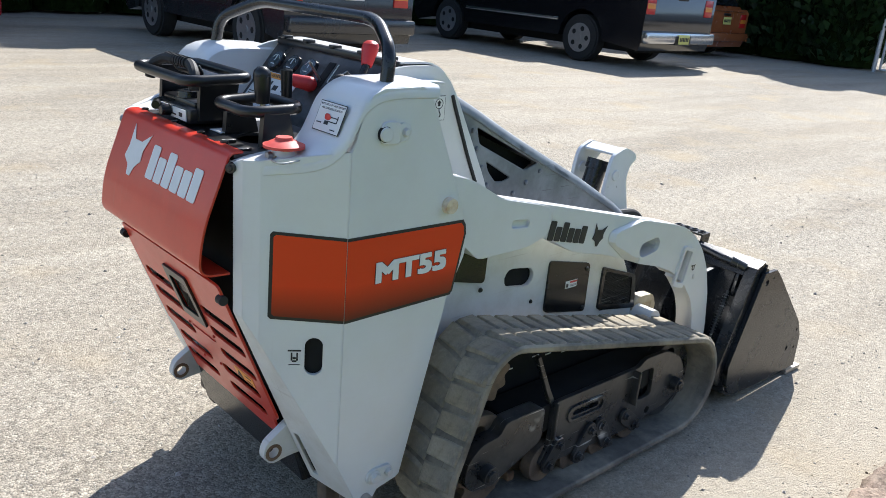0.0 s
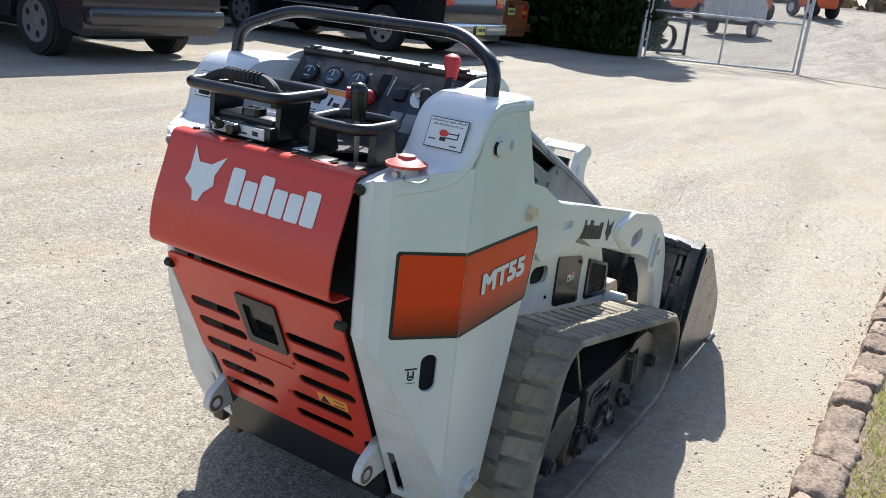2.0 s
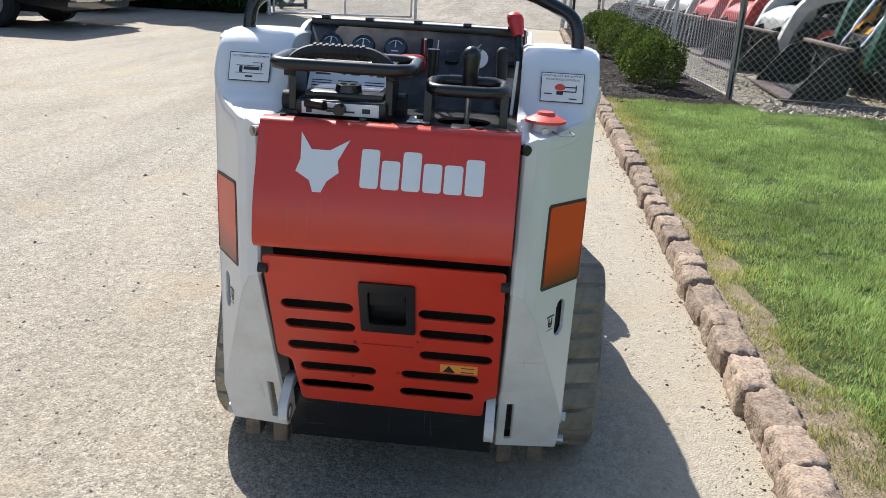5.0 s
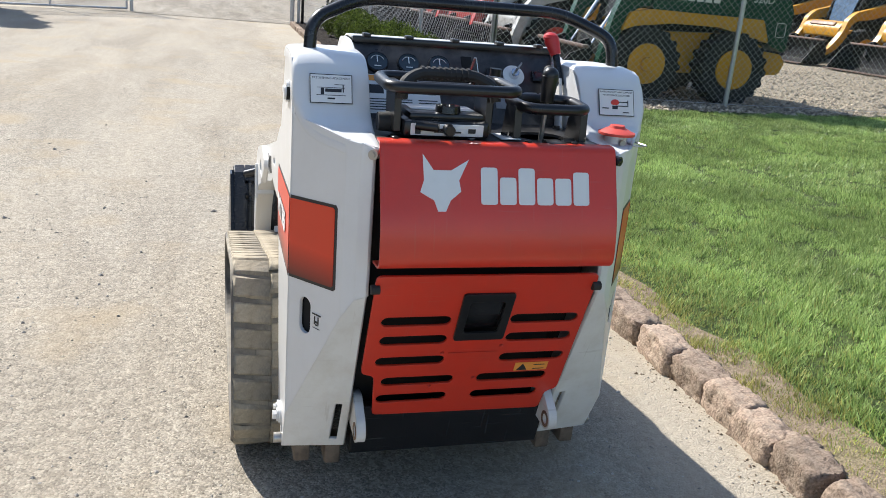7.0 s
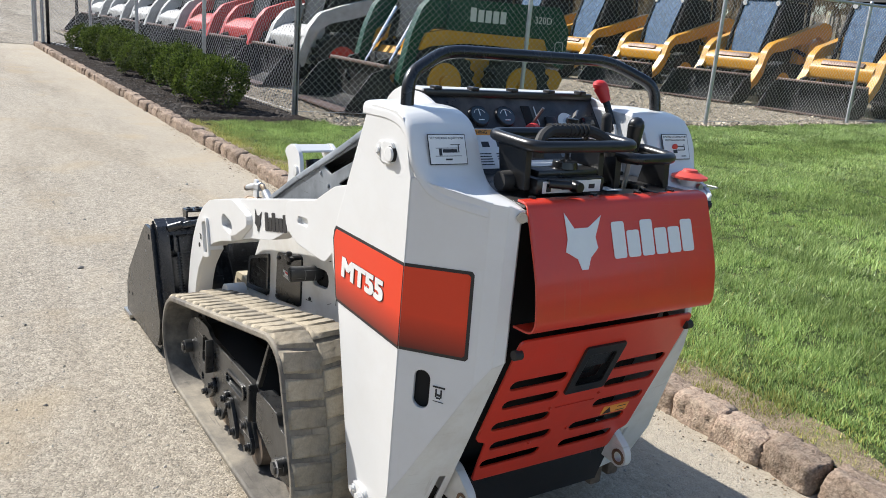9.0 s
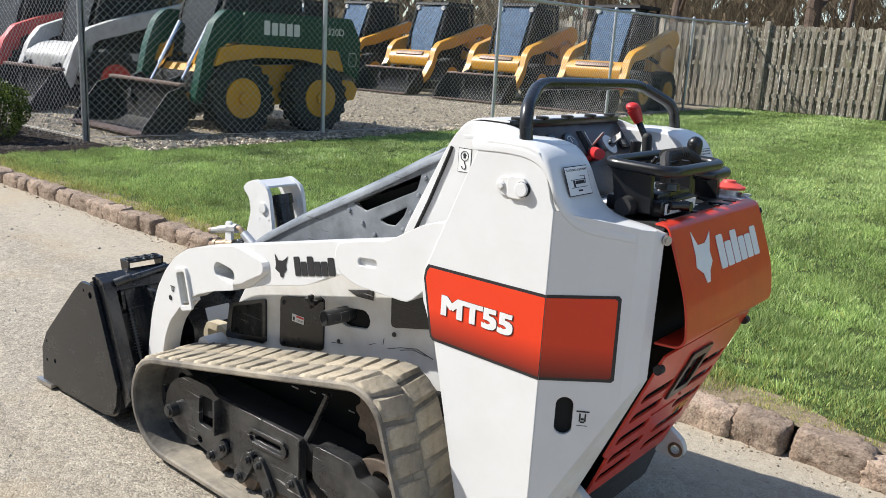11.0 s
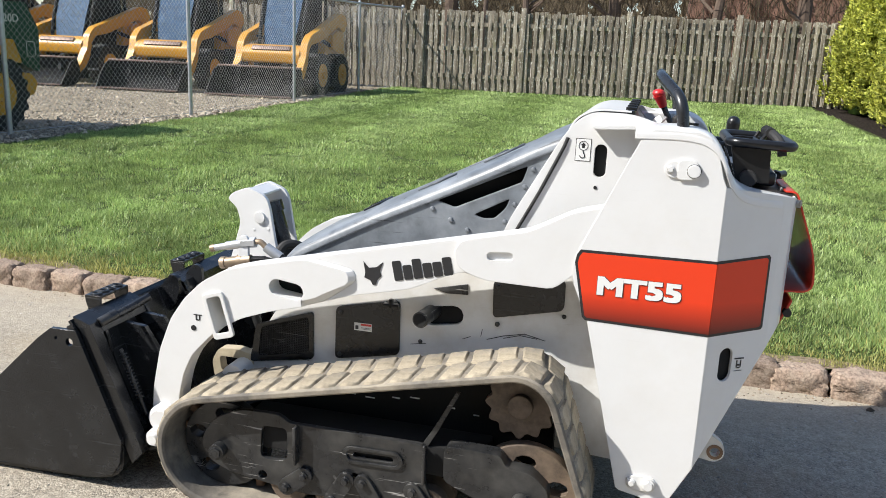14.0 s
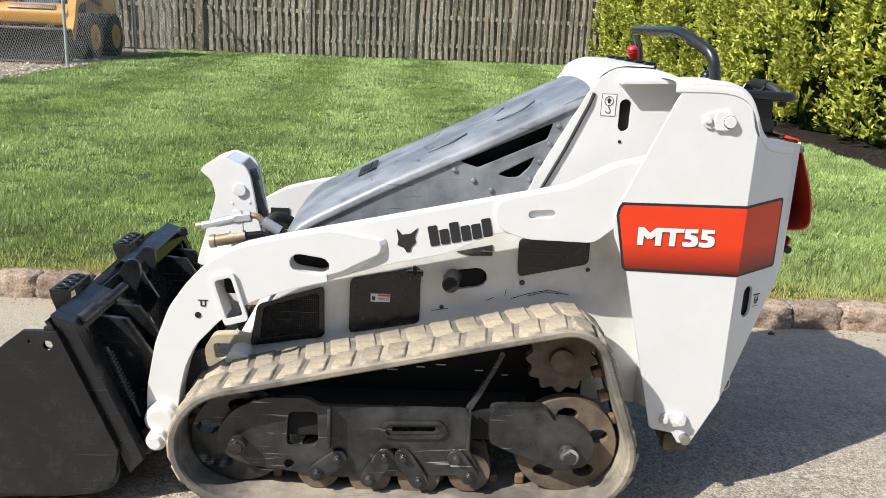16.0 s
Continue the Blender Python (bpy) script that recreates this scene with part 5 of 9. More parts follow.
# lift arms
for s in (1, -1):
    top_edge = [(0.30, 0.85), (0.40, 0.823), (0.447, 0.811), (0.541, 0.760), (0.676, 0.731), (1.20, 0.615), (1.265, 0.597), (1.326, 0.562), (1.375, 0.515), (1.416, 0.456), (1.45, 0.37), (1.472, 0.264), (1.478, 0.18)]
    low_edge = [(1.462, 0.135), (1.432, 0.128), (1.412, 0.15), (1.40, 0.25), (1.385, 0.315), (1.36, 0.368), (1.30, 0.432), (1.228, 0.478), (1.15, 0.506), (1.065, 0.528), (0.953, 0.565), (0.80, 0.600), (0.72, 0.640), (0.682, 0.655), (0.631, 0.640), (0.48, 0.637), (0.434, 0.677), (0.40, 0.70), (0.30, 0.70)]
    prof = [(p.x, p.z) for p in fillet([(a, 0, b) for a, b in top_edge + low_edge], 0.02, 2, True)]
    big = slot2(1.105, 0.566, 0.088, 0.040, 8)
    a = radians(-16)
    rect = [(1.282 + x * math.cos(a) - z * math.sin(a), 0.483 + x * math.sin(a) + z * math.cos(a)) for x, z in r2([(-0.019, -0.046), (0.019, -0.046), (0.019, 0.046), (-0.019, 0.046)], 0.008)]
    bm = B()
    plate(bm, xz(prof, s * 0.346), [xz(big, s * 0.346), xz(rect, s * 0.346)], thick=(0, -s * 0.042, 0))
    arm = part("lift_arm", bm, WHITE, loader, angle=25)
    bm = B()
    fp_ = [(0.931, 0.604), (0.937, 0.630), (1.045, 0.6475)] + top_edge[5:] + low_edge[:10] + [(1.012, 0.545)]
    fpp = [(p.x, p.z) for p in fillet([(q[0], 0, q[1]) for q in fp_], 0.015, 2, True)]
    plate(bm, xz(fpp, s * 0.346), [xz(big, s * 0.346), xz(rect, s * 0.346)], thick=(0, s * 0.011, 0))
    for v in bm.verts:
        if abs(v.co.y) > 0.35 and v.co.x < 1.06:
            v.co.x += 0.016
            v.co.z += 0.010 * (1 if v.co.z < 0.59 else -0.3)
    part("front_plate", bm, WHITE, arm, angle=25)
    # near-black sheets behind the arm's holes stand in for shade
    for q in ([(1.05, 0.60), (1.05, 0.535), (1.16, 0.53), (1.16, 0.60)], [(1.25, 0.54), (1.25, 0.475), (1.305, 0.475), (1.305, 0.54)]):
        bm = B()
        plate(bm, xz(q, s * 0.3035), thick=(0, -s * 0.003, 0))
        part("hole_shade", bm, SHADE_BLACK, arm)
    bm = B()
    rp = [(0.30, 0.849), (0.40, 0.822), (0.447, 0.810), (0.541, 0.759), (0.66, 0.733), (0.692, 0.724), (0.702, 0.70), (0.695, 0.668), (0.675, 0.655), (0.631, 0.641), (0.48, 0.638), (0.434, 0.678), (0.40, 0.70), (0.30, 0.70)]
    rpp = [(p.x, p.z) for p in fillet([(q[0], 0, q[1]) for q in rp], 0.015, 2, True)]
    sl = slot2(0.60, 0.6985, 0.058, 0.018, -5)
    plate(bm, xz(rpp, s * 0.346), [xz(sl, s * 0.346)], thick=(0, s * 0.008, 0))
    part("rear_plate", bm, WHITE, arm, angle=25)
    bm = B()
    o2 = [(1.282 + x * math.cos(a) - z * math.sin(a), 0.483 + x * math.sin(a) + z * math.cos(a)) for x, z in r2([(-0.028, -0.060), (0.028, -0.060), (0.028, 0.056), (-0.028, 0.056)], 0.010)]
    plate(bm, xz(o2, s * 0.357), [xz(rect, s * 0.357)], thick=(0, s * 0.007, 0))
    part("slot_collar", bm, WHITE, arm, angle=25)
    # disc on the arm; near-black on one side for a hole's shade
    bm = B()
    cyl(bm, (1.352, s * 0.356, 0.440), (1.352, s * 0.3585, 0.440), 0.007)
    part("grease_hole", bm, SHADE_BLACK if s > 0 else WHITE_DUSTY, arm)
    bm = B()
    cyl(bm, (1.438, s * 0.30, 0.190), (1.438, s * 0.378, 0.190), 0.042, 0.038, seg=28)
    cyl(bm, (1.438, s * 0.378, 0.190), (1.438, s * 0.388, 0.190), 0.038, 0.028, 28)
    cyl(bm, (1.444, s * 0.35, 0.152), (1.444, s * 0.405, 0.150), 0.025, 0.023, seg=22)
    cyl(bm, (1.444, s * 0.405, 0.150), (1.444, s * 0.418, 0.150), 0.016, 0.014, 12)
    part("attachment_pin", bm, WHITE, arm)
    m = basis((0.892, s * 0.3467, 0.626), (-s, 0, 0.0 if s > 0 else 0.0), (0, 0, 1)) @ pose(0, 0, 0, 0, 0, 9 * s)
    badge(m, 0.050, INK, arm)
    m = basis((0.775, s * 0.3467, 0.652), (-s, 0, 0), (0, 0, 1)) @ pose(0, 0, 0, 0, 0, 12 * s)
    brand_blocks(m, 0.142, 0.046, INK, arm)
    bm = B()
    m = basis((1.340, s * 0.3575, 0.468), (-s, 0, 0), (0, 0, 1))
    bars(bm, m, [(0, 0.007, 0.022, 0.0025), (-0.004, 0, 0.003, 0.012), (0.005, 0, 0.003, 0.012), (0, -0.006, 0.008, 0.003)], 0.0006)
    part("pictogram", bm, INK, arm)

# cross tube between the arms at the front
bm = B()
cyl(bm, (1.36, -0.31, 0.47), (1.36, 0.31, 0.47), 0.035, seg=20)
cyl(bm, (1.28, -0.3, 0.30), (1.28, 0.3, 0.30), 0.03, seg=16)
part("arm_cross_tube", bm, WHITE_DUSTY, loader)
# tilt cylinder bracket
for y in (0.062, -0.062):
    bm = B()
    pr = fillet([(a, 0, b) for a, b in [(1.415, 0.713), (1.395, 0.732), (1.352, 0.748), (1.300, 0.727), (1.289, 0.70), (1.272, 0.60), (1.255, 0.52), (1.34, 0.46), (1.43, 0.47), (1.405, 0.55), (1.390, 0.60), (1.375, 0.65), (1.385, 0.69)]], 0.012, 2, True)
    plate(bm, [Vector((p.x, y - 0.006, p.z)) for p in pr], thick=(0, 0.012, 0))
    tb = part("tilt_bracket", bm, WHITE, loader, angle=25)
    bm = B()
    cyl(bm, (1.316, y - 0.012, 0.668), (1.316, y + 0.012, 0.668), 0.016)
    cyl(bm, (1.335, y - 0.007, 0.632), (1.335, y + 0.007, 0.632), 0.004, seg=8)
    cyl(bm, (1.292, y - 0.007, 0.636), (1.292, y + 0.007, 0.636), 0.004, seg=8)
    part("bracket_pin", bm, WHITE_DUSTY, tb)
bm = B()
plate(bm, [Vector((1.398, -0.055, 0.728)), Vector((1.398, 0.055, 0.728)), Vector((1.352, 0.055, 0.7445)), Vector((1.352, -0.055, 0.7445))], thick=(0, 0, -0.006))
plate(bm, [Vector((1.352, -0.055, 0.7445)), Vector((1.352, 0.055, 0.7445)), Vector((1.315, 0.055, 0.730)), Vector((1.315, -0.055, 0.730))], thick=(0, 0, -0.006))
part("bracket_top", bm, WHITE, loader, angle=15)
bm = B()
cyl(bm, (1.26, 0, 0.50), (1.318, 0, 0.69), 0.030, seg=20)
cyl(bm, (1.312, 0, 0.672), (1.320, 0, 0.70), 0.034, seg=20)
part("tilt_cylinder", bm, BLACK, loader, "black hydraulic cylinder")
# hydraulic couplers
bm = B()
plate(bm, xz(r2([(1.280, 0.55), (1.308, 0.55), (1.308, 0.648), (1.280, 0.648)], 0.0135), 0.20), thick=(0, 0.008, 0))
cb = part("coupler_bracket", bm, WHITE, loader)
bm = B()
cyl(bm, (1.262, 0.20, 0.632), (1.300, 0.20, 0.626), 0.0135, seg=6)
cyl(bm, (1.300, 0.20, 0.625), (1.345, 0.20, 0.614), 0.0115, seg=16)
cyl(bm, (1.345, 0.20, 0.614), (1.378, 0.20, 0.606), 0.0090, seg=12)
part("coupler", bm, ZINC, cb)
bm = B()
cyl(bm, (1.378, 0.20, 0.606), (1.390, 0.20, 0.603), 0.0098, seg=12)
part("coupler_tip", bm, BRASS, cb)
bm = B()
cyl(bm, (1.275, 0.20, 0.584), (1.345, 0.205, 0.571), 0.0140, seg=16)
cyl(bm, (1.300, 0.20, 0.580), (1.312, 0.20, 0.578), 0.0160, seg=16)
cyl(bm, (1.345, 0.205, 0.571), (1.358, 0.205, 0.569), 0.0160, seg=16)
part("coupler", bm, BRASS, cb, "dull brown coupler")
bm = B()
tube(bm, fillet([(1.268, 0.20, 0.632), (1.250, 0.20, 0.636), (1.226, 0.198, 0.614)], 0.012, 5), 0.0075, 10)
part("elbow_tube", bm, BRASS, cb, "thin brass elbow tube")
bm = B()
cyl(bm, (1.235, 0.198, 0.622), (1.196, 0.196, 0.597), 0.0125, 0.0135, 14)
part("hose_ferrule", bm, ZINC, cb)
bm = B()
tube(bm, fillet([(1.200, 0.196, 0.600), (1.170, 0.195, 0.578), (1.12, 0.18, 0.52)], 0.02, 5), 0.012, 10)
part("coupler_hose", bm, RUBBER_DARK, cb)
bm = B()
cyl(bm, (1.235, 0.20, 0.588), (1.278, 0.20, 0.583), 0.0105, seg=6)
cyl(bm, (1.20, 0.20, 0.582), (1.236, 0.20, 0.588), 0.009, seg=12)
part("lower_fitting", bm, PLASTIC, cb)
bm = B()
tube(bm, fillet([(1.245, 0.12, 0.56), (1.235, 0.10, 0.61), (1.20, 0.06, 0.60), (1.15, 0.0, 0.52)], 0.05, 6), 0.013, 10)
tube(bm, fillet([(1.30, -0.10, 0.56), (1.40, -0.11, 0.56), (1.47, -0.12, 0.42), (1.42, -0.12, 0.28)], 0.06, 6), 0.012, 10)
part("hose", bm, RUBBER_DARK, loader, "black hydraulic hoses")

# undercarriage: belts, frames, wheels
SPR, REAR, IDL = Vector((0.530, 0, 0.372)), Vector((0.508, 0, 0.165)), Vector((1.258, 0, 0.165))
RS, RR, RI = 0.098, 0.147, 0.144


def belt_path(grow=0.0, step=0.01):
    """The closed run of the belt's outer face round sprocket, idler and tension wheel."""
    cs = [(SPR, RS + grow), (REAR, RR + grow), (IDL, RI + grow)]
    arcs = []
    for i in range(3):
        (a, ra), (b, rb) = cs[i], cs[(i + 1) % 3]
        d = b - a
        L = math.hypot(d.x, d.z)
        base = math.atan2(d.z, d.x)
        off = math.acos((ra - rb) / L)
        arcs.append(base - off)
    pts = []
    for i in range(3):
        c, r = cs[i]
        a0, a1 = arcs[i - 1], arcs[i]
        while a1 < a0:
            a1 += 2 * math.pi
        n = max(3, int((a1 - a0) * r / step))
        pts += [Vector((c.x + r * math.cos(a0 + (a1 - a0) * j / n), 0, c.z + r * math.sin(a0 + (a1 - a0) * j / n))) for j in range(n + 1)]
    full = []
    for i, p in enumerate(pts):
        q = pts[(i + 1) % len(pts)]
        n = max(1, int((q - p).length / step))
        full += [p.lerp(q, j / n) for j in range(n)]
    return full


OUT = belt_path(0.0)
lens_ = [0.0]
for i in range(len(OUT)):
    lens_.append(lens_[-1] + (OUT[(i + 1) % len(OUT)] - OUT[i]).length)
TOTAL = lens_[-1]


def along(d):
    d %= TOTAL
    for i in range(len(OUT)):
        if lens_[i + 1] >= d:
            a, b = OUT[i], OUT[(i + 1) % len(OUT)]
            t = (b - a).normalized()
            return a.lerp(b, (d - lens_[i]) / max(1e-6, lens_[i + 1] - lens_[i])), t
    return OUT[0], (OUT[1] - OUT[0]).normalized()


Y0, Y1 = 0.280, 0.458
bm = B()
box(bm, -0.011, 0.011, -0.014, 0.014, 0, 0.024, 0.004)
guide_mesh = bpy.data.meshes.new("guide_lug")
bm.to_mesh(guide_mesh)
bm.free()
guide_mesh.materials.append(RUST)
lug_meshes = {}
rl = random.Random(17)
for kind in (0, 1):
    for s in (1, -1):
        lug_meshes[kind, s] = []
        for variant in range(5):
            bm = B()
            sk = 0.014 * (1 if kind else -1) * s
            rows = []
            for i in range(5):
                row = []
                for j in range(4):
                    u, v = i / 4, j / 3
                    rim = i in (0, 4) or j in (0, 3)
                    x = -0.026 + 0.052 * v + sk * u + rl.uniform(-0.0016, 0.0016)
                    y = -0.045 + 0.090 * u + rl.uniform(-0.0016, 0.0016)
                    row.append(bm.verts.new((x, y, -0.004 if rim else 0.0052 + rl.uniform(-0.0018, 0.0012))))
                rows.append(row)
            for a, b in zip(rows, rows[1:]):
                for j in range(3):
                    bm.faces.new((a[j], a[j + 1], b[j + 1], b[j]))
            for row in rows[1:4]:
                row[1].co.x -= 0.0115
                row[2].co.x += 0.0115
            for j in (1, 2):
                rows[1][j].co.y -= 0.017
                rows[3][j].co.y += 0.017
            bmesh.ops.recalc_face_normals(bm, faces=bm.faces)
            me = bpy.data.meshes.new("tread_lug")
            bm.to_mesh(me)
            bm.free()
            for p in me.polygons:
                p.use_smooth = True
            me.set_sharp_from_angle(angle=radians(50))
            me.materials.append(LUG)
            lug_meshes[kind, s].append(me)

for s in (1, -1):
    bm = B()
    n = len(OUT)
    rows = []
    for p in OUT:
        # the inner face is set off along the inward normal
        i = OUT.index(p)
        t = (OUT[(i + 1) % n] - OUT[i - 1]).normalized()
        nn_ = Vector((t.z, 0, -t.x))
        q = p - nn_ * 0.018
        rows.append([bm.verts.new((p.x, s * Y0, p.z)), bm.verts.new((p.x, s * (Y1 - 0.004), p.z)), bm.verts.new((p.x - nn_.x * 0.004, s * Y1, p.z - nn_.z * 0.004)),
                     bm.verts.new((q.x + nn_.x * 0.004, s * Y1, q.z + nn_.z * 0.004)), bm.verts.new((q.x, s * (Y1 - 0.005), q.z)), bm.verts.new((q.x, s * Y0, q.z))])
    for i in range(n):
        a, b = rows[i], rows[(i + 1) % n]
        for j in range(6):
            bm.faces.new((a[j], a[(j + 1) % 6], b[(j + 1) % 6], b[j]))
    belt = part("rubber_track", bm, RUBBER, loader, "dusty worn rubber track")
    count = int(TOTAL / 0.0585)
    for k in range(count):
        for kind, yc in ((0, 0.409), (1, 0.325)):
            p, t = along((k + 0.5 * kind) * TOTAL / count)
            nn_ = Vector((t.z, 0, -t.x))
            ob = new("tread_lug", rl.choice(lug_meshes[kind, s]))
            m = Matrix((( t.x, 0, nn_.x, p.x), (0, 1, 0, s * yc), (t.z, 0, nn_.z, p.z), (0, 0, 0, 1)))
            ob.parent = belt
            ob.matrix_basis = m
    for k in range(40):
        p, t = along(k * TOTAL / 40 + 0.02)
        nn_ = Vector((t.z, 0, -t.x))
        q = p - nn_ * 0.018
        ob = new("guide_lug", guide_mesh)
        ob.parent = belt
        ob.matrix_basis = Matrix(((t.x, 0, -nn_.x, q.x), (0, 1, 0, s * 0.345), (t.z, 0, -nn_.z, q.z), (0, 0, 0, 1)))
    # frame plates
    yf = s * 0.418
    bm = B()
    front = [(1.31, 0.165), (1.30, 0.205), (1.268, 0.247), (1.20, 0.278), (1.10, 0.280), (1.075, 0.262), (1.052, 0.262), (0.735, 0.262), (0.735, 0.16), (0.70, 0.10), (0.76, 0.095), (1.04, 0.083), (1.235, 0.108), (1.285, 0.13)]
    win = r2([(1.145, 0.245), (1.080, 0.247), (1.078, 0.166), (1.105, 0.158), (1.150, 0.162)], 0.014)
    hole = ring2(1.144, 0.115, 0.0115, 12)
    h3 = ring2(0.905, 0.148, 0.013, 12)
    so = slot2(0.862, 0.2095, 0.100, 0.014, -1)
    plate(bm, xz(r2(front, 0.02, 3), yf), [xz(win, yf), xz(hole, yf), xz(h3, yf), xz(so, yf)], thick=(0, -s * 0.012, 0))
    fr_ = part("track_frame", bm, BLACK_DUSTY, loader, "dusty black steel track frame", angle=25)
    bm = B()
    plate(bm, xz(slot2(0.862, 0.2095, 0.150, 0.044, -1), yf), [xz(slot2(0.862, 0.2095, 0.128, 0.028, -1), yf)], thick=(0, s * 0.005, 0))
    part("slot_rim", bm, BLACK_DUSTY, fr_, angle=25)
    bm = B()
    box(bm, 1.048, 1.056, min(yf, yf + s * 0.022), max(yf, yf + s * 0.022), 0.165, 0.262, 0.002)
    part("frame_rib", bm, BLACK_DUSTY, fr_)
    bm = B()
    box(bm, 0.733, 0.740, min(yf, yf + s * 0.012), max(yf, yf + s * 0.012), 0.165, 0.264, 0.002)
    part("frame_rib", bm, BLACK_DUSTY, fr_)
    bm = B()
    plate(bm, xz([(0.733, 0.255), (0.744, 0.262), (0.722, 0.30), (0.672, 0.397), (0.664, 0.393), (0.711, 0.295)], yf - s * 0.01), thick=(0, -s * 0.012, 0))
    part("frame_strut", bm, BLACK_DUSTY, fr_)
    # near-black fill paints the shade inside the track run
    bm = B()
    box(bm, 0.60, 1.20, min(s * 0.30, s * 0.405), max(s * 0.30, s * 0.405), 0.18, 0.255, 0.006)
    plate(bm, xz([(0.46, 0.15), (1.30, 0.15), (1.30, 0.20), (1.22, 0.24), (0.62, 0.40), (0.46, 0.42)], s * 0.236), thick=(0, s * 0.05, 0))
    part("frame_shade", bm, SHADE_BLACK, fr_)
    bm = B()
    tens = [(0.690, 0.270), (0.655, 0.272), (0.56, 0.270), (0.548, 0.243), (0.49, 0.238), (0.452, 0.205), (0.445, 0.160), (0.468, 0.128), (0.53, 0.120), (0.645, 0.165), (0.69, 0.185)]
    plate(bm, xz(r2(tens, 0.015, 3), yf + s * 0.008), thick=(0, -s * 0.04, 0))
    part("tension_arm", bm, BLACK_DUSTY, fr_, angle=25)
    for c, r in ((IDL, 0.020), (REAR, 0.022)):
        bm = B()
        y = yf + s * (0.0 if c is IDL else 0.008)
        cyl(bm, (c.x, y, c.z), (c.x, y + s * 0.022, c.z), r, seg=20)
        cyl(bm, (c.x, y + s * 0.022, c.z), (c.x, y + s * 0.028, c.z), r * 0.72, seg=6)
        cyl(bm, (c.x, y + s * 0.028, c.z), (c.x, y + s * 0.0285, c.z), r * 0.36, seg=12)
        part("axle_bolt", bm, BLACK_DUSTY, fr_)
    for i, (x, z) in enumerate(((1.078, 0.098), (0.960, 0.086), (0.846, 0.084), (0.730, 0.098))):
        bm = B()
        for ya, yb in ((0.385, 0.410), (0.31, 0.345)):
            cyl(bm, (x, s * ya, z), (x, s * yb, z), 0.052, 0.049 if yb > 0.4 else None, 28)
        part("track_roller", bm, WHEEL, fr_, "worn brownish steel roller")
        bm = B()
        x2, z2 = ((1.032, 0.135), (0.925, 0.143), (0.884, 0.143), (0.762, 0.143))[i]
        d = Vector((x2 - x, 0, z2 - z))
        L = d.length
        an = math.degrees(math.atan2(d.z, d.x))
        q = slot2((x + x2) / 2, (z + z2) / 2, L + 0.042, 0.042, an)
        plate(bm, xz(q, yf + s * 0.001), thick=(0, s * 0.009, 0))
        lk = part("roller_link", bm, BLACK_DUSTY, fr_)
        bm = B()
        hexbolt(bm, (x, yf + s * 0.010, z), (0, s, 0), 0.009, 0.012)
        part("link_bolt", bm, BLACK_DUSTY, lk)
        bm = B()
        hexbolt(bm, (x2, yf + s * 0.010, z2), (0, s, 0), 0.008, 0.011)
        part("link_bolt", bm, BLACK_DUSTY, lk)
    for c, r in ((REAR, 0.120), (IDL, 0.112)):
        bm = B()
        hs = [[(c.x + 0.078 * math.cos(a) + 0.026 * math.cos(b), c.z + 0.078 * math.sin(a) + 0.018 * math.sin(b)) for b in [2 * math.pi * j / 10 for j in range(10)]] for a in [i * 2 * math.pi / 5 + 0.3 for i in range(5)]]
        plate(bm, xz(ring2(c.x, c.z, r, 36), s * 0.390), [xz(h, s * 0.390) for h in hs], thick=(0, -s * 0.03, 0))
        part("track_wheel", bm, WHEEL if c is REAR else BLACK_DUSTY, fr_, "worn steel spoked track wheel")
    bm = B()
    teeth = []
    for i in range(96):
        a = 2 * math.pi * i / 96
        r = 0.0755 + 0.0065 * math.cos(12 * a)
        teeth.append((SPR.x + r * math.cos(a), SPR.z + r * math.sin(a)))
    plate(bm, xz(teeth, s * 0.372), thick=(0, -s * 0.022, 0))
    cyl(bm, (SPR.x, s * 0.372, SPR.z), (SPR.x, s * 0.385, SPR.z), 0.028, seg=20)
    part("drive_sprocket", bm, WHEEL, fr_)
    fr_.matrix_basis = Matrix.Translation((0, -s * 0.010, -0.010))
    bm = B()
    plate(bm, [Vector((0.315, s * 0.2365, 0.20)), Vector((0.315, s * 0.3475, 0.24)), Vector((0.315, s * 0.3475, 0.66)), Vector((0.315, s * 0.2365, 0.66))], thick=(-0.008, 0, 0))
    part("inner_wall", bm, WHITE_DUSTY, loader)
    # scraped nicks on the near-black sheet behind the frame
    bm = B()
    for x, z, w in ((1.02, 0.292, 0.02), (0.955, 0.300, 0.014), (0.905, 0.296, 0.025), (0.84, 0.305, 0.02), (0.79, 0.312, 0.024), (0.70, 0.30, 0.02), (0.64, 0.29, 0.015)):
        box(bm, x, x + w, s * 0.2865 - 0.0008, s * 0.2865 + 0.0008, z, z + 0.003)
    tagged(part("paint_nick", bm, LABEL, fr_), kind="stuff")

# quick-attach frame
QA, QB = Vector((1.648, 0, 0.452)), Vector((1.500, 0, 0.078))
qd = (QB - QA).normalized()
qn = Vector((-qd.z, 0, qd.x))  # towards the machine
if qn.x > 0:
    qn = -qn


def qp(along_, off, y):
    v = QA + qd * along_ + qn * off
    return Vector((v.x, y, v.z))


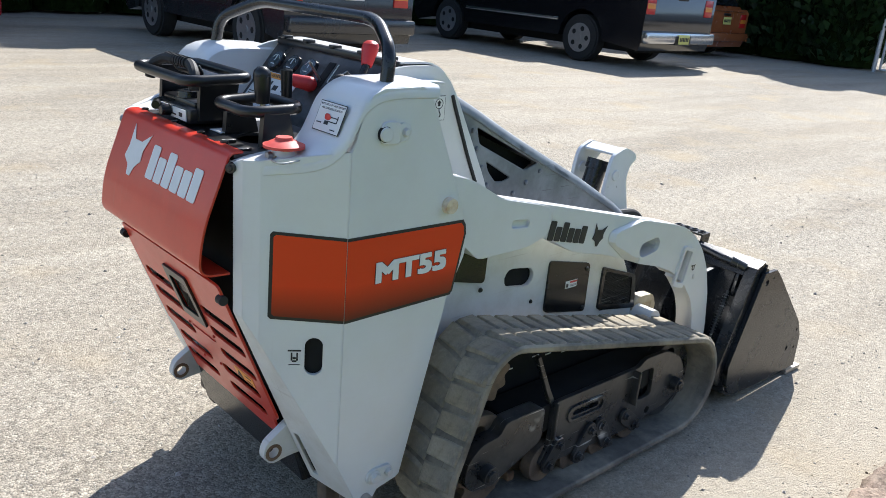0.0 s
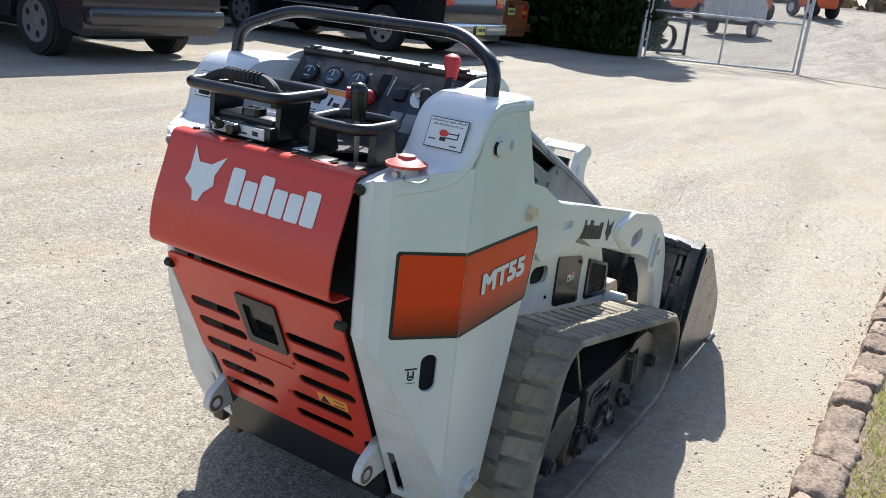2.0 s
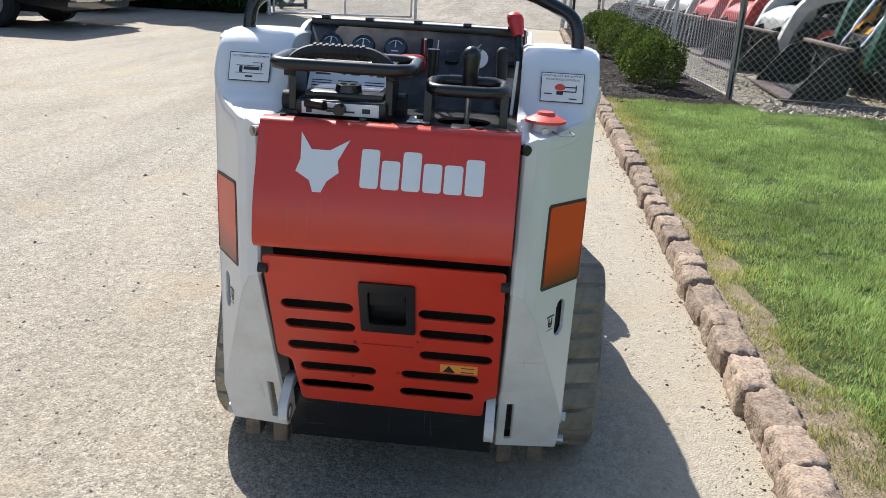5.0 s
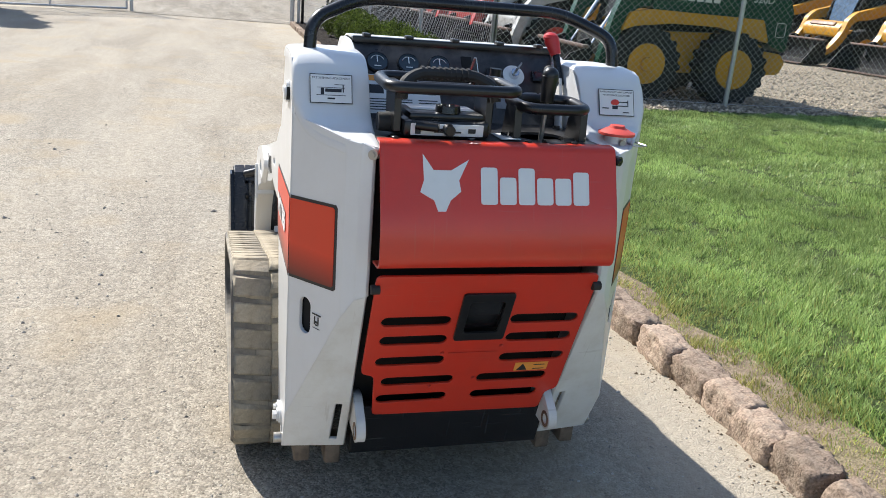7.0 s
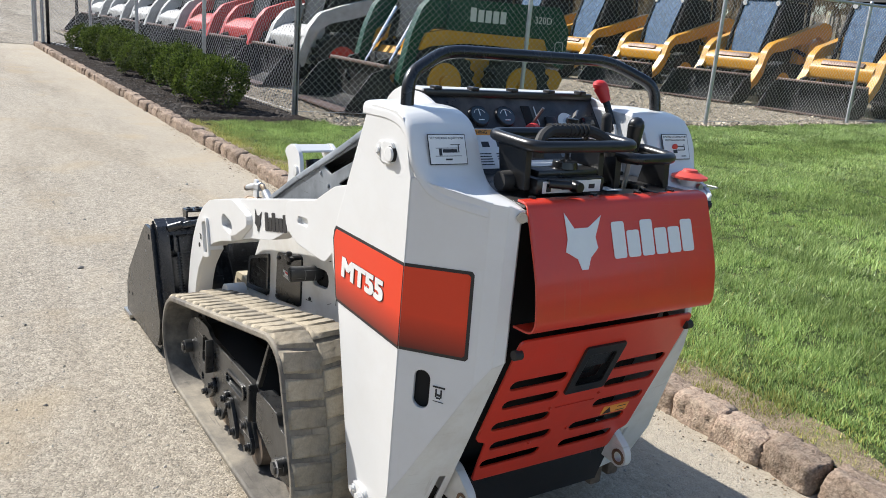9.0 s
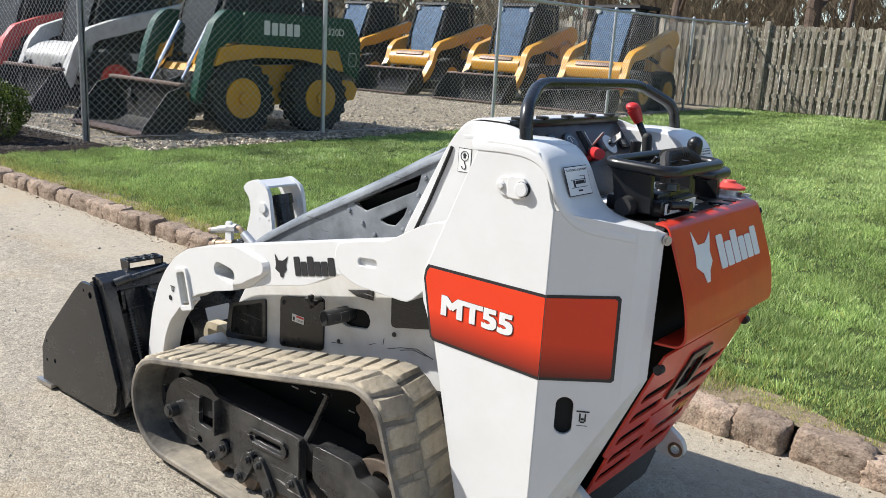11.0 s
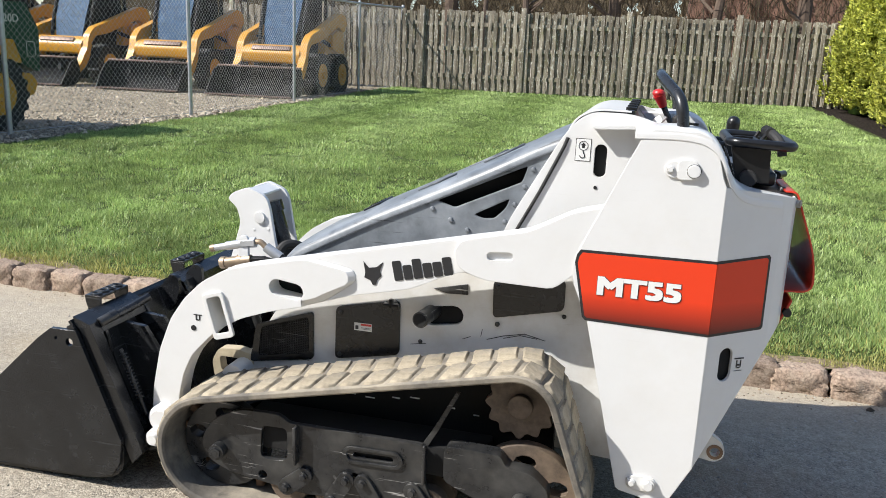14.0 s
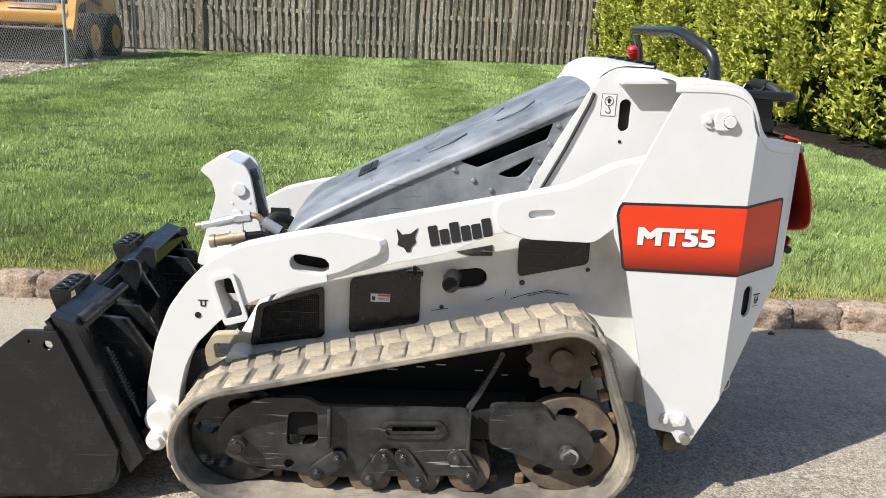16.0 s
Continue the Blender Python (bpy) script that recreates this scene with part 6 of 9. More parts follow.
LQ = (QB - QA).length
for s in (1, -1):
    bm = B()
    plate(bm, [qp(0, 0.0, s * 0.421), qp(LQ, 0.0, s * 0.421), qp(LQ - 0.02, 0.042, s * 0.421), qp(0.032, 0.037, s * 0.421)], thick=(0, -s * 0.036, 0))
    part("attach_side_bar", bm, BLACK, loader, "black quick-attach frame")
for ya, yb in ((0.19, 0.384), (-0.384, 0.0)):
    # a folded top channel at each end, open between
    bm = B()
    plate(bm, [qp(0.0, 0.0, ya), qp(0.032, 0.037, ya), qp(0.062, 0.038, ya), qp(0.062, 0.032, ya), qp(0.036, 0.030, ya), qp(0.008, 0.0, ya)], thick=(0, yb - ya, 0))
    ch = part("top_channel", bm, BLACK, loader, "black folded channel of the quick-attach frame")
    bm = B()
    ye = ya if yb > 0.3 else yb - 0.012
    plate(bm, [qp(0.002, 0.0, ye), qp(0.034, 0.038, ye), qp(0.13, 0.052, ye), qp(0.16, 0.012, ye), qp(0.05, 0.006, ye)], thick=(0, 0.012, 0))
    part("channel_end", bm, BLACK, ch)
bm = B()
plate(bm, [qp(LQ - 0.06, 0.002, -0.349), qp(LQ - 0.06, 0.03, -0.349), qp(LQ, 0.03, -0.349), qp(LQ, 0.002, -0.349)], thick=(0, 0.698, 0))
plate(bm, [qp(0.02, 0.004, -0.349), qp(0.02, 0.012, -0.349), qp(LQ - 0.05, 0.012, -0.349), qp(LQ - 0.05, 0.004, -0.349)], thick=(0, 0.698, 0))
part("attach_plate", bm, BLACK, loader)
for s in (1, -1):
    bm = B()
    for y in (0.285, 0.20):
        pts = [qp(0.05, 0.012, s * y), qp(0.09, 0.09, s * y), qp(0.22, 0.115, s * y), qp(0.36, 0.075, s * y), qp(LQ - 0.04, 0.012, s * y)]
        plate(bm, pts, thick=(0, s * 0.014, 0))
    part("attach_web", bm, BLACK, loader)
    bm = B()
    tube(bm, fillet([(1.604, s * 0.376, 0.428), (1.582, s * 0.352, 0.440), (1.566, s * 0.310, 0.450), (1.549, s * 0.250, 0.466)], 0.03, 4), 0.011, 10)
    lv = part("lock_lever", bm, BLACK, loader, "flat black locking lever")
    bm = B()
    link = [(p.x, p.z) for p in fillet([(a, 0, b) for a, b in ((1.640, 0.420), (1.618, 0.432), (1.592, 0.405), (1.578, 0.345), (1.592, 0.330), (1.610, 0.338), (1.622, 0.385))], 0.012, 3, True)]
    plate(bm, xz(link, s * 0.362), thick=(0, s * 0.010, 0))
    part("lever_link", bm, BLACK, lv)
    bm = B()
    for k in range(14):
        a = qp(0.135 + 0.0090 * k, 0.052, s * 0.366)
        c = [a + Vector((0, 0.0085 * math.cos(t), 0)) + qn * 0.0085 * math.sin(t) for t in [i * math.pi / 4 for i in range(8)]]
        tube(bm, c, 0.0018, 5, True)
    cyl(bm, qp(0.12, 0.052, s * 0.366), qp(0.30, 0.052, s * 0.366), 0.0045, seg=8)
    part("lock_spring", bm, BLACK_DUSTY, lv)
    bm = B()
    cyl(bm, (1.600, s * 0.384, 0.430), (1.578, s * 0.345, 0.446), 0.013, seg=12)
    cyl(bm, (1.578, s * 0.345, 0.446), (1.566, s * 0.325, 0.455), 0.006, seg=8)
    part("lever_bolt", bm, BLACK_DUSTY, lv)
    bm = B()
    hexbolt(bm, (1.595, s * 0.372, 0.349), (0, s, 0), 0.010, 0.010)
    part("lever_bolt", bm, BLACK_DUSTY, lv)
    bm = B()
    lug = [(p.x, p.z) for p in fillet([(a, 0, b) for a, b in ((1.66, 0.40), (1.60, 0.478), (1.575, 0.470), (1.572, 0.425), (1.60, 0.36))], 0.018, 4, True)]
    plate(bm, xz(lug, s * 0.055), thick=(0, s * 0.014, 0))
    part("tilt_lug", bm, BLACK, loader)

# bucket with two step pads
bucket = thing("loader_bucket", "worn black steel bucket on the front of the loader", "bucket")
side = [(1.632, 0.421), (1.704, 0.420), (1.745, 0.388), (1.95, 0.195), (1.985, 0.135), (1.990, 0.022), (1.59, 0.030), (1.55, 0.045), (1.527, 0.08), (1.518, 0.14)]
for s in (1, -1):
    bm = B()
    hs = [ring2(1.652, 0.389, 0.0105, 12), ring2(1.690, 0.396, 0.0045, 8), ring2(1.90, 0.11, 0.008, 10), ring2(1.955, 0.10, 0.005, 8), ring2(1.95, 0.165, 0.005, 8)]
    plate(bm, xz(side, s * 0.435), [xz(h, s * 0.435) for h in hs], thick=(0, -s * 0.012, 0))
    part("side_plate", bm, BLACK, bucket, angle=25)
bm = B()
shell = fillet([(1.660, 0, 0.438), (1.642, 0, 0.415), (1.528, 0, 0.140), (1.530, 0, 0.045), (1.62, 0, 0.026), (2.0, 0, 0.012)], 0.05, 5)
rows = [[bm.verts.new((p.x, y, p.z)) for y in (-0.424, 0.424)] for p in shell]
for a, b in zip(rows, rows[1:]):
    bm.faces.new((a[0], a[1], b[1], b[0]))
thicken(bm, 0.008)
part("shell", bm, BLACK, bucket)
bm = B()
plate(bm, [Vector((1.93, -0.44, 0.006)), Vector((2.03, -0.44, 0.004)), Vector((2.03, 0.44, 0.004)), Vector((1.93, 0.44, 0.006))], thick=(0, 0, 0.012))
part("cutting_edge", bm, STEEL, bucket, "worn bare steel cutting edge")
bm = B()
plate(bm, [qp(0.018, -0.020, -0.43), qp(0.018, -0.002, -0.43), qp(0.05, -0.002, -0.43), qp(0.05, -0.026, -0.43)], thick=(0, 0.86, 0))
part("top_bar", bm, BLACK, bucket)
for ya, yb in ((0.196, 0.314), (-0.200, -0.080)):
    # pad beside the top channel: pierced tread on folded ends
    x0, x1, z = 1.648, 1.694, 0.473
    cs = [ya + (yb - ya) * (0.14 + 0.24 * i) for i in range(4)]
    xm = (x0 + x1) / 2
    holes = [[Vector((xm + 0.0125 * math.cos(a), c + 0.0075 * math.sin(a), z)) for a in [k * math.pi / 7 for k in range(14)]] for c in cs]
    bm = B()
    plate(bm, [Vector((x0, ya, z)), Vector((x1, ya, z)), Vector((x1, yb, z)), Vector((x0, yb, z))], holes, thick=(0, 0, -0.006))
    st = part("step_pad", bm, BLACK, bucket, "black step pad with raised holes", angle=25)
    for y in (ya, yb - 0.006):
        bm = B()
        plate(bm, [Vector((x0, y, z - 0.006)), Vector((x1, y, z - 0.006)), Vector((x1 - 0.002, y, z - 0.018)), Vector((1.682, y, 0.424)), Vector((1.650, y, 0.424))], thick=(0, 0.006, 0))
        part("step_cheek", bm, BLACK, st)
    for c in cs:
        bm = B()
        tube(bm, [Vector((xm + 0.0140 * math.cos(a), c + 0.0090 * math.sin(a), z + 0.0015)) for a in [k * math.pi / 7 for k in range(14)]], 0.0030, 6, True)
        part("raised_rim", bm, BLACK, st)
bm = B()
m = basis(qp(0.195, 0.0135, 0.052), (0, -1, 0), -qd)
bars(bm, m, [(0, 0, 0.09, 0.05)], 0.001)
part("data_label", bm, LABEL, bucket)

# ---- ground, lawn, kerb ----
ASPHALT = ground_mat("worn chip paving", (0.15, 0.134, 0.110), (0.50, 0.447, 0.362), (0.436, 0.378, 0.290), 0.0054, 0.76, relief=0.7, stain=(0.40, 0.31, 0.19), worn=(0.68, 0.655, 0.625), sand=(0.425, 0.372, 0.288))
APRON = ground_mat("rutted gravel", (0.10, 0.09, 0.076), (0.46, 0.41, 0.335), (0.42, 0.365, 0.28), 0.03, 0.55, relief=0.9, worn=(0.5, 0.47, 0.43))
GRAVEL = ground_mat("loose tan-grey gravel", (0.09, 0.080, 0.064), (0.50, 0.425, 0.31), (0.36, 0.295, 0.20), 0.020, 0.45, relief=1.0, worn=(0.62, 0.58, 0.52))
MULCH = ground_mat("dark bark mulch", (0.007, 0.006, 0.0055), (0.062, 0.049, 0.040), (0.02, 0.017, 0.0145), 0.018, 0.5, relief=1.0)
MULCH.node_tree.nodes["Principled BSDF"].inputs["Specular IOR Level"].default_value = 0.05
TURF = ground_mat("turf soil", (0.016, 0.026, 0.006), (0.085, 0.125, 0.026), (0.075, 0.098, 0.026), 0.012, 0.4, relief=0.9, stain=(0.085, 0.095, 0.03))
GRASS = leaf_mat("grass blades", (0.090, 0.170, 0.032), (0.58, 0.71, 0.27), 0.36)
DRY = leaf_mat("dry yellow-green weeds", (0.22, 0.23, 0.05), (0.66, 0.60, 0.22))
SOIL = ground_mat("bare brown soil", (0.12, 0.085, 0.055), (0.34, 0.26, 0.18), (0.31, 0.24, 0.16), 0.006, 0.7, relief=0.9, stain=(0.22, 0.21, 0.07))
STONE = mat("tumbled kerb concrete", (0.275, 0.205, 0.155), 0.95, var=0.55, scale=95, dirt=(0.36, 0.295, 0.225), dirt_amount=0.6, dirt_scale=24, bump=1.0, bump_scale=130, random_tone=0.22, spec=0.2)
WOOD = board_mat()


def rise(y):
    """The lawn and the yard behind it climb gently away from the drive."""
    d = max(0.0, -1.05 - y)
    return 0.070 + 0.001 * d + 0.0007 * min(d, 17) ** 2


def kerb_y(x):
    return -0.900 - 0.018 * x


def sheet(name, x0, x1, y0, y1, material, label, category, nx=12, ny=24, lift=0.0, edge=None, kind="structure"):
    bm = B()
    rows = []
    for i in range(nx + 1):
        row = []
        for j in range(ny + 1):
            a, b = i / nx, j / ny
            x = x0 + (x1 - x0) * a
            yt = edge(x) if edge else y1
            y = y0 + (yt - y0) * b
            row.append(bm.verts.new((x, y, rise(y) + lift)))
        rows.append(row)
    for a, b in zip(rows, rows[1:]):
        for j in range(ny):
            bm.faces.new((a[j], b[j], b[j + 1], a[j + 1]))
    return tagged(part(name, bm, material), label, category, kind=kind)


bm = B()
bmesh.ops.create_grid(bm, x_segments=2, y_segments=2, size=400)
tagged(part("ground", bm, ASPHALT), "dusty grey-beige chip-sealed drive and yard", "ground", kind="structure")
sheet("lawn", -3.05, 6.45, -18.3, 0, TURF, "mown green lawn rising gently to the fence", "lawn", edge=lambda x: kerb_y(x) - 0.085)
bm = B()
rows = []
for i in range(197):
    x = -3.05 + i * 0.05
    w = 0.15 + 0.06 * math.sin(x * 1.7 + 0.6) + 0.04 * math.sin(x * 4.3) + 0.03 * math.sin(x * 11)
    rows.append([bm.verts.new((x, kerb_y(x) - 0.085 - w * j / 3, rise(kerb_y(x) - 0.085 - w * j / 3) + (0.004 if j < 3 else -0.002))) for j in range(4)])
for a, b in zip(rows, rows[1:]):
    for j in range(3):
        bm.faces.new((a[j], b[j], b[j + 1], a[j + 1]))
tagged(part("verge", bm, SOIL), "thin bare soil strip between kerb and lawn", "soil", kind="structure")
sheet("gravel_yard", 6.43, 45, -40, -2.45, GRAVEL, "loose grey gravel storage yard", "gravel", lift=-0.01)
sheet("mulch_bed", 6.46, 18.6, -2.45, 0, MULCH, "dark bark mulch bed beside the drive", "mulch bed", edge=lambda x: kerb_y(x) - 0.10, lift=0.004)
sheet("hedge_bed", -9.0, -3.04, -18.3, -1.2, MULCH, "dark mulch strip under the hedge", "mulch bed", lift=0.004)


def yard_z(x):
    """The far yard climbs away from the drive."""
    d = max(0.0, x - 21)
    return 0.008 + (0.0027 * d * d if d < 24 else 1.555 + 0.03 * (d - 24))


bm = B()
rows = []
for i in range(31):
    d = (i / 30) ** 1.5
    row = []
    for j in range(25):
        y = -30 + 75 * j / 24
        x0 = 18.5 + 0.12 * max(0, y + 1.9) + 0.15 * math.sin(y * 1.7)
        x = x0 + (120 - x0) * d
        row.append(bm.verts.new((x, y, yard_z(x) + (0 if i == 0 else 0.02 * noise.noise(Vector((x * 0.4, y * 0.4, 0)))))))
    rows.append(row)
for a, b in zip(rows, rows[1:]):
    for j in range(24):
        bm.faces.new((a[j], b[j], b[j + 1], a[j + 1]))
tagged(part("gravel_apron", bm, APRON), "rutted brown-grey gravel yard beyond the gate", "gravel", kind="structure")


def tri_mesh(name, verts, faces, material):
    me = bpy.data.meshes.new(name)
    me.from_pydata(verts.reshape(-1, 3).tolist() if hasattr(verts, "reshape") else verts, [], faces)
    me.materials.append(material)
    return new(name, me)


def lumps(x, y, cell, seed):
    """Smooth random values from 0 to 1 over the plan, with lumps of one size."""
    g = np.random.default_rng(seed).random((257, 257))
    u, v = x / cell + 1000.3, y / cell + 1000.7
    i, j = np.floor(u).astype(int), np.floor(v).astype(int)
    a, b = u - i, v - j
    a, b = a * a * (3 - 2 * a), b * b * (3 - 2 * b)
    i, j, k, m = i % 257, j % 257, (i + 1) % 257, (j + 1) % 257
    return (g[i, j] * (1 - a) + g[k, j] * a) * (1 - b) + (g[i, m] * (1 - a) + g[k, m] * a) * b


def lawn_edge(y):
    """Where the turf ends towards the gravel and the mulch."""
    return np.where(y > -2.5, 6.62, 6.30 + 0.012 * np.maximum(0, -7 - y)) + 0.16 * (lumps(y, y * 0, 0.5, 71) - 0.5) + 0.12 * (lumps(y, y * 0, 0.13, 72) - 0.5)


def blades(name, x0, x1, y0, y1, density, height, width, label, material, band=None, seed=5, laid=0.2):
    """Grass: one thin triangle a blade, thick in tufts, laid over by the mower in lanes."""
    rng = np.random.default_rng(seed)
    n = int((x1 - x0) * (y1 - y0) * density)
    x = rng.uniform(x0, x1, n)
    y = rng.uniform(y0, y1, n)
    near = kerb_y(x) - 0.098 - y
    tuft = 0.5 * lumps(x, y, 0.055, 31) + 0.5 * lumps(x, y, 0.13, 32)
    keep = (near > 0) & (x < lawn_edge(y)) & (x > -2.98 + 0.2 * (lumps(y, x * 0, 0.4, 73) - 0.5))
    if band:
        keep &= rng.random(n) < np.exp(-near / band) * (0.3 + 1.4 * tuft)
    else:
        thin = np.clip(0.02 + near / 0.32 + 0.9 * (lumps(x, y, 0.28, 33) - 0.5), 0.03, 1)
        keep &= rng.random(n) < thin * np.clip(-0.35 + 2.4 * tuft, 0.06, 1)
    x, y, near, tuft = x[keep], y[keep], near[keep], tuft[keep]
    n = len(x)
    d = np.maximum(0, -1.05 - y)
    z = 0.070 + 0.001 * d + 0.0007 * np.minimum(d, 17) ** 2
    h = height * rng.uniform(0.5, 1.2, n) * (0.15 + 1.45 * tuft + 0.3 * (lumps(x, y, 0.6, 34) - 0.5))
    if not band:
        h *= np.clip(0.45 + near / 0.6, 0.45, 1)
    a = rng.uniform(0, 2 * np.pi, n)
    lane = np.tanh(1.6 * np.sin((x + 0.035 * y) * 3.1 + 0.9 + 0.9 * (lumps(x, y, 0.5, 41) - 0.5)))
    b = rng.uniform(0, 2 * np.pi, n)
    lean = h * rng.uniform(0.15, 0.95, n)
    w = width * rng.uniform(0.6, 1.3, n)
    v = np.empty((n, 3, 3))
    v[:, 0] = np.stack([x - w * np.cos(a), y - w * np.sin(a), z - 0.004], 1)
    v[:, 1] = np.stack([x + w * np.cos(a), y + w * np.sin(a), z - 0.004], 1)
    v[:, 2] = np.stack([x + lean * np.cos(b), y + lean * np.sin(b) + laid * h * lane, z + h], 1)
    f = np.arange(n * 3).reshape(-1, 3).tolist()
    return tagged(tri_mesh(name, v, f, material), label, "grass", kind="stuff")


blades("grass", -3.1, 6.75, -3.0, -0.9, 23500, 0.034, 0.0024, "short mown grass beside the kerb", GRASS, laid=0.12)
blades("grass", -3.1, 6.75, -6.0, -3.0, 12000, 0.034, 0.0034, "short mown grass of the open lawn", GRASS, seed=15, laid=0.26)
blades("grass", -3.1, 6.75, -10.0, -6.0, 7500, 0.034, 0.0045, "short mown grass further up the lawn", GRASS, seed=25, laid=0.34)
blades("grass", -3.1, 6.75, -17.6, -10.0, 3200, 0.035, 0.0074, "short mown grass towards the fence", GRASS, seed=35, laid=0.40)
blades("dry_grass", -3.05, 6.75, -2.2, -0.9, 15000, 0.028, 0.0024, "yellowed dry grass along the kerb", DRY, 0.26, 6)
blades("dry_grass", -3.05, 6.75, -9.0, -1.3, 420, 0.032, 0.0036, "scattered yellowed blades in the lawn", DRY, None, 7)
kerb = thing("kerb", "row of reddish-brown tumbled concrete kerb stones along the lawn", "kerb", kind="structure")
stone_meshes = []
rng = random.Random(3)
for k in range(8):
    bm = B()
    bmesh.ops.create_cube(bm, size=1.0)
    bmesh.ops.subdivide_edges(bm, edges=bm.edges[:], cuts=10, use_grid_fill=True)
    for v in bm.verts:
        p = v.co * 2
        # squared block with softened, broken edges
        q = Vector([c_ * (1 - 0.14 * (max(abs(p.x), abs(p.y), abs(p.z)) * 0 + (abs(p[(i + 1) % 3]) ** 4 * 0.55 + abs(p[(i + 2) % 3]) ** 4 * 0.55))) for i, c_ in enumerate(p)])
        v.co = Vector((q.x * 0.116, q.y * 0.056, 0.022 + q.z * 0.070))
        v.co += noise.noise_vector(v.co * 16 + Vector((k * 7.1, 3, 0))) * 0.009 + noise.noise_vector(v.co * 38 + Vector((k * 3.7, 9, 1))) * 0.008 + noise.noise_vector(v.co * 95 + Vector((k, 2, 5))) * 0.008
    me = bpy.data.meshes.new("kerb_stone")
    bm.to_mesh(me)
    bm.free()
    for p in me.polygons:
        p.use_smooth = True
    me.set_sharp_from_angle(angle=radians(75))
    me.materials.append(STONE)
    stone_meshes.append(me)
x = -4.0
while x < 18.2:
    w = rng.uniform(0.74, 1.06)
    ob = new("kerb_stone", rng.choice(stone_meshes))
    ob.parent = kerb
    ob.matrix_basis = pose(x, kerb_y(x) - 0.045 + rng.uniform(-0.010, 0.010), rng.uniform(-0.008, 0.004), rng.uniform(-3, 3), rng.uniform(-3, 3), -1 + rng.uniform(-4, 4) + (180 if rng.random() > 0.5 else 0)) @ Matrix.Diagonal((w, 1, 1, 1))
    x += 0.219 * w


def scatter_stones(name, n, area, size, material, label, seed, ground=lambda x, y: 0.0, flat=0.6):
    """Loose chips lying on a surface."""
    r = np.random.default_rng(seed)
    base = np.array([(1, 0, 0), (0, 1, 0), (-1, 0, 0), (0, -1, 0), (0, 0, 1), (0.2, 0.1, -0.8)])
    f0 = [(0, 1, 4), (1, 2, 4), (2, 3, 4), (3, 0, 4), (1, 0, 5), (2, 1, 5), (3, 2, 5), (0, 3, 5)]
    vs, fs = [], []
    for i in range(n):
        x, y = area(r)
        s = size * r.lognormal(0, 0.45)
        v = base * (1 + r.uniform(-0.35, 0.35, (6, 3))) * s * np.array([1, r.uniform(0.6, 1), flat])
        a = r.uniform(0, 6.28)
        c, sn = math.cos(a), math.sin(a)
        v = np.stack([v[:, 0] * c - v[:, 1] * sn + x, v[:, 0] * sn + v[:, 1] * c + y, v[:, 2] + ground(x, y) + s * flat * 0.25], 1)
        vs.append(v)
        fs += [tuple(6 * i + k for k in t) for t in f0]
    ob = tri_mesh(name, np.concatenate(vs), fs, material)
    return tagged(ob, label, "stones", kind="stuff")


CHIP = mat("pale stone chips", (0.34, 0.31, 0.27), 0.85, var=0.25, scale=40, island=0.45)
GREY_STONE = mat("grey gravel stones", (0.37, 0.315, 0.235), 0.85, var=0.25, scale=20, island=0.62)
BARK = mat("bark chips", (0.03, 0.023, 0.018), 0.95, var=0.3, scale=30, island=0.6)
scatter_stones("drive_chips", 13500, lambda r: (r.uniform(-1.5, 5.0), r.uniform(-0.9, 4.0)), 0.0028, CHIP, "loose pale chips on the drive", 11)
CRUMB = mat("soil crumbs", (0.20, 0.15, 0.10), 0.95, var=0.3, scale=40, island=0.7)
scatter_stones("kerb_grit", 1700, lambda r: ((lambda x: (x, kerb_y(x) + abs(r.normal(0, 0.055))))(r.uniform(-1.5, 7.0))), 0.0029, CRUMB, "bits of bark and soil along the kerb", 12)
scatter_stones("gravel_spill", 2600, lambda r: (6.42 + 0.5 * r.random() - 0.16 * r.random() ** 2, -2.5 - 11.5 * r.random()), 0.017, GREY_STONE, "grey gravel spilled along the edge of the lawn", 15, lambda x, y: rise(y))
scatter_stones("yard_gravel", 13000, lambda r: (6.6 + 6 * r.random() ** 1.3, -2.6 - 10.5 * r.random()), 0.0145, GREY_STONE, "grey gravel stones in the yard", 13, lambda x, y: rise(y) - 0.01)
scatter_stones("bark_chips", 7000, lambda r: ((lambda x: (x, kerb_y(x) - 0.12 - 1.25 * r.random()))(7 + 9 * r.random() ** 1.6)), 0.016, BARK, "coarse dark bark chips", 14, lambda x, y: rise(y), 0.35)

# ---- planting ----
BOX_LEAF = leaf_mat("box leaves", (0.018, 0.038, 0.007), (0.15, 0.20, 0.035))
CEDAR = leaf_mat("yellow-green cedar sprays", (0.165, 0.212, 0.032), (0.69, 0.68, 0.125))
# darkened green: the hedge's backlit shade is put into the leaf colour
BACKLIT_CEDAR = leaf_mat("cedar sprays darkened for backlight", (0.012, 0.03, 0.010), (0.03, 0.065, 0.018))
# shade between the sprays, put into a near-black shell colour
INNER_SHADE = mat("painted inner crown shade", (0.012, 0.020, 0.005), 1.0, var=0.6, scale=12, bump=0.8, bump_scale=14, spec=0.0)
TRUNK = mat("bark", (0.10, 0.07, 0.05), 0.95, var=0.3, scale=20, bump=0.6)


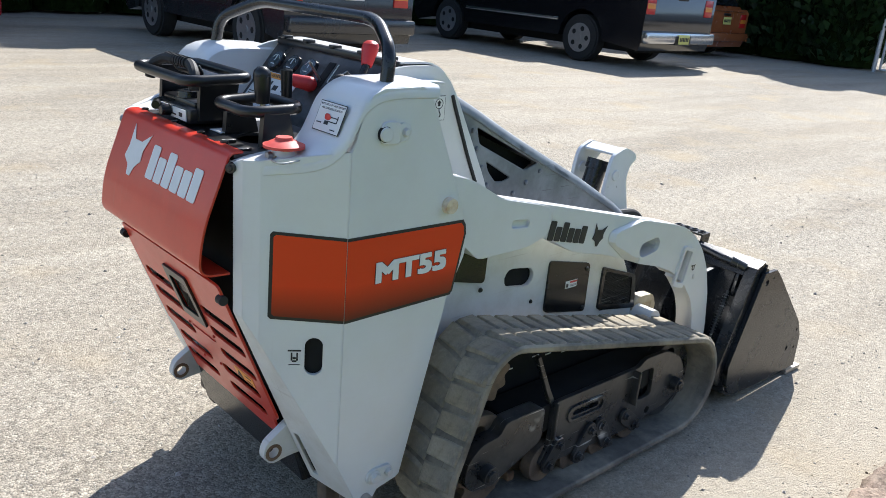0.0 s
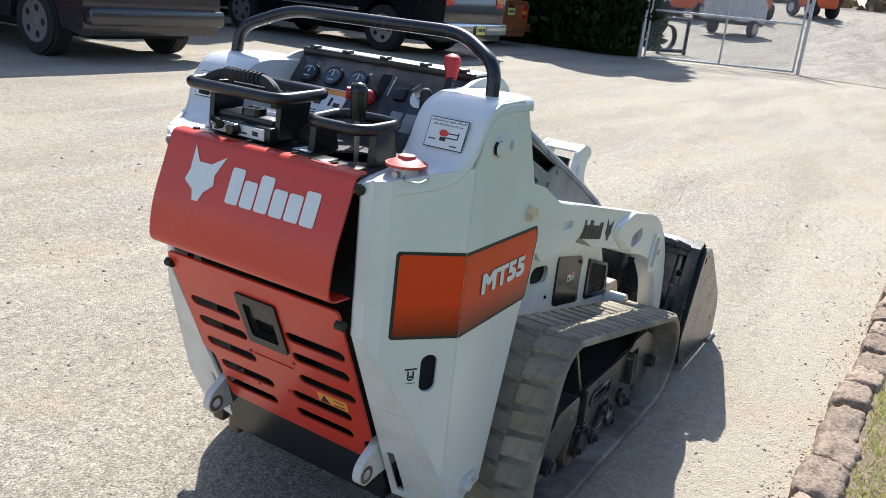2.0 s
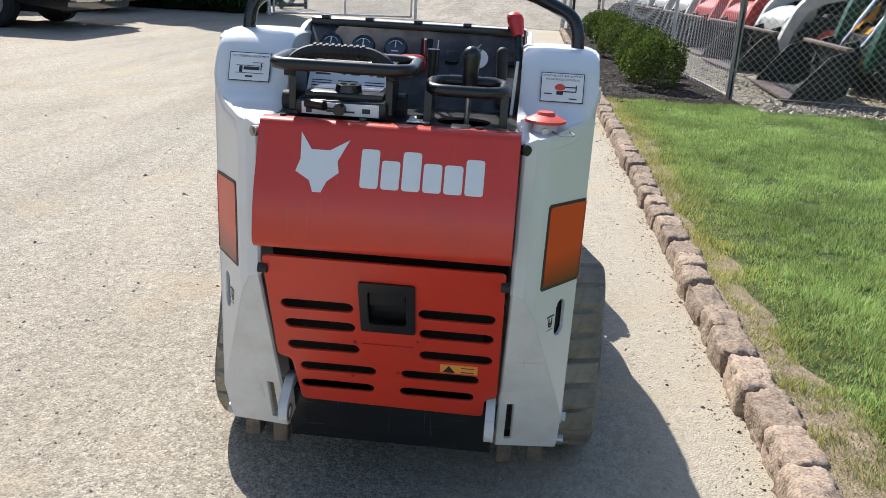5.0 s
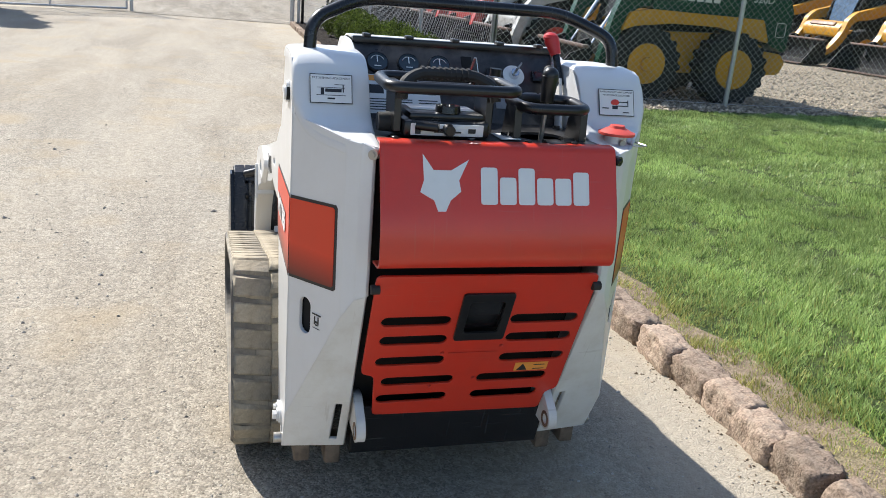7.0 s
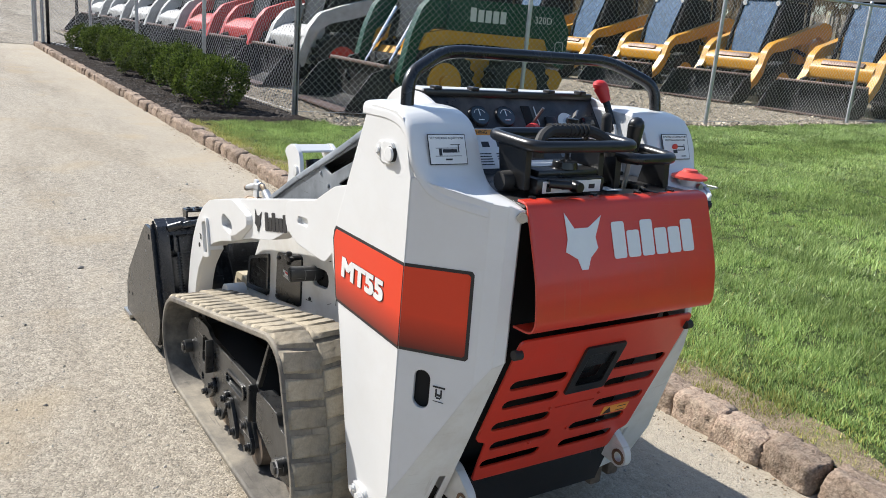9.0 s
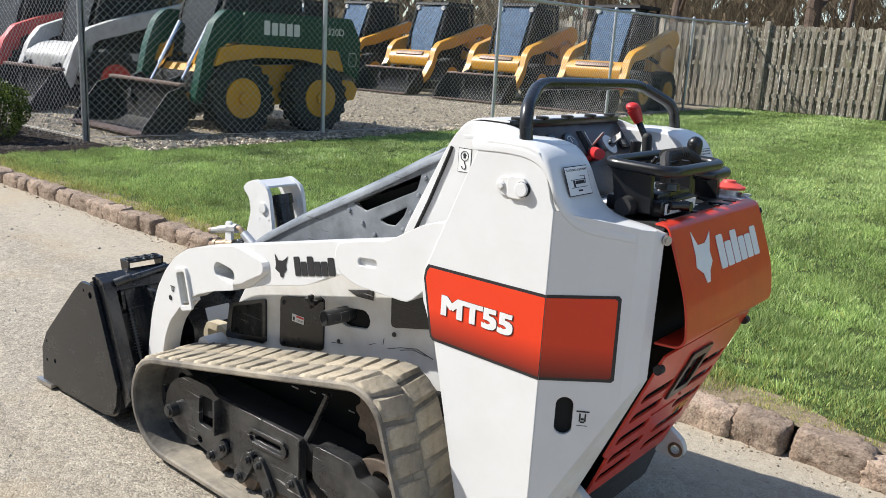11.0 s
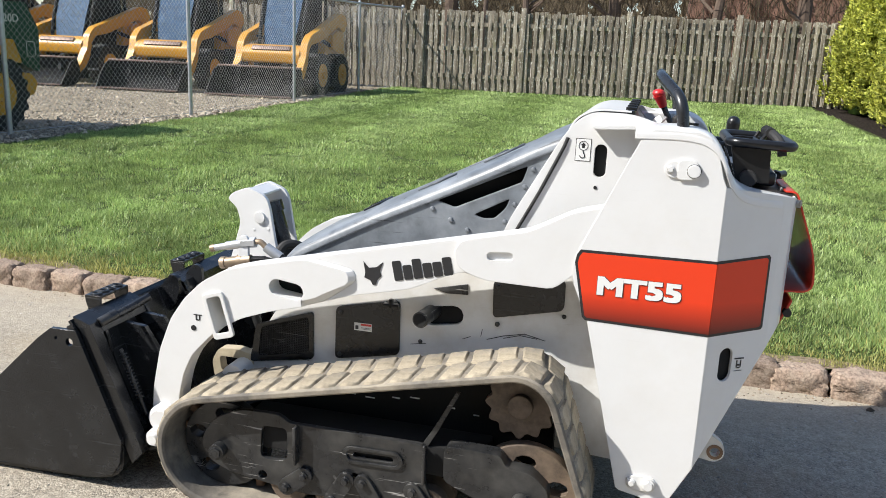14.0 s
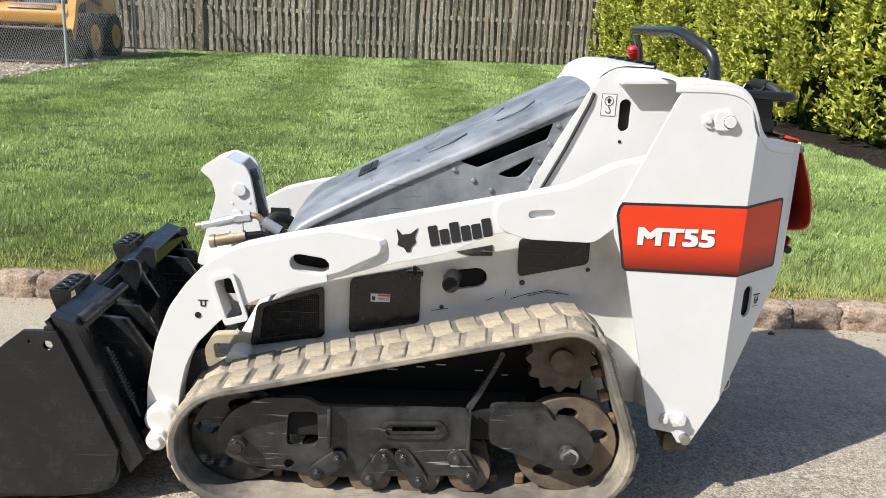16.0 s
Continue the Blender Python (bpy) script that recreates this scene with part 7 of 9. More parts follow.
def crown(name, n, shape, size, material, parent, seed, up=0.0, aspect=1.0, slim=0.42):
    """Many small leaves on an uneven shell; shape(r) gives a place and an outward direction."""
    r = np.random.default_rng(seed)
    v = np.empty((n, 4, 3))
    for i in range(n):
        p, o = shape(r)
        s = size * r.uniform(0.55, 1.3)
        d = np.array(o) + r.normal(0, 0.55, 3) + np.array((0, 0, up))
        d /= np.linalg.norm(d) + 1e-6
        w = np.cross(d, r.normal(0, 1, 3))
        w /= np.linalg.norm(w) + 1e-6
        p = np.array(p)
        v[i, 0] = p
        v[i, 1] = p + d * s * 0.5 * aspect + w * s * slim
        v[i, 2] = p + d * s * aspect
        v[i, 3] = p + d * s * 0.5 * aspect - w * s * slim
    f = np.arange(n * 4).reshape(-1, 4).tolist()
    ob = tri_mesh(name, v, f, material)
    if parent:
        ob.parent = parent
    return ob


def shrub_shape(r):
    a, b = r.uniform(0, 2 * np.pi), math.acos(r.uniform(-0.75, 1))
    d = np.array((math.sin(b) * math.cos(a), math.sin(b) * math.sin(a), math.cos(b)))
    lump = 1 + 0.16 * math.sin(3 * a + 2 * b) + 0.10 * math.sin(7 * a) * math.sin(5 * b)
    rad = lump * (1 - abs(r.normal(0, 0.13)))
    return d * np.array((0.44, 0.42, 0.36)) * rad + np.array((0, 0, 0.36)), d


def stem_parts(parent, h, n, seed, spread=0.5, r0=0.02):
    rr = random.Random(seed)
    for k in range(n):
        bm = B()
        a = rr.uniform(0, 6.28)
        q = Vector((math.cos(a) * spread * h, math.sin(a) * spread * h, h))
        m = q * 0.5 + Vector((rr.uniform(-0.03, 0.03), rr.uniform(-0.03, 0.03), 0))
        cyl(bm, (0, 0, -0.02), m, r0, r0 * 0.7, 7)
        cyl(bm, m, q, r0 * 0.7, r0 * 0.3, 7)
        part("stem", bm, TRUNK, parent)


shrubs = []
for k in range(2):
    sh = thing("boxwood_shrub", "rounded clipped evergreen shrub in the mulch bed", "shrub", group="shrubs along the drive")
    stem_parts(sh, 0.45, 4, k, 0.5, 0.012)
    crown("crown", 7000, shrub_shape, 0.034, BOX_LEAF, sh, 20 + k, up=0.2)
    shrubs.append(sh)
spots = [7.70, 8.50, 9.45, 10.4, 11.3, 12.2, 13.2, 14.2, 15.2, 16.2]
for i, x in enumerate(spots):
    m = pose(x, kerb_y(x) - 0.70 + 0.06 * math.sin(i * 2.1), rise(-1.8), 0, 0, i * 67)
    if i < 2:
        shrubs[i].matrix_basis = m @ Matrix.Diagonal((0.70, 0.70, 0.74, 1))
    else:
        copy_thing(shrubs[i % 2], m @ Matrix.Diagonal((1 + 0.1 * math.sin(i * 3.1), 1, 1 + 0.10 * math.sin(i * 1.3), 1)))


def cedar_shape(height, radius, seed):
    def f(r):
        t = r.random() ** 0.8
        z = height * (0.02 + 0.97 * t)
        a = r.uniform(0, 2 * np.pi)
        lump = 1 + 0.20 * math.sin(3 * a + z * 2.6 + seed) + 0.13 * math.sin(6 * a - z * 4.5) + 0.10 * math.sin(z * 9 + 2 * a)
        prof = min(1, (1 - t) ** 0.55 * 1.25) * (0.80 + 0.2 * min(1, t * 5))
        nz = noise.noise(Vector((math.cos(a) * 3.2, math.sin(a) * 3.2, z * 2.6 + seed))) + 0.6 * noise.noise(Vector((math.cos(a) * 8, math.sin(a) * 8, z * 7 + seed)))
        rad = radius * prof * (1 + (lump - 1) * 0.5 + 0.20 * nz) * (1 - abs(r.normal(0, 0.07)))
        d = np.array((math.cos(a), math.sin(a), 0.25))
        return np.array((math.cos(a) * rad, math.sin(a) * rad, z)), d
    return f


def cedar(label, group, material, height, radius, n, seed, leaf):
    t = thing("arborvitae", label, "tree", group=group)
    bm = B()
    cyl(bm, (0, 0, -0.05), (0, 0, height * 0.8), 0.07, 0.02, 10)
    part("trunk", bm, TRUNK, t)
    for k in range(5):
        bm = B()
        a = k * 1.3 + seed
        cyl(bm, (0, 0, 0.3 + 0.3 * k), (math.cos(a) * radius * 0.6, math.sin(a) * radius * 0.6, 0.9 + 0.45 * k), 0.025, 0.008, 6)
        part("limb", bm, TRUNK, t)
    crown("crown", n, cedar_shape(height, radius, seed), leaf, material, t, seed, up=0.9, aspect=1.5)
    # added shell behind the leaves, painted as the crown's inner shade
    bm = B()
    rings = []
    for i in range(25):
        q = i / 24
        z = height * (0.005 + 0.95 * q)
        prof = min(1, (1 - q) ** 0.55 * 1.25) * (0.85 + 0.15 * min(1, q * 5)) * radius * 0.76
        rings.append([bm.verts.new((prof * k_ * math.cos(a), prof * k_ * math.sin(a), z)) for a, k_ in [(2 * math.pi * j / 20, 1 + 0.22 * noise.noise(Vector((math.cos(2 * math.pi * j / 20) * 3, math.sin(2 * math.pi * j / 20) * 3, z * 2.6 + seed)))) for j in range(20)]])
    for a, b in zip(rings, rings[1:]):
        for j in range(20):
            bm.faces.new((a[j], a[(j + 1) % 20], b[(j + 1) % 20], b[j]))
    part("foliage_shade", bm, INNER_SHADE, t)
    return t


def sprays(n_sprays, per, height, radius, seed, leaf):
    """Feathery upright sprays, each a flat fan of small scales, on the uneven shell of a columnar cedar."""
    r = np.random.default_rng(seed)
    n = n_sprays
    t = r.random(n) ** 0.85
    z = height * (0.015 + 0.97 * t)
    a = r.uniform(0, 2 * np.pi, n)
    prof = np.minimum(1, (1 - t) ** 0.55 * 1.25) * (0.84 + 0.16 * np.minimum(1, t * 5))
    lump = 0.34 * (lumps(a * 1.1 + seed, z, 0.34, seed) - 0.5) + 0.30 * (lumps(a * 1.1, z, 0.85, seed + 1) - 0.5)
    rad = radius * prof * (1.0 + lump - 0.16 * r.random(n) ** 2)
    c = np.stack([np.cos(a) * rad, np.sin(a) * rad, z], 1)
    out = np.stack([np.cos(a), np.sin(a), np.full(n, 0.0)], 1)
    up = out * r.uniform(0.25, 0.9, n)[:, None] + np.array((0, 0, 1.0)) + r.normal(0, 0.28, (n, 3))
    up /= np.linalg.norm(up, axis=1)[:, None]
    side = np.cross(up, out + r.normal(0, 0.7, (n, 3)))
    side /= np.linalg.norm(side, axis=1)[:, None]
    size = r.uniform(0.11, 0.21, n)
    u = r.random((n, per))
    w = (r.random((n, per)) - 0.5) * (1 - u) * 1.1
    p = c[:, None, :] + (up[:, None, :] * u[..., None] + side[:, None, :] * w[..., None]) * size[:, None, None]
    d = up[:, None, :] + side[:, None, :] * (np.sign(w) * 0.9)[..., None] + r.normal(0, 0.25, (n, per, 3))
    d /= np.linalg.norm(d, axis=2)[..., None]
    q = np.cross(d, r.normal(0, 1, (n, per, 3)))
    q /= np.linalg.norm(q, axis=2)[..., None] + 1e-6
    k = leaf * r.uniform(0.6, 1.3, (n, per, 1))
    v = np.stack([p - q * k * 0.36, p + q * k * 0.36, p + d * k], 2).reshape(-1, 3, 3)
    return v


def hedge_cedar(label, group, material, height, radius, seed):
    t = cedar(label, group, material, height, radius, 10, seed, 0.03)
    v = sprays(3000, 20, height, radius, seed, 0.060)
    ob = tri_mesh("foliage", v, np.arange(len(v) * 3).reshape(-1, 3).tolist(), material)
    ob.parent = t
    return t


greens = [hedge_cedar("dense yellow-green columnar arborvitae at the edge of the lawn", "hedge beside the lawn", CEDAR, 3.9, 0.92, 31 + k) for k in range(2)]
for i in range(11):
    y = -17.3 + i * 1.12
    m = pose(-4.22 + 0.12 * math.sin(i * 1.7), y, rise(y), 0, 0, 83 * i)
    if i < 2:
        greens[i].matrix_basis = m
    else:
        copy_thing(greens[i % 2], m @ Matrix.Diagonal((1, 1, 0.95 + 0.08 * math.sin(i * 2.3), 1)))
darks = [cedar("tall dense arborvitae, its green darkened for backlight, behind the parked vehicles", "hedge behind the vehicles", BACKLIT_CEDAR, 6.3, 1.08, 7000, 41 + k, 0.18) for k in range(2)]
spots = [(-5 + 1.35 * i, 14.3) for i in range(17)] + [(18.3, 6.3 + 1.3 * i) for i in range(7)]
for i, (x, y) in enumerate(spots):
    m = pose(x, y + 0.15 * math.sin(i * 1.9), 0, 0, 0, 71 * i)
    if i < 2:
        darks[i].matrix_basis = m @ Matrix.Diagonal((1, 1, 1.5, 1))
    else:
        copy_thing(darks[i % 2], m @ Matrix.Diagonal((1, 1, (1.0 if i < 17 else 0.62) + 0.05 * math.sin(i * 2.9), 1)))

# ---- fences ----
WIRE = mat("bright galvanised wire", (0.50, 0.50, 0.49), 0.42, metal=0.25, var=0.15, scale=20)


def chain_fence(name, pts, height, label, ground, posts=True, pitch=0.074):
    t = thing(name, label, "fence")
    for i, (x, y) in enumerate(pts):
        z = ground(x, y)
        bm = B()
        r = 0.034 if i in (0, len(pts) - 1) else 0.026
        cyl(bm, (x, y, z - 0.05), (x, y, z + height + 0.03), r, seg=14)
        po = part("post", bm, ZINC, t)
        bm = B()
        ball(bm, (x, y, z + height + 0.03), r * 1.15)
        part("post_cap", bm, ZINC, po)
        for q in (0.15, 0.5, 0.85):
            bm = B()
            cyl(bm, (x, y, z + height * q), (x, y, z + height * q + 0.03), r * 1.15, seg=12)
            part("tension_band", bm, ZINC, po)
    vs, fs = [], []

    def wire(a, b, r=0.0017):
        k = len(vs)
        d = (b - a).normalized()
        u = d.orthogonal().normalized() * r
        w = d.cross(u)
        for p in (a, b):
            vs.extend([tuple(p + u), tuple(p - u * 0.5 + w * 0.87), tuple(p - u * 0.5 - w * 0.87)])
        for j in range(3):
            fs.append((k + j, k + (j + 1) % 3, k + 3 + (j + 1) % 3, k + 3 + j))
    for (xa, ya), (xb, yb) in zip(pts, pts[1:]):
        L = math.hypot(xb - xa, yb - ya)
        za, zb = ground(xa, ya), ground(xb, yb)

        def at(u, h):
            s = u / L
            return Vector((xa + (xb - xa) * s, ya + (yb - ya) * s, za + (zb - za) * s + h))
        n = int((L + height) / pitch)
        for i in range(n):
            u = i * pitch
            a0, a1 = max(0, u - height), min(u, L)
            if a1 > a0:
                wire(at(a0, u - a0), at(a1, u - a1))
                wire(at(L - a0, u - a0), at(L - a1, u - a1))
        bm = B()
        cyl(bm, at(0, height), at(L, height), 0.02, seg=10)
        part("top_rail", bm, ZINC, t)
        bm = B()
        cyl(bm, at(0, 0.04), at(L, 0.04), 0.003, seg=6)
        part("bottom_wire", bm, ZINC, t)
    me = bpy.data.meshes.new("wire_mesh")
    me.from_pydata(vs, [], fs)
    me.materials.append(WIRE)
    ob = new("wire_mesh", me)
    ob.parent = t
    tagged(ob, kind="stuff")
    return t


G = lambda x, y: rise(y)
chain_fence("chain_link_fence", [(7.25, -2.42), (6.78, -5.10), (6.55, -8.20), (6.55, -11.60), (6.50, -14.75), (6.25, -17.0)], 1.83, "galvanised chain-link fence between the lawn and the gravel yard", G)
chain_fence("chain_link_fence", [(7.25, -2.42), (10.1, -2.3), (13.0, -2.1), (15.8, -1.9), (18.4, -1.42)], 1.83, "galvanised chain-link fence behind the shrubs", G)
bm = B()
cyl(bm, (18.45, -1.28, 0), (18.45, -1.28, 2.1), 0.05, seg=16)
gp = part("gate_post", bm, ZINC)
tagged(gp, "stout galvanised gate post at the end of the kerb", "post")
# board fence
wf = thing("board_fence", "weathered grey-brown shadowbox board fence behind the lawn", "fence")
WA, WB = Vector((12.0, -16.4, 0)), Vector((-9.0, -17.95, 0))
wd = (WB - WA).normalized()
wn_ = Vector((-wd.y, wd.x, 0))
if wn_.y < 0:
    wn_ = -wn_
ang = math.degrees(math.atan2(wd.y, wd.x))
pmesh = []
for k in range(4):
    bm = B()
    box(bm, -0.0395, 0.0395, -0.009, 0.009, 0, 1.78 + 0.014 * k, 0.003)
    for v in bm.verts:
        if v.co.z > 1.7 and abs(v.co.x) > 0.035:
            v.co.z -= 0.016
    me = bpy.data.meshes.new("picket")
    bm.to_mesh(me)
    bm.free()
    me.materials.append(WOOD)
    pmesh.append(me)
rr = random.Random(8)
LW = (WB - WA).length
for i in range(int(LW / 0.151)):
    for back in (0, 1):
        p = WA + wd * ((i + 0.5 * back) * 0.151 + rr.uniform(-0.007, 0.007)) + wn_ * (-0.031 if back else 0.031)
        ob = new("picket", rr.choice(pmesh))
        ob.parent = wf
        ob.matrix_basis = pose(p.x, p.y, rise(p.y) + rr.uniform(0.0, 0.035), rr.uniform(-0.4, 0.4), rr.uniform(-0.9, 0.9), ang)
for i in range(int(LW / 2.35)):
    p = WA + wd * (i * 2.35 + 1.59)
    bm = B()
    box(bm, -0.055, 0.055, -0.045, 0.062, -0.05, 1.90, 0.004, pose(p.x, p.y, rise(p.y), 0, 0, ang + 180))
    part("fence_post", bm, WOOD, wf)
for h in (0.30, 0.92, 1.47):
    for i in range(9):
        bm = B()
        a, b = WA + wd * LW * i / 9, WA + wd * LW * (i + 1) / 9
        za = rise(a.y) + h
        box(bm, 0, (b - a).length, -0.0205, 0.0205, za, za + 0.088, 0, pose(a.x, a.y, 0, 0, 0, ang))
        part("fence_rail", bm, WOOD, wf)
WOODS = leaf_mat("bare brush", (0.08, 0.06, 0.04), (0.20, 0.16, 0.10), 0.9)
rb = np.random.default_rng(9)
crown_ob = crown("far_brush", 26000, lambda r: ((lambda x, z: ((x, -21.5 - 4.5 * r.random(), 0.3 + z), (0.1, 0.2, 0.4)))(r.uniform(-14, 18), 4.2 * r.random() ** 0.8)), 0.22, WOODS, None, 9, up=0.8, aspect=4.5, slim=0.05)
tagged(crown_ob, "bare brown brush and twigs beyond the board fence", "brush", kind="stuff")
BRICK = mat("far brick wall", (0.30, 0.17, 0.12), 0.9, var=0.25, scale=3, dirt=(0.2, 0.12, 0.09), dirt_amount=0.5, dirt_scale=1.0, bump=0.3)
bm = B()
box(bm, -4.6, -0.4, -27.0, -24.0, 0.2, 3.2)
fb = part("neighbouring_house", bm, BRICK)
tagged(fb, "reddish brick house wall far behind the board fence", "house")



def bare_tree(x, y, h, r, seed):
    """A leafless tree: tapered trunk with forked limbs."""
    rr_ = random.Random(seed)
    t = thing("bare_tree", "leafless grey-brown tree beyond the board fence", "tree", (x, y, 0.2), rr_.uniform(0, 360), group="trees behind the fence")
    bm = B()
    p = Vector((0, 0, -0.1))
    for k in range(6):
        q = p + Vector((rr_.uniform(-0.12, 0.12), rr_.uniform(-0.12, 0.12), h / 6))
        cyl(bm, p, q, r * (1 - k * 0.13), r * (1 - (k + 1) * 0.13), 10)
        p = q
    part("trunk", bm, TRUNK, t)
    for k in range(9):
        bm = B()
        a, z = rr_.uniform(0, 6.28), h * rr_.uniform(0.22, 0.9)
        L_ = rr_.uniform(0.8, 2.0)
        m_ = Vector((math.cos(a) * L_ * 0.5, math.sin(a) * L_ * 0.5, z + L_ * 0.35))
        e_ = Vector((math.cos(a + 0.3) * L_, math.sin(a + 0.3) * L_, z + L_ * 0.9))
        cyl(bm, (0, 0, z), m_, r * 0.30, r * 0.2, 7)
        cyl(bm, m_, e_, r * 0.2, r * 0.06, 6)
        for _ in range(4):
            o_ = m_.lerp(e_, rr_.random())
            cyl(bm, o_, o_ + Vector((rr_.uniform(-0.5, 0.5), rr_.uniform(-0.5, 0.5), rr_.uniform(0.1, 0.7))), r * 0.07, r * 0.02, 5)
        part("limb", bm, TRUNK, t)
    return t


for k, (x, y, h, r) in enumerate(((9.5, -20.6, 7, 0.20), (6.2, -21.5, 8, 0.26), (3.9, -20.2, 6, 0.13), (1.6, -21.8, 8, 0.22), (-0.9, -20.6, 7, 0.16), (-3.2, -21.4, 8, 0.24), (12.6, -21.0, 8, 0.22), (4.9, -19.9, 6, 0.09), (-5.9, -20.9, 7, 0.2))):
    bare_tree(x, y, h, r, 60 + k)
# ---- parked vehicles ----
GLASS_DARK = mat("dark window glass", (0.01, 0.012, 0.014), 0.06, var=0.1, scale=5, spec=0.8)
TYRE = mat("tyre rubber", (0.018, 0.018, 0.018), 0.85, var=0.2, scale=30, bump=0.2)
ALLOY = mat("alloy wheel", (0.45, 0.45, 0.46), 0.3, metal=0.8, var=0.1, scale=20)
BUMPER = mat("chrome bumper", (0.62, 0.62, 0.62), 0.2, metal=0.9, var=0.06, scale=10)
LAMP_RED = mat("red lamp lens", (0.45, 0.015, 0.015), 0.2, var=0.1, scale=40, coat=0.5)
LAMP_AMBER = mat("amber lamp lens", (0.65, 0.22, 0.03), 0.2, var=0.1, scale=40, coat=0.5)
PLATE_YELLOW = mat("yellow plate", (0.62, 0.60, 0.18), 0.4, var=0.05, scale=30)


def wheel(parent, x, y, r, w, side, spokes=5, rim=None, tread=False):
    bm = B()
    if tread:
        gear = [(x + r * (1.06 if k % 4 < 2 else 0.97) * math.cos(2 * math.pi * k / 72), r + r * (1.06 if k % 4 < 2 else 0.97) * math.sin(2 * math.pi * k / 72)) for k in range(72)]
        plate(bm, [Vector((a, y - w / 2, b)) for a, b in gear], thick=(0, w, 0))
    else:
        cyl(bm, (x, y - w / 2, r), (x, y + w / 2, r), r, seg=32)
    if not tread:
        bmesh.ops.bevel(bm, geom=[e for e in bm.edges if e.calc_face_angle(0) > 1.2], offset=min(0.03, w * 0.2), segments=2, affect="EDGES")
    ty = part("tyre", bm, TYRE, parent)
    bm = B()
    yo = y + side * (w / 2 + 0.004)
    if spokes:
        hs = []
        for k in range(spokes):
            a = 2 * math.pi * (k + 0.5) / spokes
            hs.append([Vector((x + r * 0.40 * math.cos(a) + r * 0.115 * math.cos(b), yo, r + r * 0.40 * math.sin(a) + r * 0.115 * math.sin(b))) for b in [2 * math.pi * j / 8 for j in range(8)]])
        plate(bm, [Vector((x + r * 0.62 * math.cos(a), yo, r + r * 0.62 * math.sin(a))) for a in [2 * math.pi * j / 28 for j in range(28)]], hs, thick=(0, -side * 0.05, 0))
        cyl(bm, (x, yo, r), (x, yo + side * 0.01, r), r * 0.13, seg=14)
    else:
        cyl(bm, (x, yo - side * 0.06, r), (x, yo + side * 0.012, r), r * 0.60, r * 0.56, 28)
        cyl(bm, (x, yo + side * 0.012, r), (x, yo + side * 0.05, r), r * 0.2, r * 0.18, 16)
    part("rim", bm, rim or ALLOY, ty)
    return ty


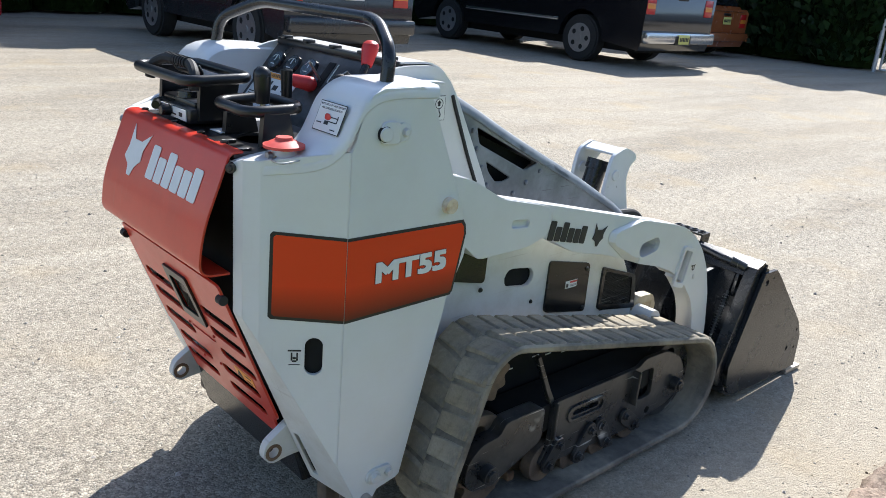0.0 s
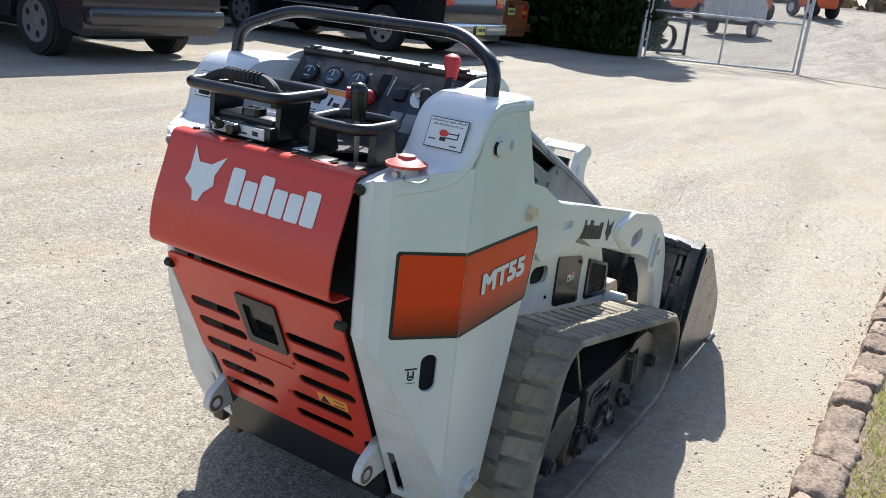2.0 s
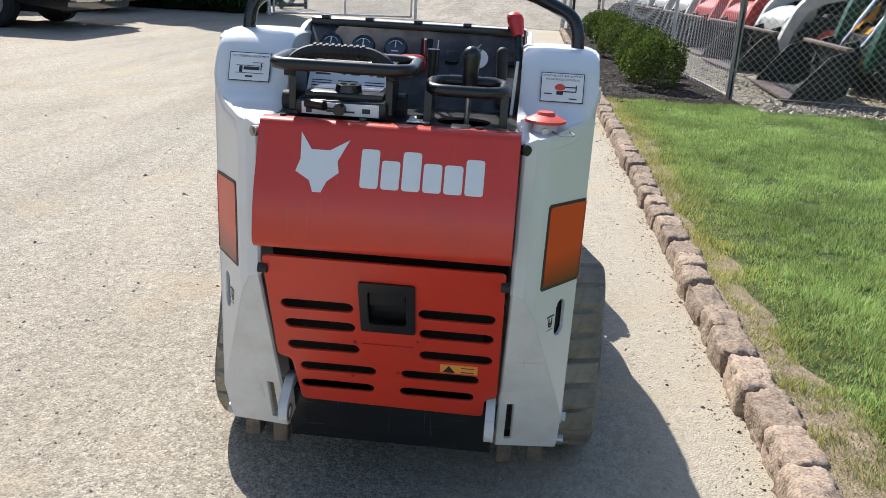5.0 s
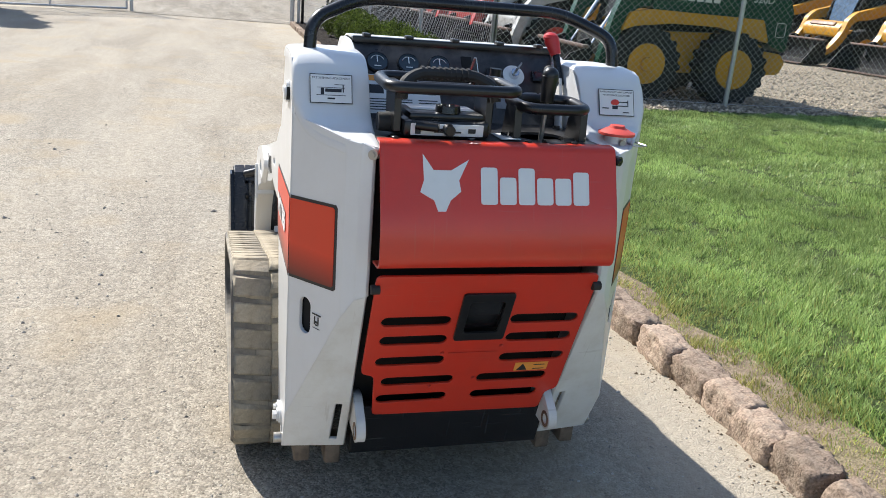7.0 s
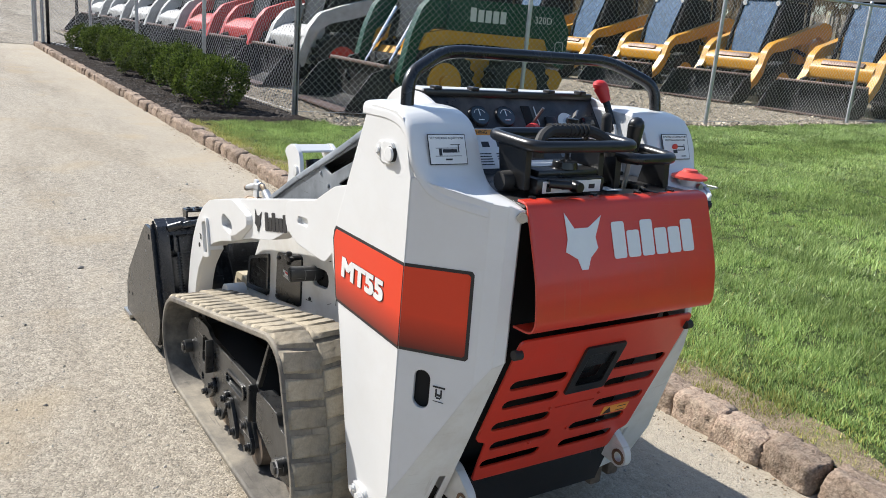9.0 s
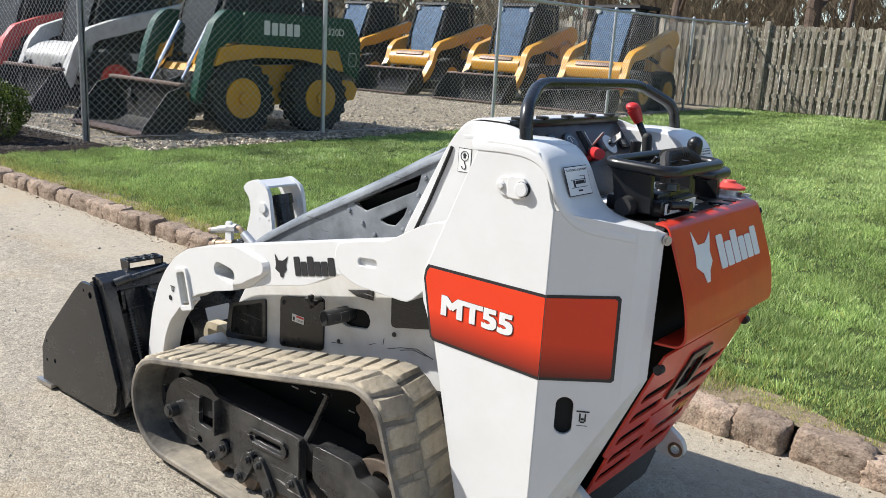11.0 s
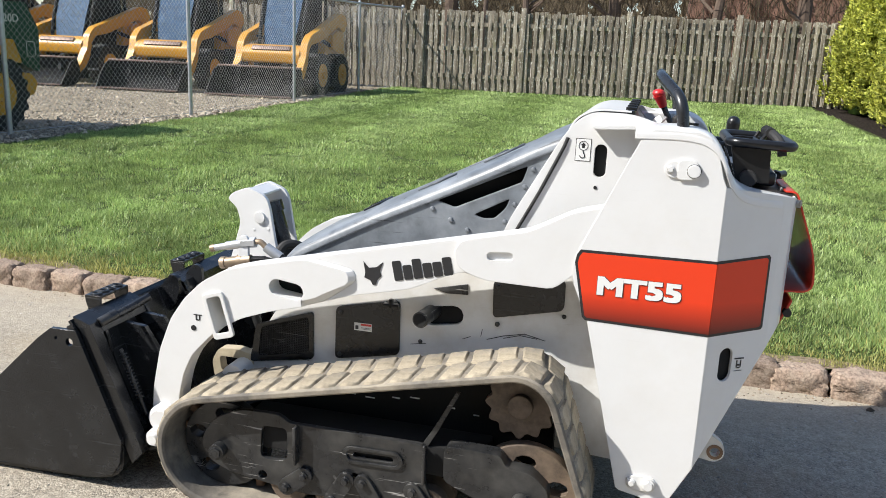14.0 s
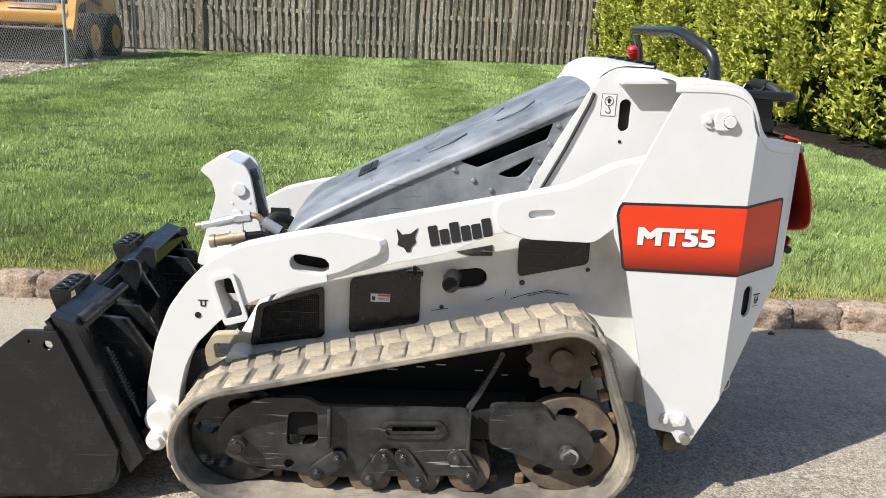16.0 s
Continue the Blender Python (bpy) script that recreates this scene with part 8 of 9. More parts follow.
def vehicle(name, label, paint, at, length, width, roof, deck, wheel_r, wheelbase, cab, bed=None, bumper=None, plate_mat=None, tail="box", rear=0.0):
    """A parked road vehicle, its front along +x before it is placed; cab gives the greenhouse's stations along x."""
    t = thing(name, label, "vehicle", at, 90)
    L, W = length / 2, width / 2
    xa, xb = wheelbase / 2 + rear, -wheelbase / 2 + rear

    def arch(cx):
        return [(cx + wheel_r * 1.22 * math.cos(a), wheel_r + wheel_r * 1.22 * math.sin(a)) for a in [math.pi * j / 8 for j in range(9)]]
    low = 0.30 if wheel_r > 0.33 else 0.22
    prof = [(L - 0.05, low + 0.1), (L, low + 0.3), (L - 0.04, deck - 0.12), (L - 0.2, deck - 0.03), (cab[0], deck)]
    prof += [(-L + 0.06, deck + 0.02), (-L, deck - 0.06), (-L + 0.02, low + 0.12), (-L + 0.06, low)]
    aa = [(x, z) for x, z in arch(xb)[::-1] if z > low]
    ab = [(x, z) for x, z in arch(xa)[::-1] if z > low]
    prof += aa + ab + [(L - 0.15, low)]
    bm = B()
    plate(bm, [Vector((x, -W, z)) for x, z in prof], thick=(0, width, 0))
    bmesh.ops.bevel(bm, geom=[e for e in bm.edges if e.calc_face_angle(0) > 0.5 and abs(e.verts[0].co.y - e.verts[1].co.y) < 0.01 and e.verts[0].co.z > low + 0.05], offset=0.05, segments=3, affect="EDGES")
    body = part("body", bm, paint, t, angle=40)
    bm = B()
    c0, c1, c2, c3 = cab
    rows = []
    for x, z, w in ((c0, deck - 0.01, W - 0.06), (c1, roof - 0.03, W - 0.2), (c2, roof, W - 0.2), (c3, deck - 0.01, W - 0.07)):
        rows.append([bm.verts.new((x, -w, z)), bm.verts.new((x, w, z))])
    for a, b in zip(rows, rows[1:]):
        bm.faces.new((a[0], a[1], b[1], b[0]))
    bm.faces.new([r[0] for r in rows])
    bm.faces.new([r[1] for r in rows][::-1])
    bm.faces.new((rows[0][0], rows[3][0], rows[3][1], rows[0][1]))
    bmesh.ops.bevel(bm, geom=bm.edges[:], offset=0.04, segments=2, affect="EDGES")
    part("cabin", bm, paint, t, angle=40)
    # windows
    hgt = roof - deck
    for s in (1, -1):
        for f0, f1 in ((0.06, 0.47), (0.53, 0.94)):
            def wp(f, g):
                xl, xh = c3 + (c0 - c3) * f, c2 + (c1 - c2) * f
                y0, y1 = W - 0.065, W - 0.2
                g2 = 0.12 + 0.72 * g
                return Vector((xl + (xh - xl) * g2, s * (y0 + (y1 - y0) * g2 + 0.006), deck + hgt * g2))
            bm = B()
            plate(bm, [wp(f0, 0), wp(f1, 0), wp(f1, 1), wp(f0, 1)], thick=(0, s * 0.006, 0))
            part("side_window", bm, GLASS_DARK, t)
    for (xl, xh, sg) in ((c3, c2, -1), (c0, c1, 1)):
        bm = B()
        q = []
        for g, w in ((0.14, W - 0.18), (0.86, W - 0.28)):
            q.append((xl + (xh - xl) * g + sg * 0.012, w, deck + hgt * g))
        plate(bm, [Vector((q[0][0], -q[0][1], q[0][2])), Vector((q[0][0], q[0][1], q[0][2])), Vector((q[1][0], q[1][1], q[1][2])), Vector((q[1][0], -q[1][1], q[1][2]))], thick=(sg * 0.006, 0, 0))
        part("rear_window" if sg < 0 else "windscreen", bm, GLASS_DARK, t)
    for x in (xa, xb):
        for s in (1, -1):
            wheel(t, x, s * (W - 0.12), wheel_r, 0.24, s)
    # rear end: lamps, bumper, plate, tailgate seam, door seams
    for s in (1, -1):
        bm = B()
        box(bm, -L - 0.012, -L + 0.10, s * (W - 0.16) - 0.07, s * (W - 0.16) + 0.155, deck - 0.36, deck - 0.08, 0.015)
        lm = part("tail_lamp", bm, LAMP_RED, t)
        bm = B()
        box(bm, -L - 0.016, -L + 0.06, s * (W - 0.16) - 0.06, s * (W - 0.16) + 0.15, deck - 0.27, deck - 0.19, 0.005)
        part("indicator_lens", bm, LAMP_AMBER, lm)
    bm = B()
    box(bm, -L - 0.10, -L + 0.05, -W + 0.02, W - 0.02, low + 0.12, low + 0.30, 0.03)
    bp = part("rear_bumper", bm, bumper or paint, t)
    if bumper:
        bm = B()
        box(bm, -L - 0.11, -L + 0.03, -0.22, 0.22, low + 0.11, low + 0.25, 0.01)
        part("bumper_centre", bm, PLASTIC, bp)
    bm = B()
    zc = low + 0.20 if bumper else deck - 0.22
    xo = -L - 0.118 if bumper else -L - 0.014
    box(bm, xo - 0.006, xo, -0.155, 0.155, zc - 0.075, zc + 0.075, 0.004)
    np_ = part("number_plate", bm, plate_mat or LABEL, t)
    bm = B()
    for k in range(6):
        box(bm, xo - 0.0085, xo - 0.0062, -0.125 + k * 0.044, -0.095 + k * 0.044, zc - 0.03, zc + 0.03)
    part("plate_bars", bm, INK, np_)
    bm = B()
    box(bm, -L - 0.008, -L + 0.01, -W + 0.25, W - 0.25, deck - 0.035, deck - 0.028)
    box(bm, -L - 0.010, -L + 0.01, -0.14, 0.14, deck - 0.12, deck - 0.07, 0.008)
    part("tailgate_handle", bm, PLASTIC, t)
    for s in (1, -1):
        bm = B()
        box(bm, xb + wheel_r * 1.35, xa - wheel_r * 1.3, s * W - 0.004, s * W + 0.010, low + 0.32, low + 0.37, 0.003)
        part("side_moulding", bm, bumper or PLASTIC, t)
        bm = B()
        for f in (0.1, 0.5):
            x = c3 + (c0 - c3) * f
            box(bm, x - 0.1 + 0.3, x + 0.08 + 0.3, s * W - 0.004, s * W + 0.022, deck - 0.16, deck - 0.12, 0.006)
        part("door_handle", bm, PLASTIC, t)
    bm = B()
    box(bm, -L + 0.3, L - 0.4, -W + 0.3, W - 0.3, low - 0.06, low + 0.12)
    part("underbody", bm, SHADE_BLACK, t)
    if bed:
        bm = B()
        box(bm, bed[1], bed[0], -W + 0.12, W - 0.12, deck + 0.012, deck + 0.05, 0.01)
        part("bed_cover", bm, PLASTIC, t)
    return t


PAINT_BLACK = mat("black car paint", (0.008, 0.008, 0.010), 0.15, var=0.1, scale=3, coat=0.8)
PAINT_GREY = mat("dark grey car paint", (0.020, 0.022, 0.026), 0.25, var=0.08, scale=3, coat=0.7)
PAINT_ORANGE = mat("copper orange car paint", (0.28, 0.085, 0.03), 0.25, var=0.08, scale=3, coat=0.7)
PAINT_RED = mat("red car paint", (0.40, 0.012, 0.02), 0.25, var=0.08, scale=3, coat=0.7)
vehicle("pickup_truck", "black pickup truck with a chrome rear bumper parked in the shade", PAINT_BLACK, (11.45, 9.05, 0), 5.6, 1.98, 1.85, 1.22, 0.38, 3.3, (1.4, 0.75, -0.75, -1.0), bed=(-1.0, -2.6), bumper=BUMPER, plate_mat=PLATE_YELLOW, rear=0.1)
vehicle("sport_utility_vehicle", "dark grey sport utility vehicle parked in the shade", PAINT_GREY, (5.30, 9.10, 0), 4.6, 1.86, 1.78, 1.10, 0.37, 2.75, (1.2, 0.55, -1.9, -2.2), rear=-0.05)
vehicle("hatchback_car", "copper orange hatchback parked beside the hedge", PAINT_ORANGE, (15.6, 9.9, 0), 4.2, 1.74, 1.5, 0.98, 0.31, 2.5, (1.2, 0.5, -1.6, -2.0), plate_mat=PLATE_YELLOW)
vehicle("saloon_car", "bright red car parked at the end of the row", PAINT_RED, (1.50, 12.6, 0), 4.5, 1.78, 1.45, 0.95, 0.32, 2.6, (1.2, 0.5, -1.3, -1.9))

# ---- skid steer loaders in the yard ----
YELLOW = mat("machine yellow paint", (0.58, 0.275, 0.012), 0.4, var=0.06, scale=6, dirt=(0.35, 0.2, 0.08), dirt_amount=0.3)
GREEN = mat("machine green paint", (0.003, 0.045, 0.024), 0.42, var=0.08, scale=6, dirt=(0.015, 0.05, 0.032), dirt_amount=0.3, spec=0.3)
MACHINE_WHITE = mat("machine white paint", (0.50, 0.50, 0.485), 0.5, var=0.1, scale=6, dirt=(0.28, 0.26, 0.23), dirt_amount=0.55)
MACHINE_RED = mat("machine red paint", (0.50, 0.035, 0.03), 0.45, var=0.1, scale=6, dirt=(0.3, 0.1, 0.08), dirt_amount=0.3)
FILM = mat("blue plastic film", (0.018, 0.06, 0.125), 0.45, var=0.5, scale=11, bump=1.0, bump_scale=16, dirt=(0.07, 0.145, 0.25), dirt_amount=0.6, dirt_scale=9, spec=0.2)
YARD_BLACK = mat("dull black machine steel", (0.010, 0.010, 0.011), 0.62, var=0.3, scale=8, dirt=(0.04, 0.037, 0.033), dirt_amount=0.5, spec=0.25)
CAB_GLASS = mat("dusty dark cab glass", (0.012, 0.015, 0.017), 0.5, var=0.3, scale=6, spec=0.12)
WORN = mat("worn bucket steel", (0.20, 0.145, 0.12), 0.55, metal=0.5, var=0.3, scale=8, dirt=(0.1, 0.06, 0.045), dirt_amount=0.6)


ARMS = {
    # a low beam with a tower in front; a beam that climbs to a high rear pivot; a short tower below a deep side beam
    "plain": [(-1.22, 1.30), (-1.10, 1.52), (-0.85, 1.54), (0.35, 1.22), (0.74, 1.08), (0.92, 0.86), (1.04, 0.55), (1.10, 0.32), (0.98, 0.28), (0.90, 0.55), (0.76, 0.82), (0.58, 0.94), (0.25, 1.02), (-0.6, 1.28), (-0.95, 1.10), (-1.18, 1.10)],
    "high": [(-1.28, 1.42), (-1.18, 1.62), (-0.92, 1.66), (0.42, 1.24), (0.72, 1.16), (0.90, 1.00), (0.99, 0.72), (1.20, 0.44), (1.36, 0.30), (1.30, 0.22), (1.06, 0.36), (0.90, 0.58), (0.84, 0.84), (0.70, 0.98), (0.3, 1.04), (-0.8, 1.38), (-1.1, 1.26)],
    "tower": [(0.28, 1.36), (0.56, 1.37), (0.70, 1.24), (0.82, 0.95), (0.96, 0.36), (0.90, 0.30), (0.76, 0.62), (0.66, 0.90), (0.54, 1.02), (0.28, 1.04)],
}


def skid_loader(label, body_m, hood_m, arm_m, rim_m, glass_m, texts=(), hood=None, arms="plain", reach=0.0):
    """A wheeled skid steer loader; its front along +x before it is placed, its bucket on the ground."""
    t = thing("skid_steer_loader", label, "skid steer", group="machines in the yard")
    bm = B()
    plate(bm, xz([(0.62, 0.30), (0.70, 0.62), (0.62, 0.74), (-1.05, 0.80), (-1.25, 0.62), (-1.20, 0.30)], -0.52), thick=(0, 1.04, 0))
    part("chassis", bm, SHADE_BLACK if arms == "high" else body_m, t)
    bm = B()
    plate(bm, xz(r2(hood or [(-0.45, 0.80), (-0.55, 1.30), (-1.20, 1.28), (-1.32, 1.05), (-1.30, 0.78)], 0.05), -0.80 if hood else -0.56), thick=(0, 1.60 if hood else 1.12, 0))
    hd = part("engine_hood", bm, hood_m, t)
    # cab: inner shade as a near-black block, posts, roof slab, side and front screens
    bm = B()
    plate(bm, xz([(0.50, 0.75), (0.38, 1.35), (0.16, 1.98), (-0.66, 1.98), (-0.74, 1.25), (-0.6, 0.78)], -0.40), thick=(0, 0.80, 0))
    part("cab_shade", bm, SHADE_BLACK, t)
    for s in (1, -1):
        for a, b in (((0.55, 0.75), (0.42, 1.35)), ((0.42, 1.35), (0.18, 2.02)), ((-0.70, 2.02), (-0.78, 1.25)), ((-0.20, 2.0), (-0.2, 1.3))):
            bm = B()
            cyl(bm, (a[0], s * 0.46, a[1]), (b[0], s * 0.46, b[1]), 0.038, seg=8)
            part("cab_pillar", bm, YARD_BLACK, t)
        bm = B()
        plate(bm, xz(r2([(-0.70, 1.34), (0.36, 1.34), (0.16, 1.94), (-0.64, 1.94)], 0.05, 3), s * 0.440), [xz(r2([(-0.66 + 0.21 * k, 1.40), (-0.49 + 0.21 * k, 1.40), (-0.49 + 0.21 * k - 0.03 * k, 1.89), (-0.66 + 0.21 * k - 0.02 * k, 1.89)], 0.03, 2), s * 0.440) for k in range(4)], thick=(0, s * 0.012, 0))
        part("side_screen", bm, YARD_BLACK, t)
    bm = B()
    plate(bm, xz(r2([(0.27, 2.00), (0.22, 2.07), (-0.72, 2.08), (-0.76, 2.02)], 0.02, 3), -0.50), thick=(0, 1.0, 0))
    part("cab_roof", bm, YARD_BLACK, t)
    bm = B()
    for s in (1, -1):
        cyl(bm, (0.24, s * 0.38, 1.94), (0.29, s * 0.38, 1.93), 0.05, seg=12)
    part("work_light", bm, LABEL, t)
    bm = B()
    plate(bm, [Vector((0.575, -0.30, 0.86)), Vector((0.575, 0.30, 0.86)), Vector((0.465, 0.36, 1.35)), Vector((0.215, 0.38, 1.98)), Vector((0.215, -0.38, 1.98)), Vector((0.465, -0.36, 1.35))], thick=(0.012, 0, 0))
    part("front_screen", bm, glass_m, t)
    for s in (1, -1):
        bm = B()
        plate(bm, xz(r2(ARMS[arms], 0.06, 3), s * 0.60), thick=(0, s * 0.14, 0))
        part("lift_arm", bm, arm_m, t)
        if arms == "tower":
            bm = B()
            plate(bm, xz(r2([(0.74, 0.74), (0.66, 0.95), (0.40, 1.0), (-1.05, 0.98), (-1.10, 0.72), (-0.95, 0.76), (-0.45, 0.86), (0.15, 0.86), (0.60, 0.80)], 0.03, 3), s * 0.50), thick=(0, s * 0.29, 0))
            part("fender", bm, body_m, t)
            bm = B()
            cyl(bm, (0.52, s * 0.34, 1.22), (0.80, s * 0.34, 0.72), 0.035, seg=10)
            cyl(bm, (0.80, s * 0.34, 0.72), (1.02, s * 0.34, 0.34), 0.022, seg=10)
            part("tilt_cylinder", bm, CHROME, t)
        else:
            bm = B()
            plate(bm, xz(r2([(0.60, 0.80), (0.78, 0.70), (0.74, 0.45), (0.56, 0.40), (0.50, 0.6)], 0.05, 3), s * 0.50), thick=(0, s * 0.08, 0))
            part("fender", bm, body_m, t)
            bm = B()
            plate(bm, xz(r2([(-0.62, 0.92), (-0.62, 1.20), (-1.26, 1.40), (-1.30, 0.80), (-0.98, 0.84)], 0.05, 3), s * 0.57), thick=(0, s * 0.10, 0))
            part("rear_upright", bm, body_m, t)
        for x in (0.42, -0.68):
            wheel(t, x, s * 0.72, 0.40, 0.29, s, spokes=0, rim=rim_m, tread=True)
        bm = B()
        cyl(bm, (-0.95, s * 0.60, 0.92), (-0.3, s * 0.60, 1.06), 0.04, seg=10)
        cyl(bm, (-0.3, s * 0.60, 1.06), (0.35, s * 0.60, 1.12), 0.022, seg=10)
        part("lift_cylinder", bm, YARD_BLACK, t)
        bm = B()
        plate(bm, xz([(0.98 + reach, 0.62), (1.10 + reach, 0.58), (1.16 + reach, 0.30), (1.0, 0.24), (0.92, 0.45)], s * 0.40), thick=(0, s * 0.07, 0))
        part("tilt_link", bm, YARD_BLACK, t)
    bm = B()
    if arms == "tower":
        box(bm, 0.60, 0.80, -0.48, 0.48, 0.42, 0.66, 0.03)
        part("front_beam", bm, YARD_BLACK, t)
        bm = B()
        plate(bm, xz(r2([(-1.18, 0.34), (-1.18, 0.62), (-1.40, 0.60), (-1.48, 0.50), (-1.42, 0.36)], 0.03), -0.62), thick=(0, 1.24, 0))
        part("rear_bumper", bm, body_m, t)
    else:
        fb_ = [(0.70, 0.62), (0.98, 0.60), (1.00, 0.80), (0.90, 0.93), (0.74, 0.97)] if arms == "high" else [(0.62, 0.50), (0.98, 0.50), (1.0, 0.72), (0.80, 0.86), (0.60, 0.90)]
        plate(bm, xz(r2(fb_, 0.05, 4), -0.60), thick=(0, 1.20, 0))
        beam = part("front_beam", bm, body_m, t)
        if arms == "high":
            bm = B()
            box(bm, 0.895, 0.985, -0.40, 0.40, 0.86, 0.905, 0.004, Matrix.Translation((0.945, 0, 0.885)) @ pose(0, 0, 0, 0, 52, 0) @ Matrix.Translation((-0.945, 0, -0.885)))
            part("front_badge", bm, WORN, beam)
    # bucket: curved shell, sides, bright worn top rail and cutting edge
    sp = [(1.16, 0.53), (1.08, 0.32), (1.12, 0.10), (1.26, 0.02), (1.66, 0.012), (1.62, 0.10), (1.34, 0.46)]
    sp = [(x + reach, z) for x, z in sp]
    for s in (1, -1):
        bm = B()
        plate(bm, xz(sp, s * 0.84), thick=(0, s * 0.02, 0))
        part("bucket_side", bm, YARD_BLACK, t)
    bm = B()
    rows = [[bm.verts.new((x, y, z)) for y in (-0.84, 0.84)] for x, z in sp[:5]]
    for a, b in zip(rows, rows[1:]):
        bm.faces.new((a[0], a[1], b[1], b[0]))
    thicken(bm, 0.012)
    part("bucket_shell", bm, YARD_BLACK, t)
    bm = B()
    box(bm, 1.52 + reach, 1.72 + reach, -0.86, 0.86, 0.012, 0.032)
    part("cutting_edge", bm, WORN, t)
    bm = B()
    box(bm, 1.12 + reach, 1.20 + reach, -0.85, 0.85, 0.52, 0.56, 0.01)
    part("bucket_top_edge", bm, WORN, t)
    for text, size, x, z, m in texts:
        lettering("lettering", text, size, basis((x, 0.8015, z), (-1, 0, 0), (0, 0, 1)), m, hd, depth=0.002)
    return t


LETTER = mat("pale lettering", (0.62, 0.62, 0.58), 0.5, var=0.05, scale=20)
deere = skid_loader("green and yellow skid steer loader parked behind the fence", YELLOW, GREEN, GREEN, YELLOW, CAB_GLASS, [("320D", 0.12, -0.95, 1.20, LETTER)], hood=[(0.42, 1.00), (0.36, 1.36), (-1.20, 1.38), (-1.36, 1.10), (-1.34, 0.62), (-1.12, 0.70), (-1.0, 0.99)], arms="tower")
for k in range(5):
    bm = B()
    box(bm, 0.02 - k * 0.105, 0.10 - k * 0.105, 0.80, 0.8025, 1.12, 1.26 + (0.02 if k == 0 else 0))
    part("brand_block", bm, LETTER, deere)
bm = B()
tube(bm, [Vector((a, 0.801, b)) for a, b in r2([(-1.29, 0.80), (-1.17, 0.80), (-1.17, 0.96), (-1.29, 0.96)], 0.03, 3)], 0.004, 4, True)
part("maker_plate", bm, LETTER, deere)
deere.matrix_basis = pose(8.03, -4.74, rise(-5), 0, 0, 86)
yel = skid_loader("yellow skid steer loader with a film-covered cab in the gravel yard", YELLOW, YELLOW, YELLOW, YELLOW, FILM, arms="high", reach=0.32)
for i in range(5):
    x, y = 7.66 + 2.38 * i, -13.88 + 0.06 * i
    m = pose(x, y, rise(y + 1) - 0.01, 0, 0, 91 + 2 * math.sin(i * 1.7))
    if i == 0:
        yel.matrix_basis = m
    else:
        copy_thing(yel, m)
wh = skid_loader("white skid steer loader in the row behind the fence", MACHINE_WHITE, MACHINE_WHITE, MACHINE_WHITE, MACHINE_RED, CAB_GLASS)
wh.matrix_basis = pose(11.15, -4.85, rise(-5) - 0.01, 0, 0, 90)
rd = skid_loader("red skid steer loader in the row behind the fence", MACHINE_RED, MACHINE_RED, MACHINE_RED, MACHINE_WHITE, CAB_GLASS)
rd.matrix_basis = pose(13.55, -4.9, rise(-5) - 0.01, 0, 0, 92)
copy_thing(rd, pose(15.5, -4.8, rise(-5) - 0.01, 0, 0, 91))
for i in range(4):
    copy_thing(wh, pose(17.6 + 2.1 * i, -4.75 + 0.1 * i, rise(-5) - 0.01, 0, 0, 92))

# ---- gate and the yard beyond ----
GA, GB = Vector((17.75, 5.35, 0)), Vector((19.55, 2.40, 0))
gate = thing("chain_link_gate", "open galvanised chain-link gate beside the dark hedge", "gate")
gd = (GB - GA)
GL = gd.length
gd.normalize()


def gpnt(u, h):
    return GA + gd * u + Vector((0, 0, 0.06 + h))


for a, b in (((0, 0), (0, 1.8)), ((GL, 0), (GL, 1.8)), ((0, 0), (GL, 0)), ((0, 1.05), (GL, 1.05)), ((0, 1.8), (GL, 1.8)), ((GL / 2, 0), (GL / 2, 1.8))):
    bm = B()
    cyl(bm, gpnt(*a), gpnt(*b), 0.024, seg=10)
    part("gate_bar", bm, ZINC, gate)
vs, fs = [], []
n = int((GL + 1.8) / 0.062)
for i in range(n):
    u = i * 0.062
    a0, a1 = max(0, u - 1.8), min(u, GL)
    for pa, pb in (((a0, u - a0), (a1, u - a1)), ((GL - a0, u - a0), (GL - a1, u - a1))):
        k = len(vs)
        a, b = gpnt(*pa), gpnt(*pb)
        d = (b - a).normalized() if (b - a).length > 1e-5 else Vector((0, 0, 1))
        u_ = d.orthogonal().normalized() * 0.0026
        w_ = d.cross(u_)
        for p in (a, b):
            vs += [tuple(p + u_), tuple(p - u_ * 0.5 + w_ * 0.87), tuple(p - u_ * 0.5 - w_ * 0.87)]
        for j in range(3):
            fs.append((k + j, k + (j + 1) % 3, k + 3 + (j + 1) % 3, k + 3 + j))
me = bpy.data.meshes.new("wire_mesh")
me.from_pydata(vs, [], fs)
me.materials.append(WIRE)
ob = new("wire_mesh", me)
ob.parent = gate
tagged(ob, kind="stuff")
bm = B()
cyl(bm, (GA.x - 0.06, GA.y + 0.10, 0), (GA.x - 0.06, GA.y + 0.10, 2.05), 0.045, seg=14)
tagged(part("gate_post", bm, ZINC), "stout galvanised gate post beside the dark hedge", "post")
bm = B()
cyl(bm, (GB.x + 0.06, GB.y - 0.10, 0), (GB.x + 0.06, GB.y - 0.10, 2.05), 0.04, seg=14)
tagged(part("gate_post", bm, ZINC), "galvanised post at the free end of the gate", "post")
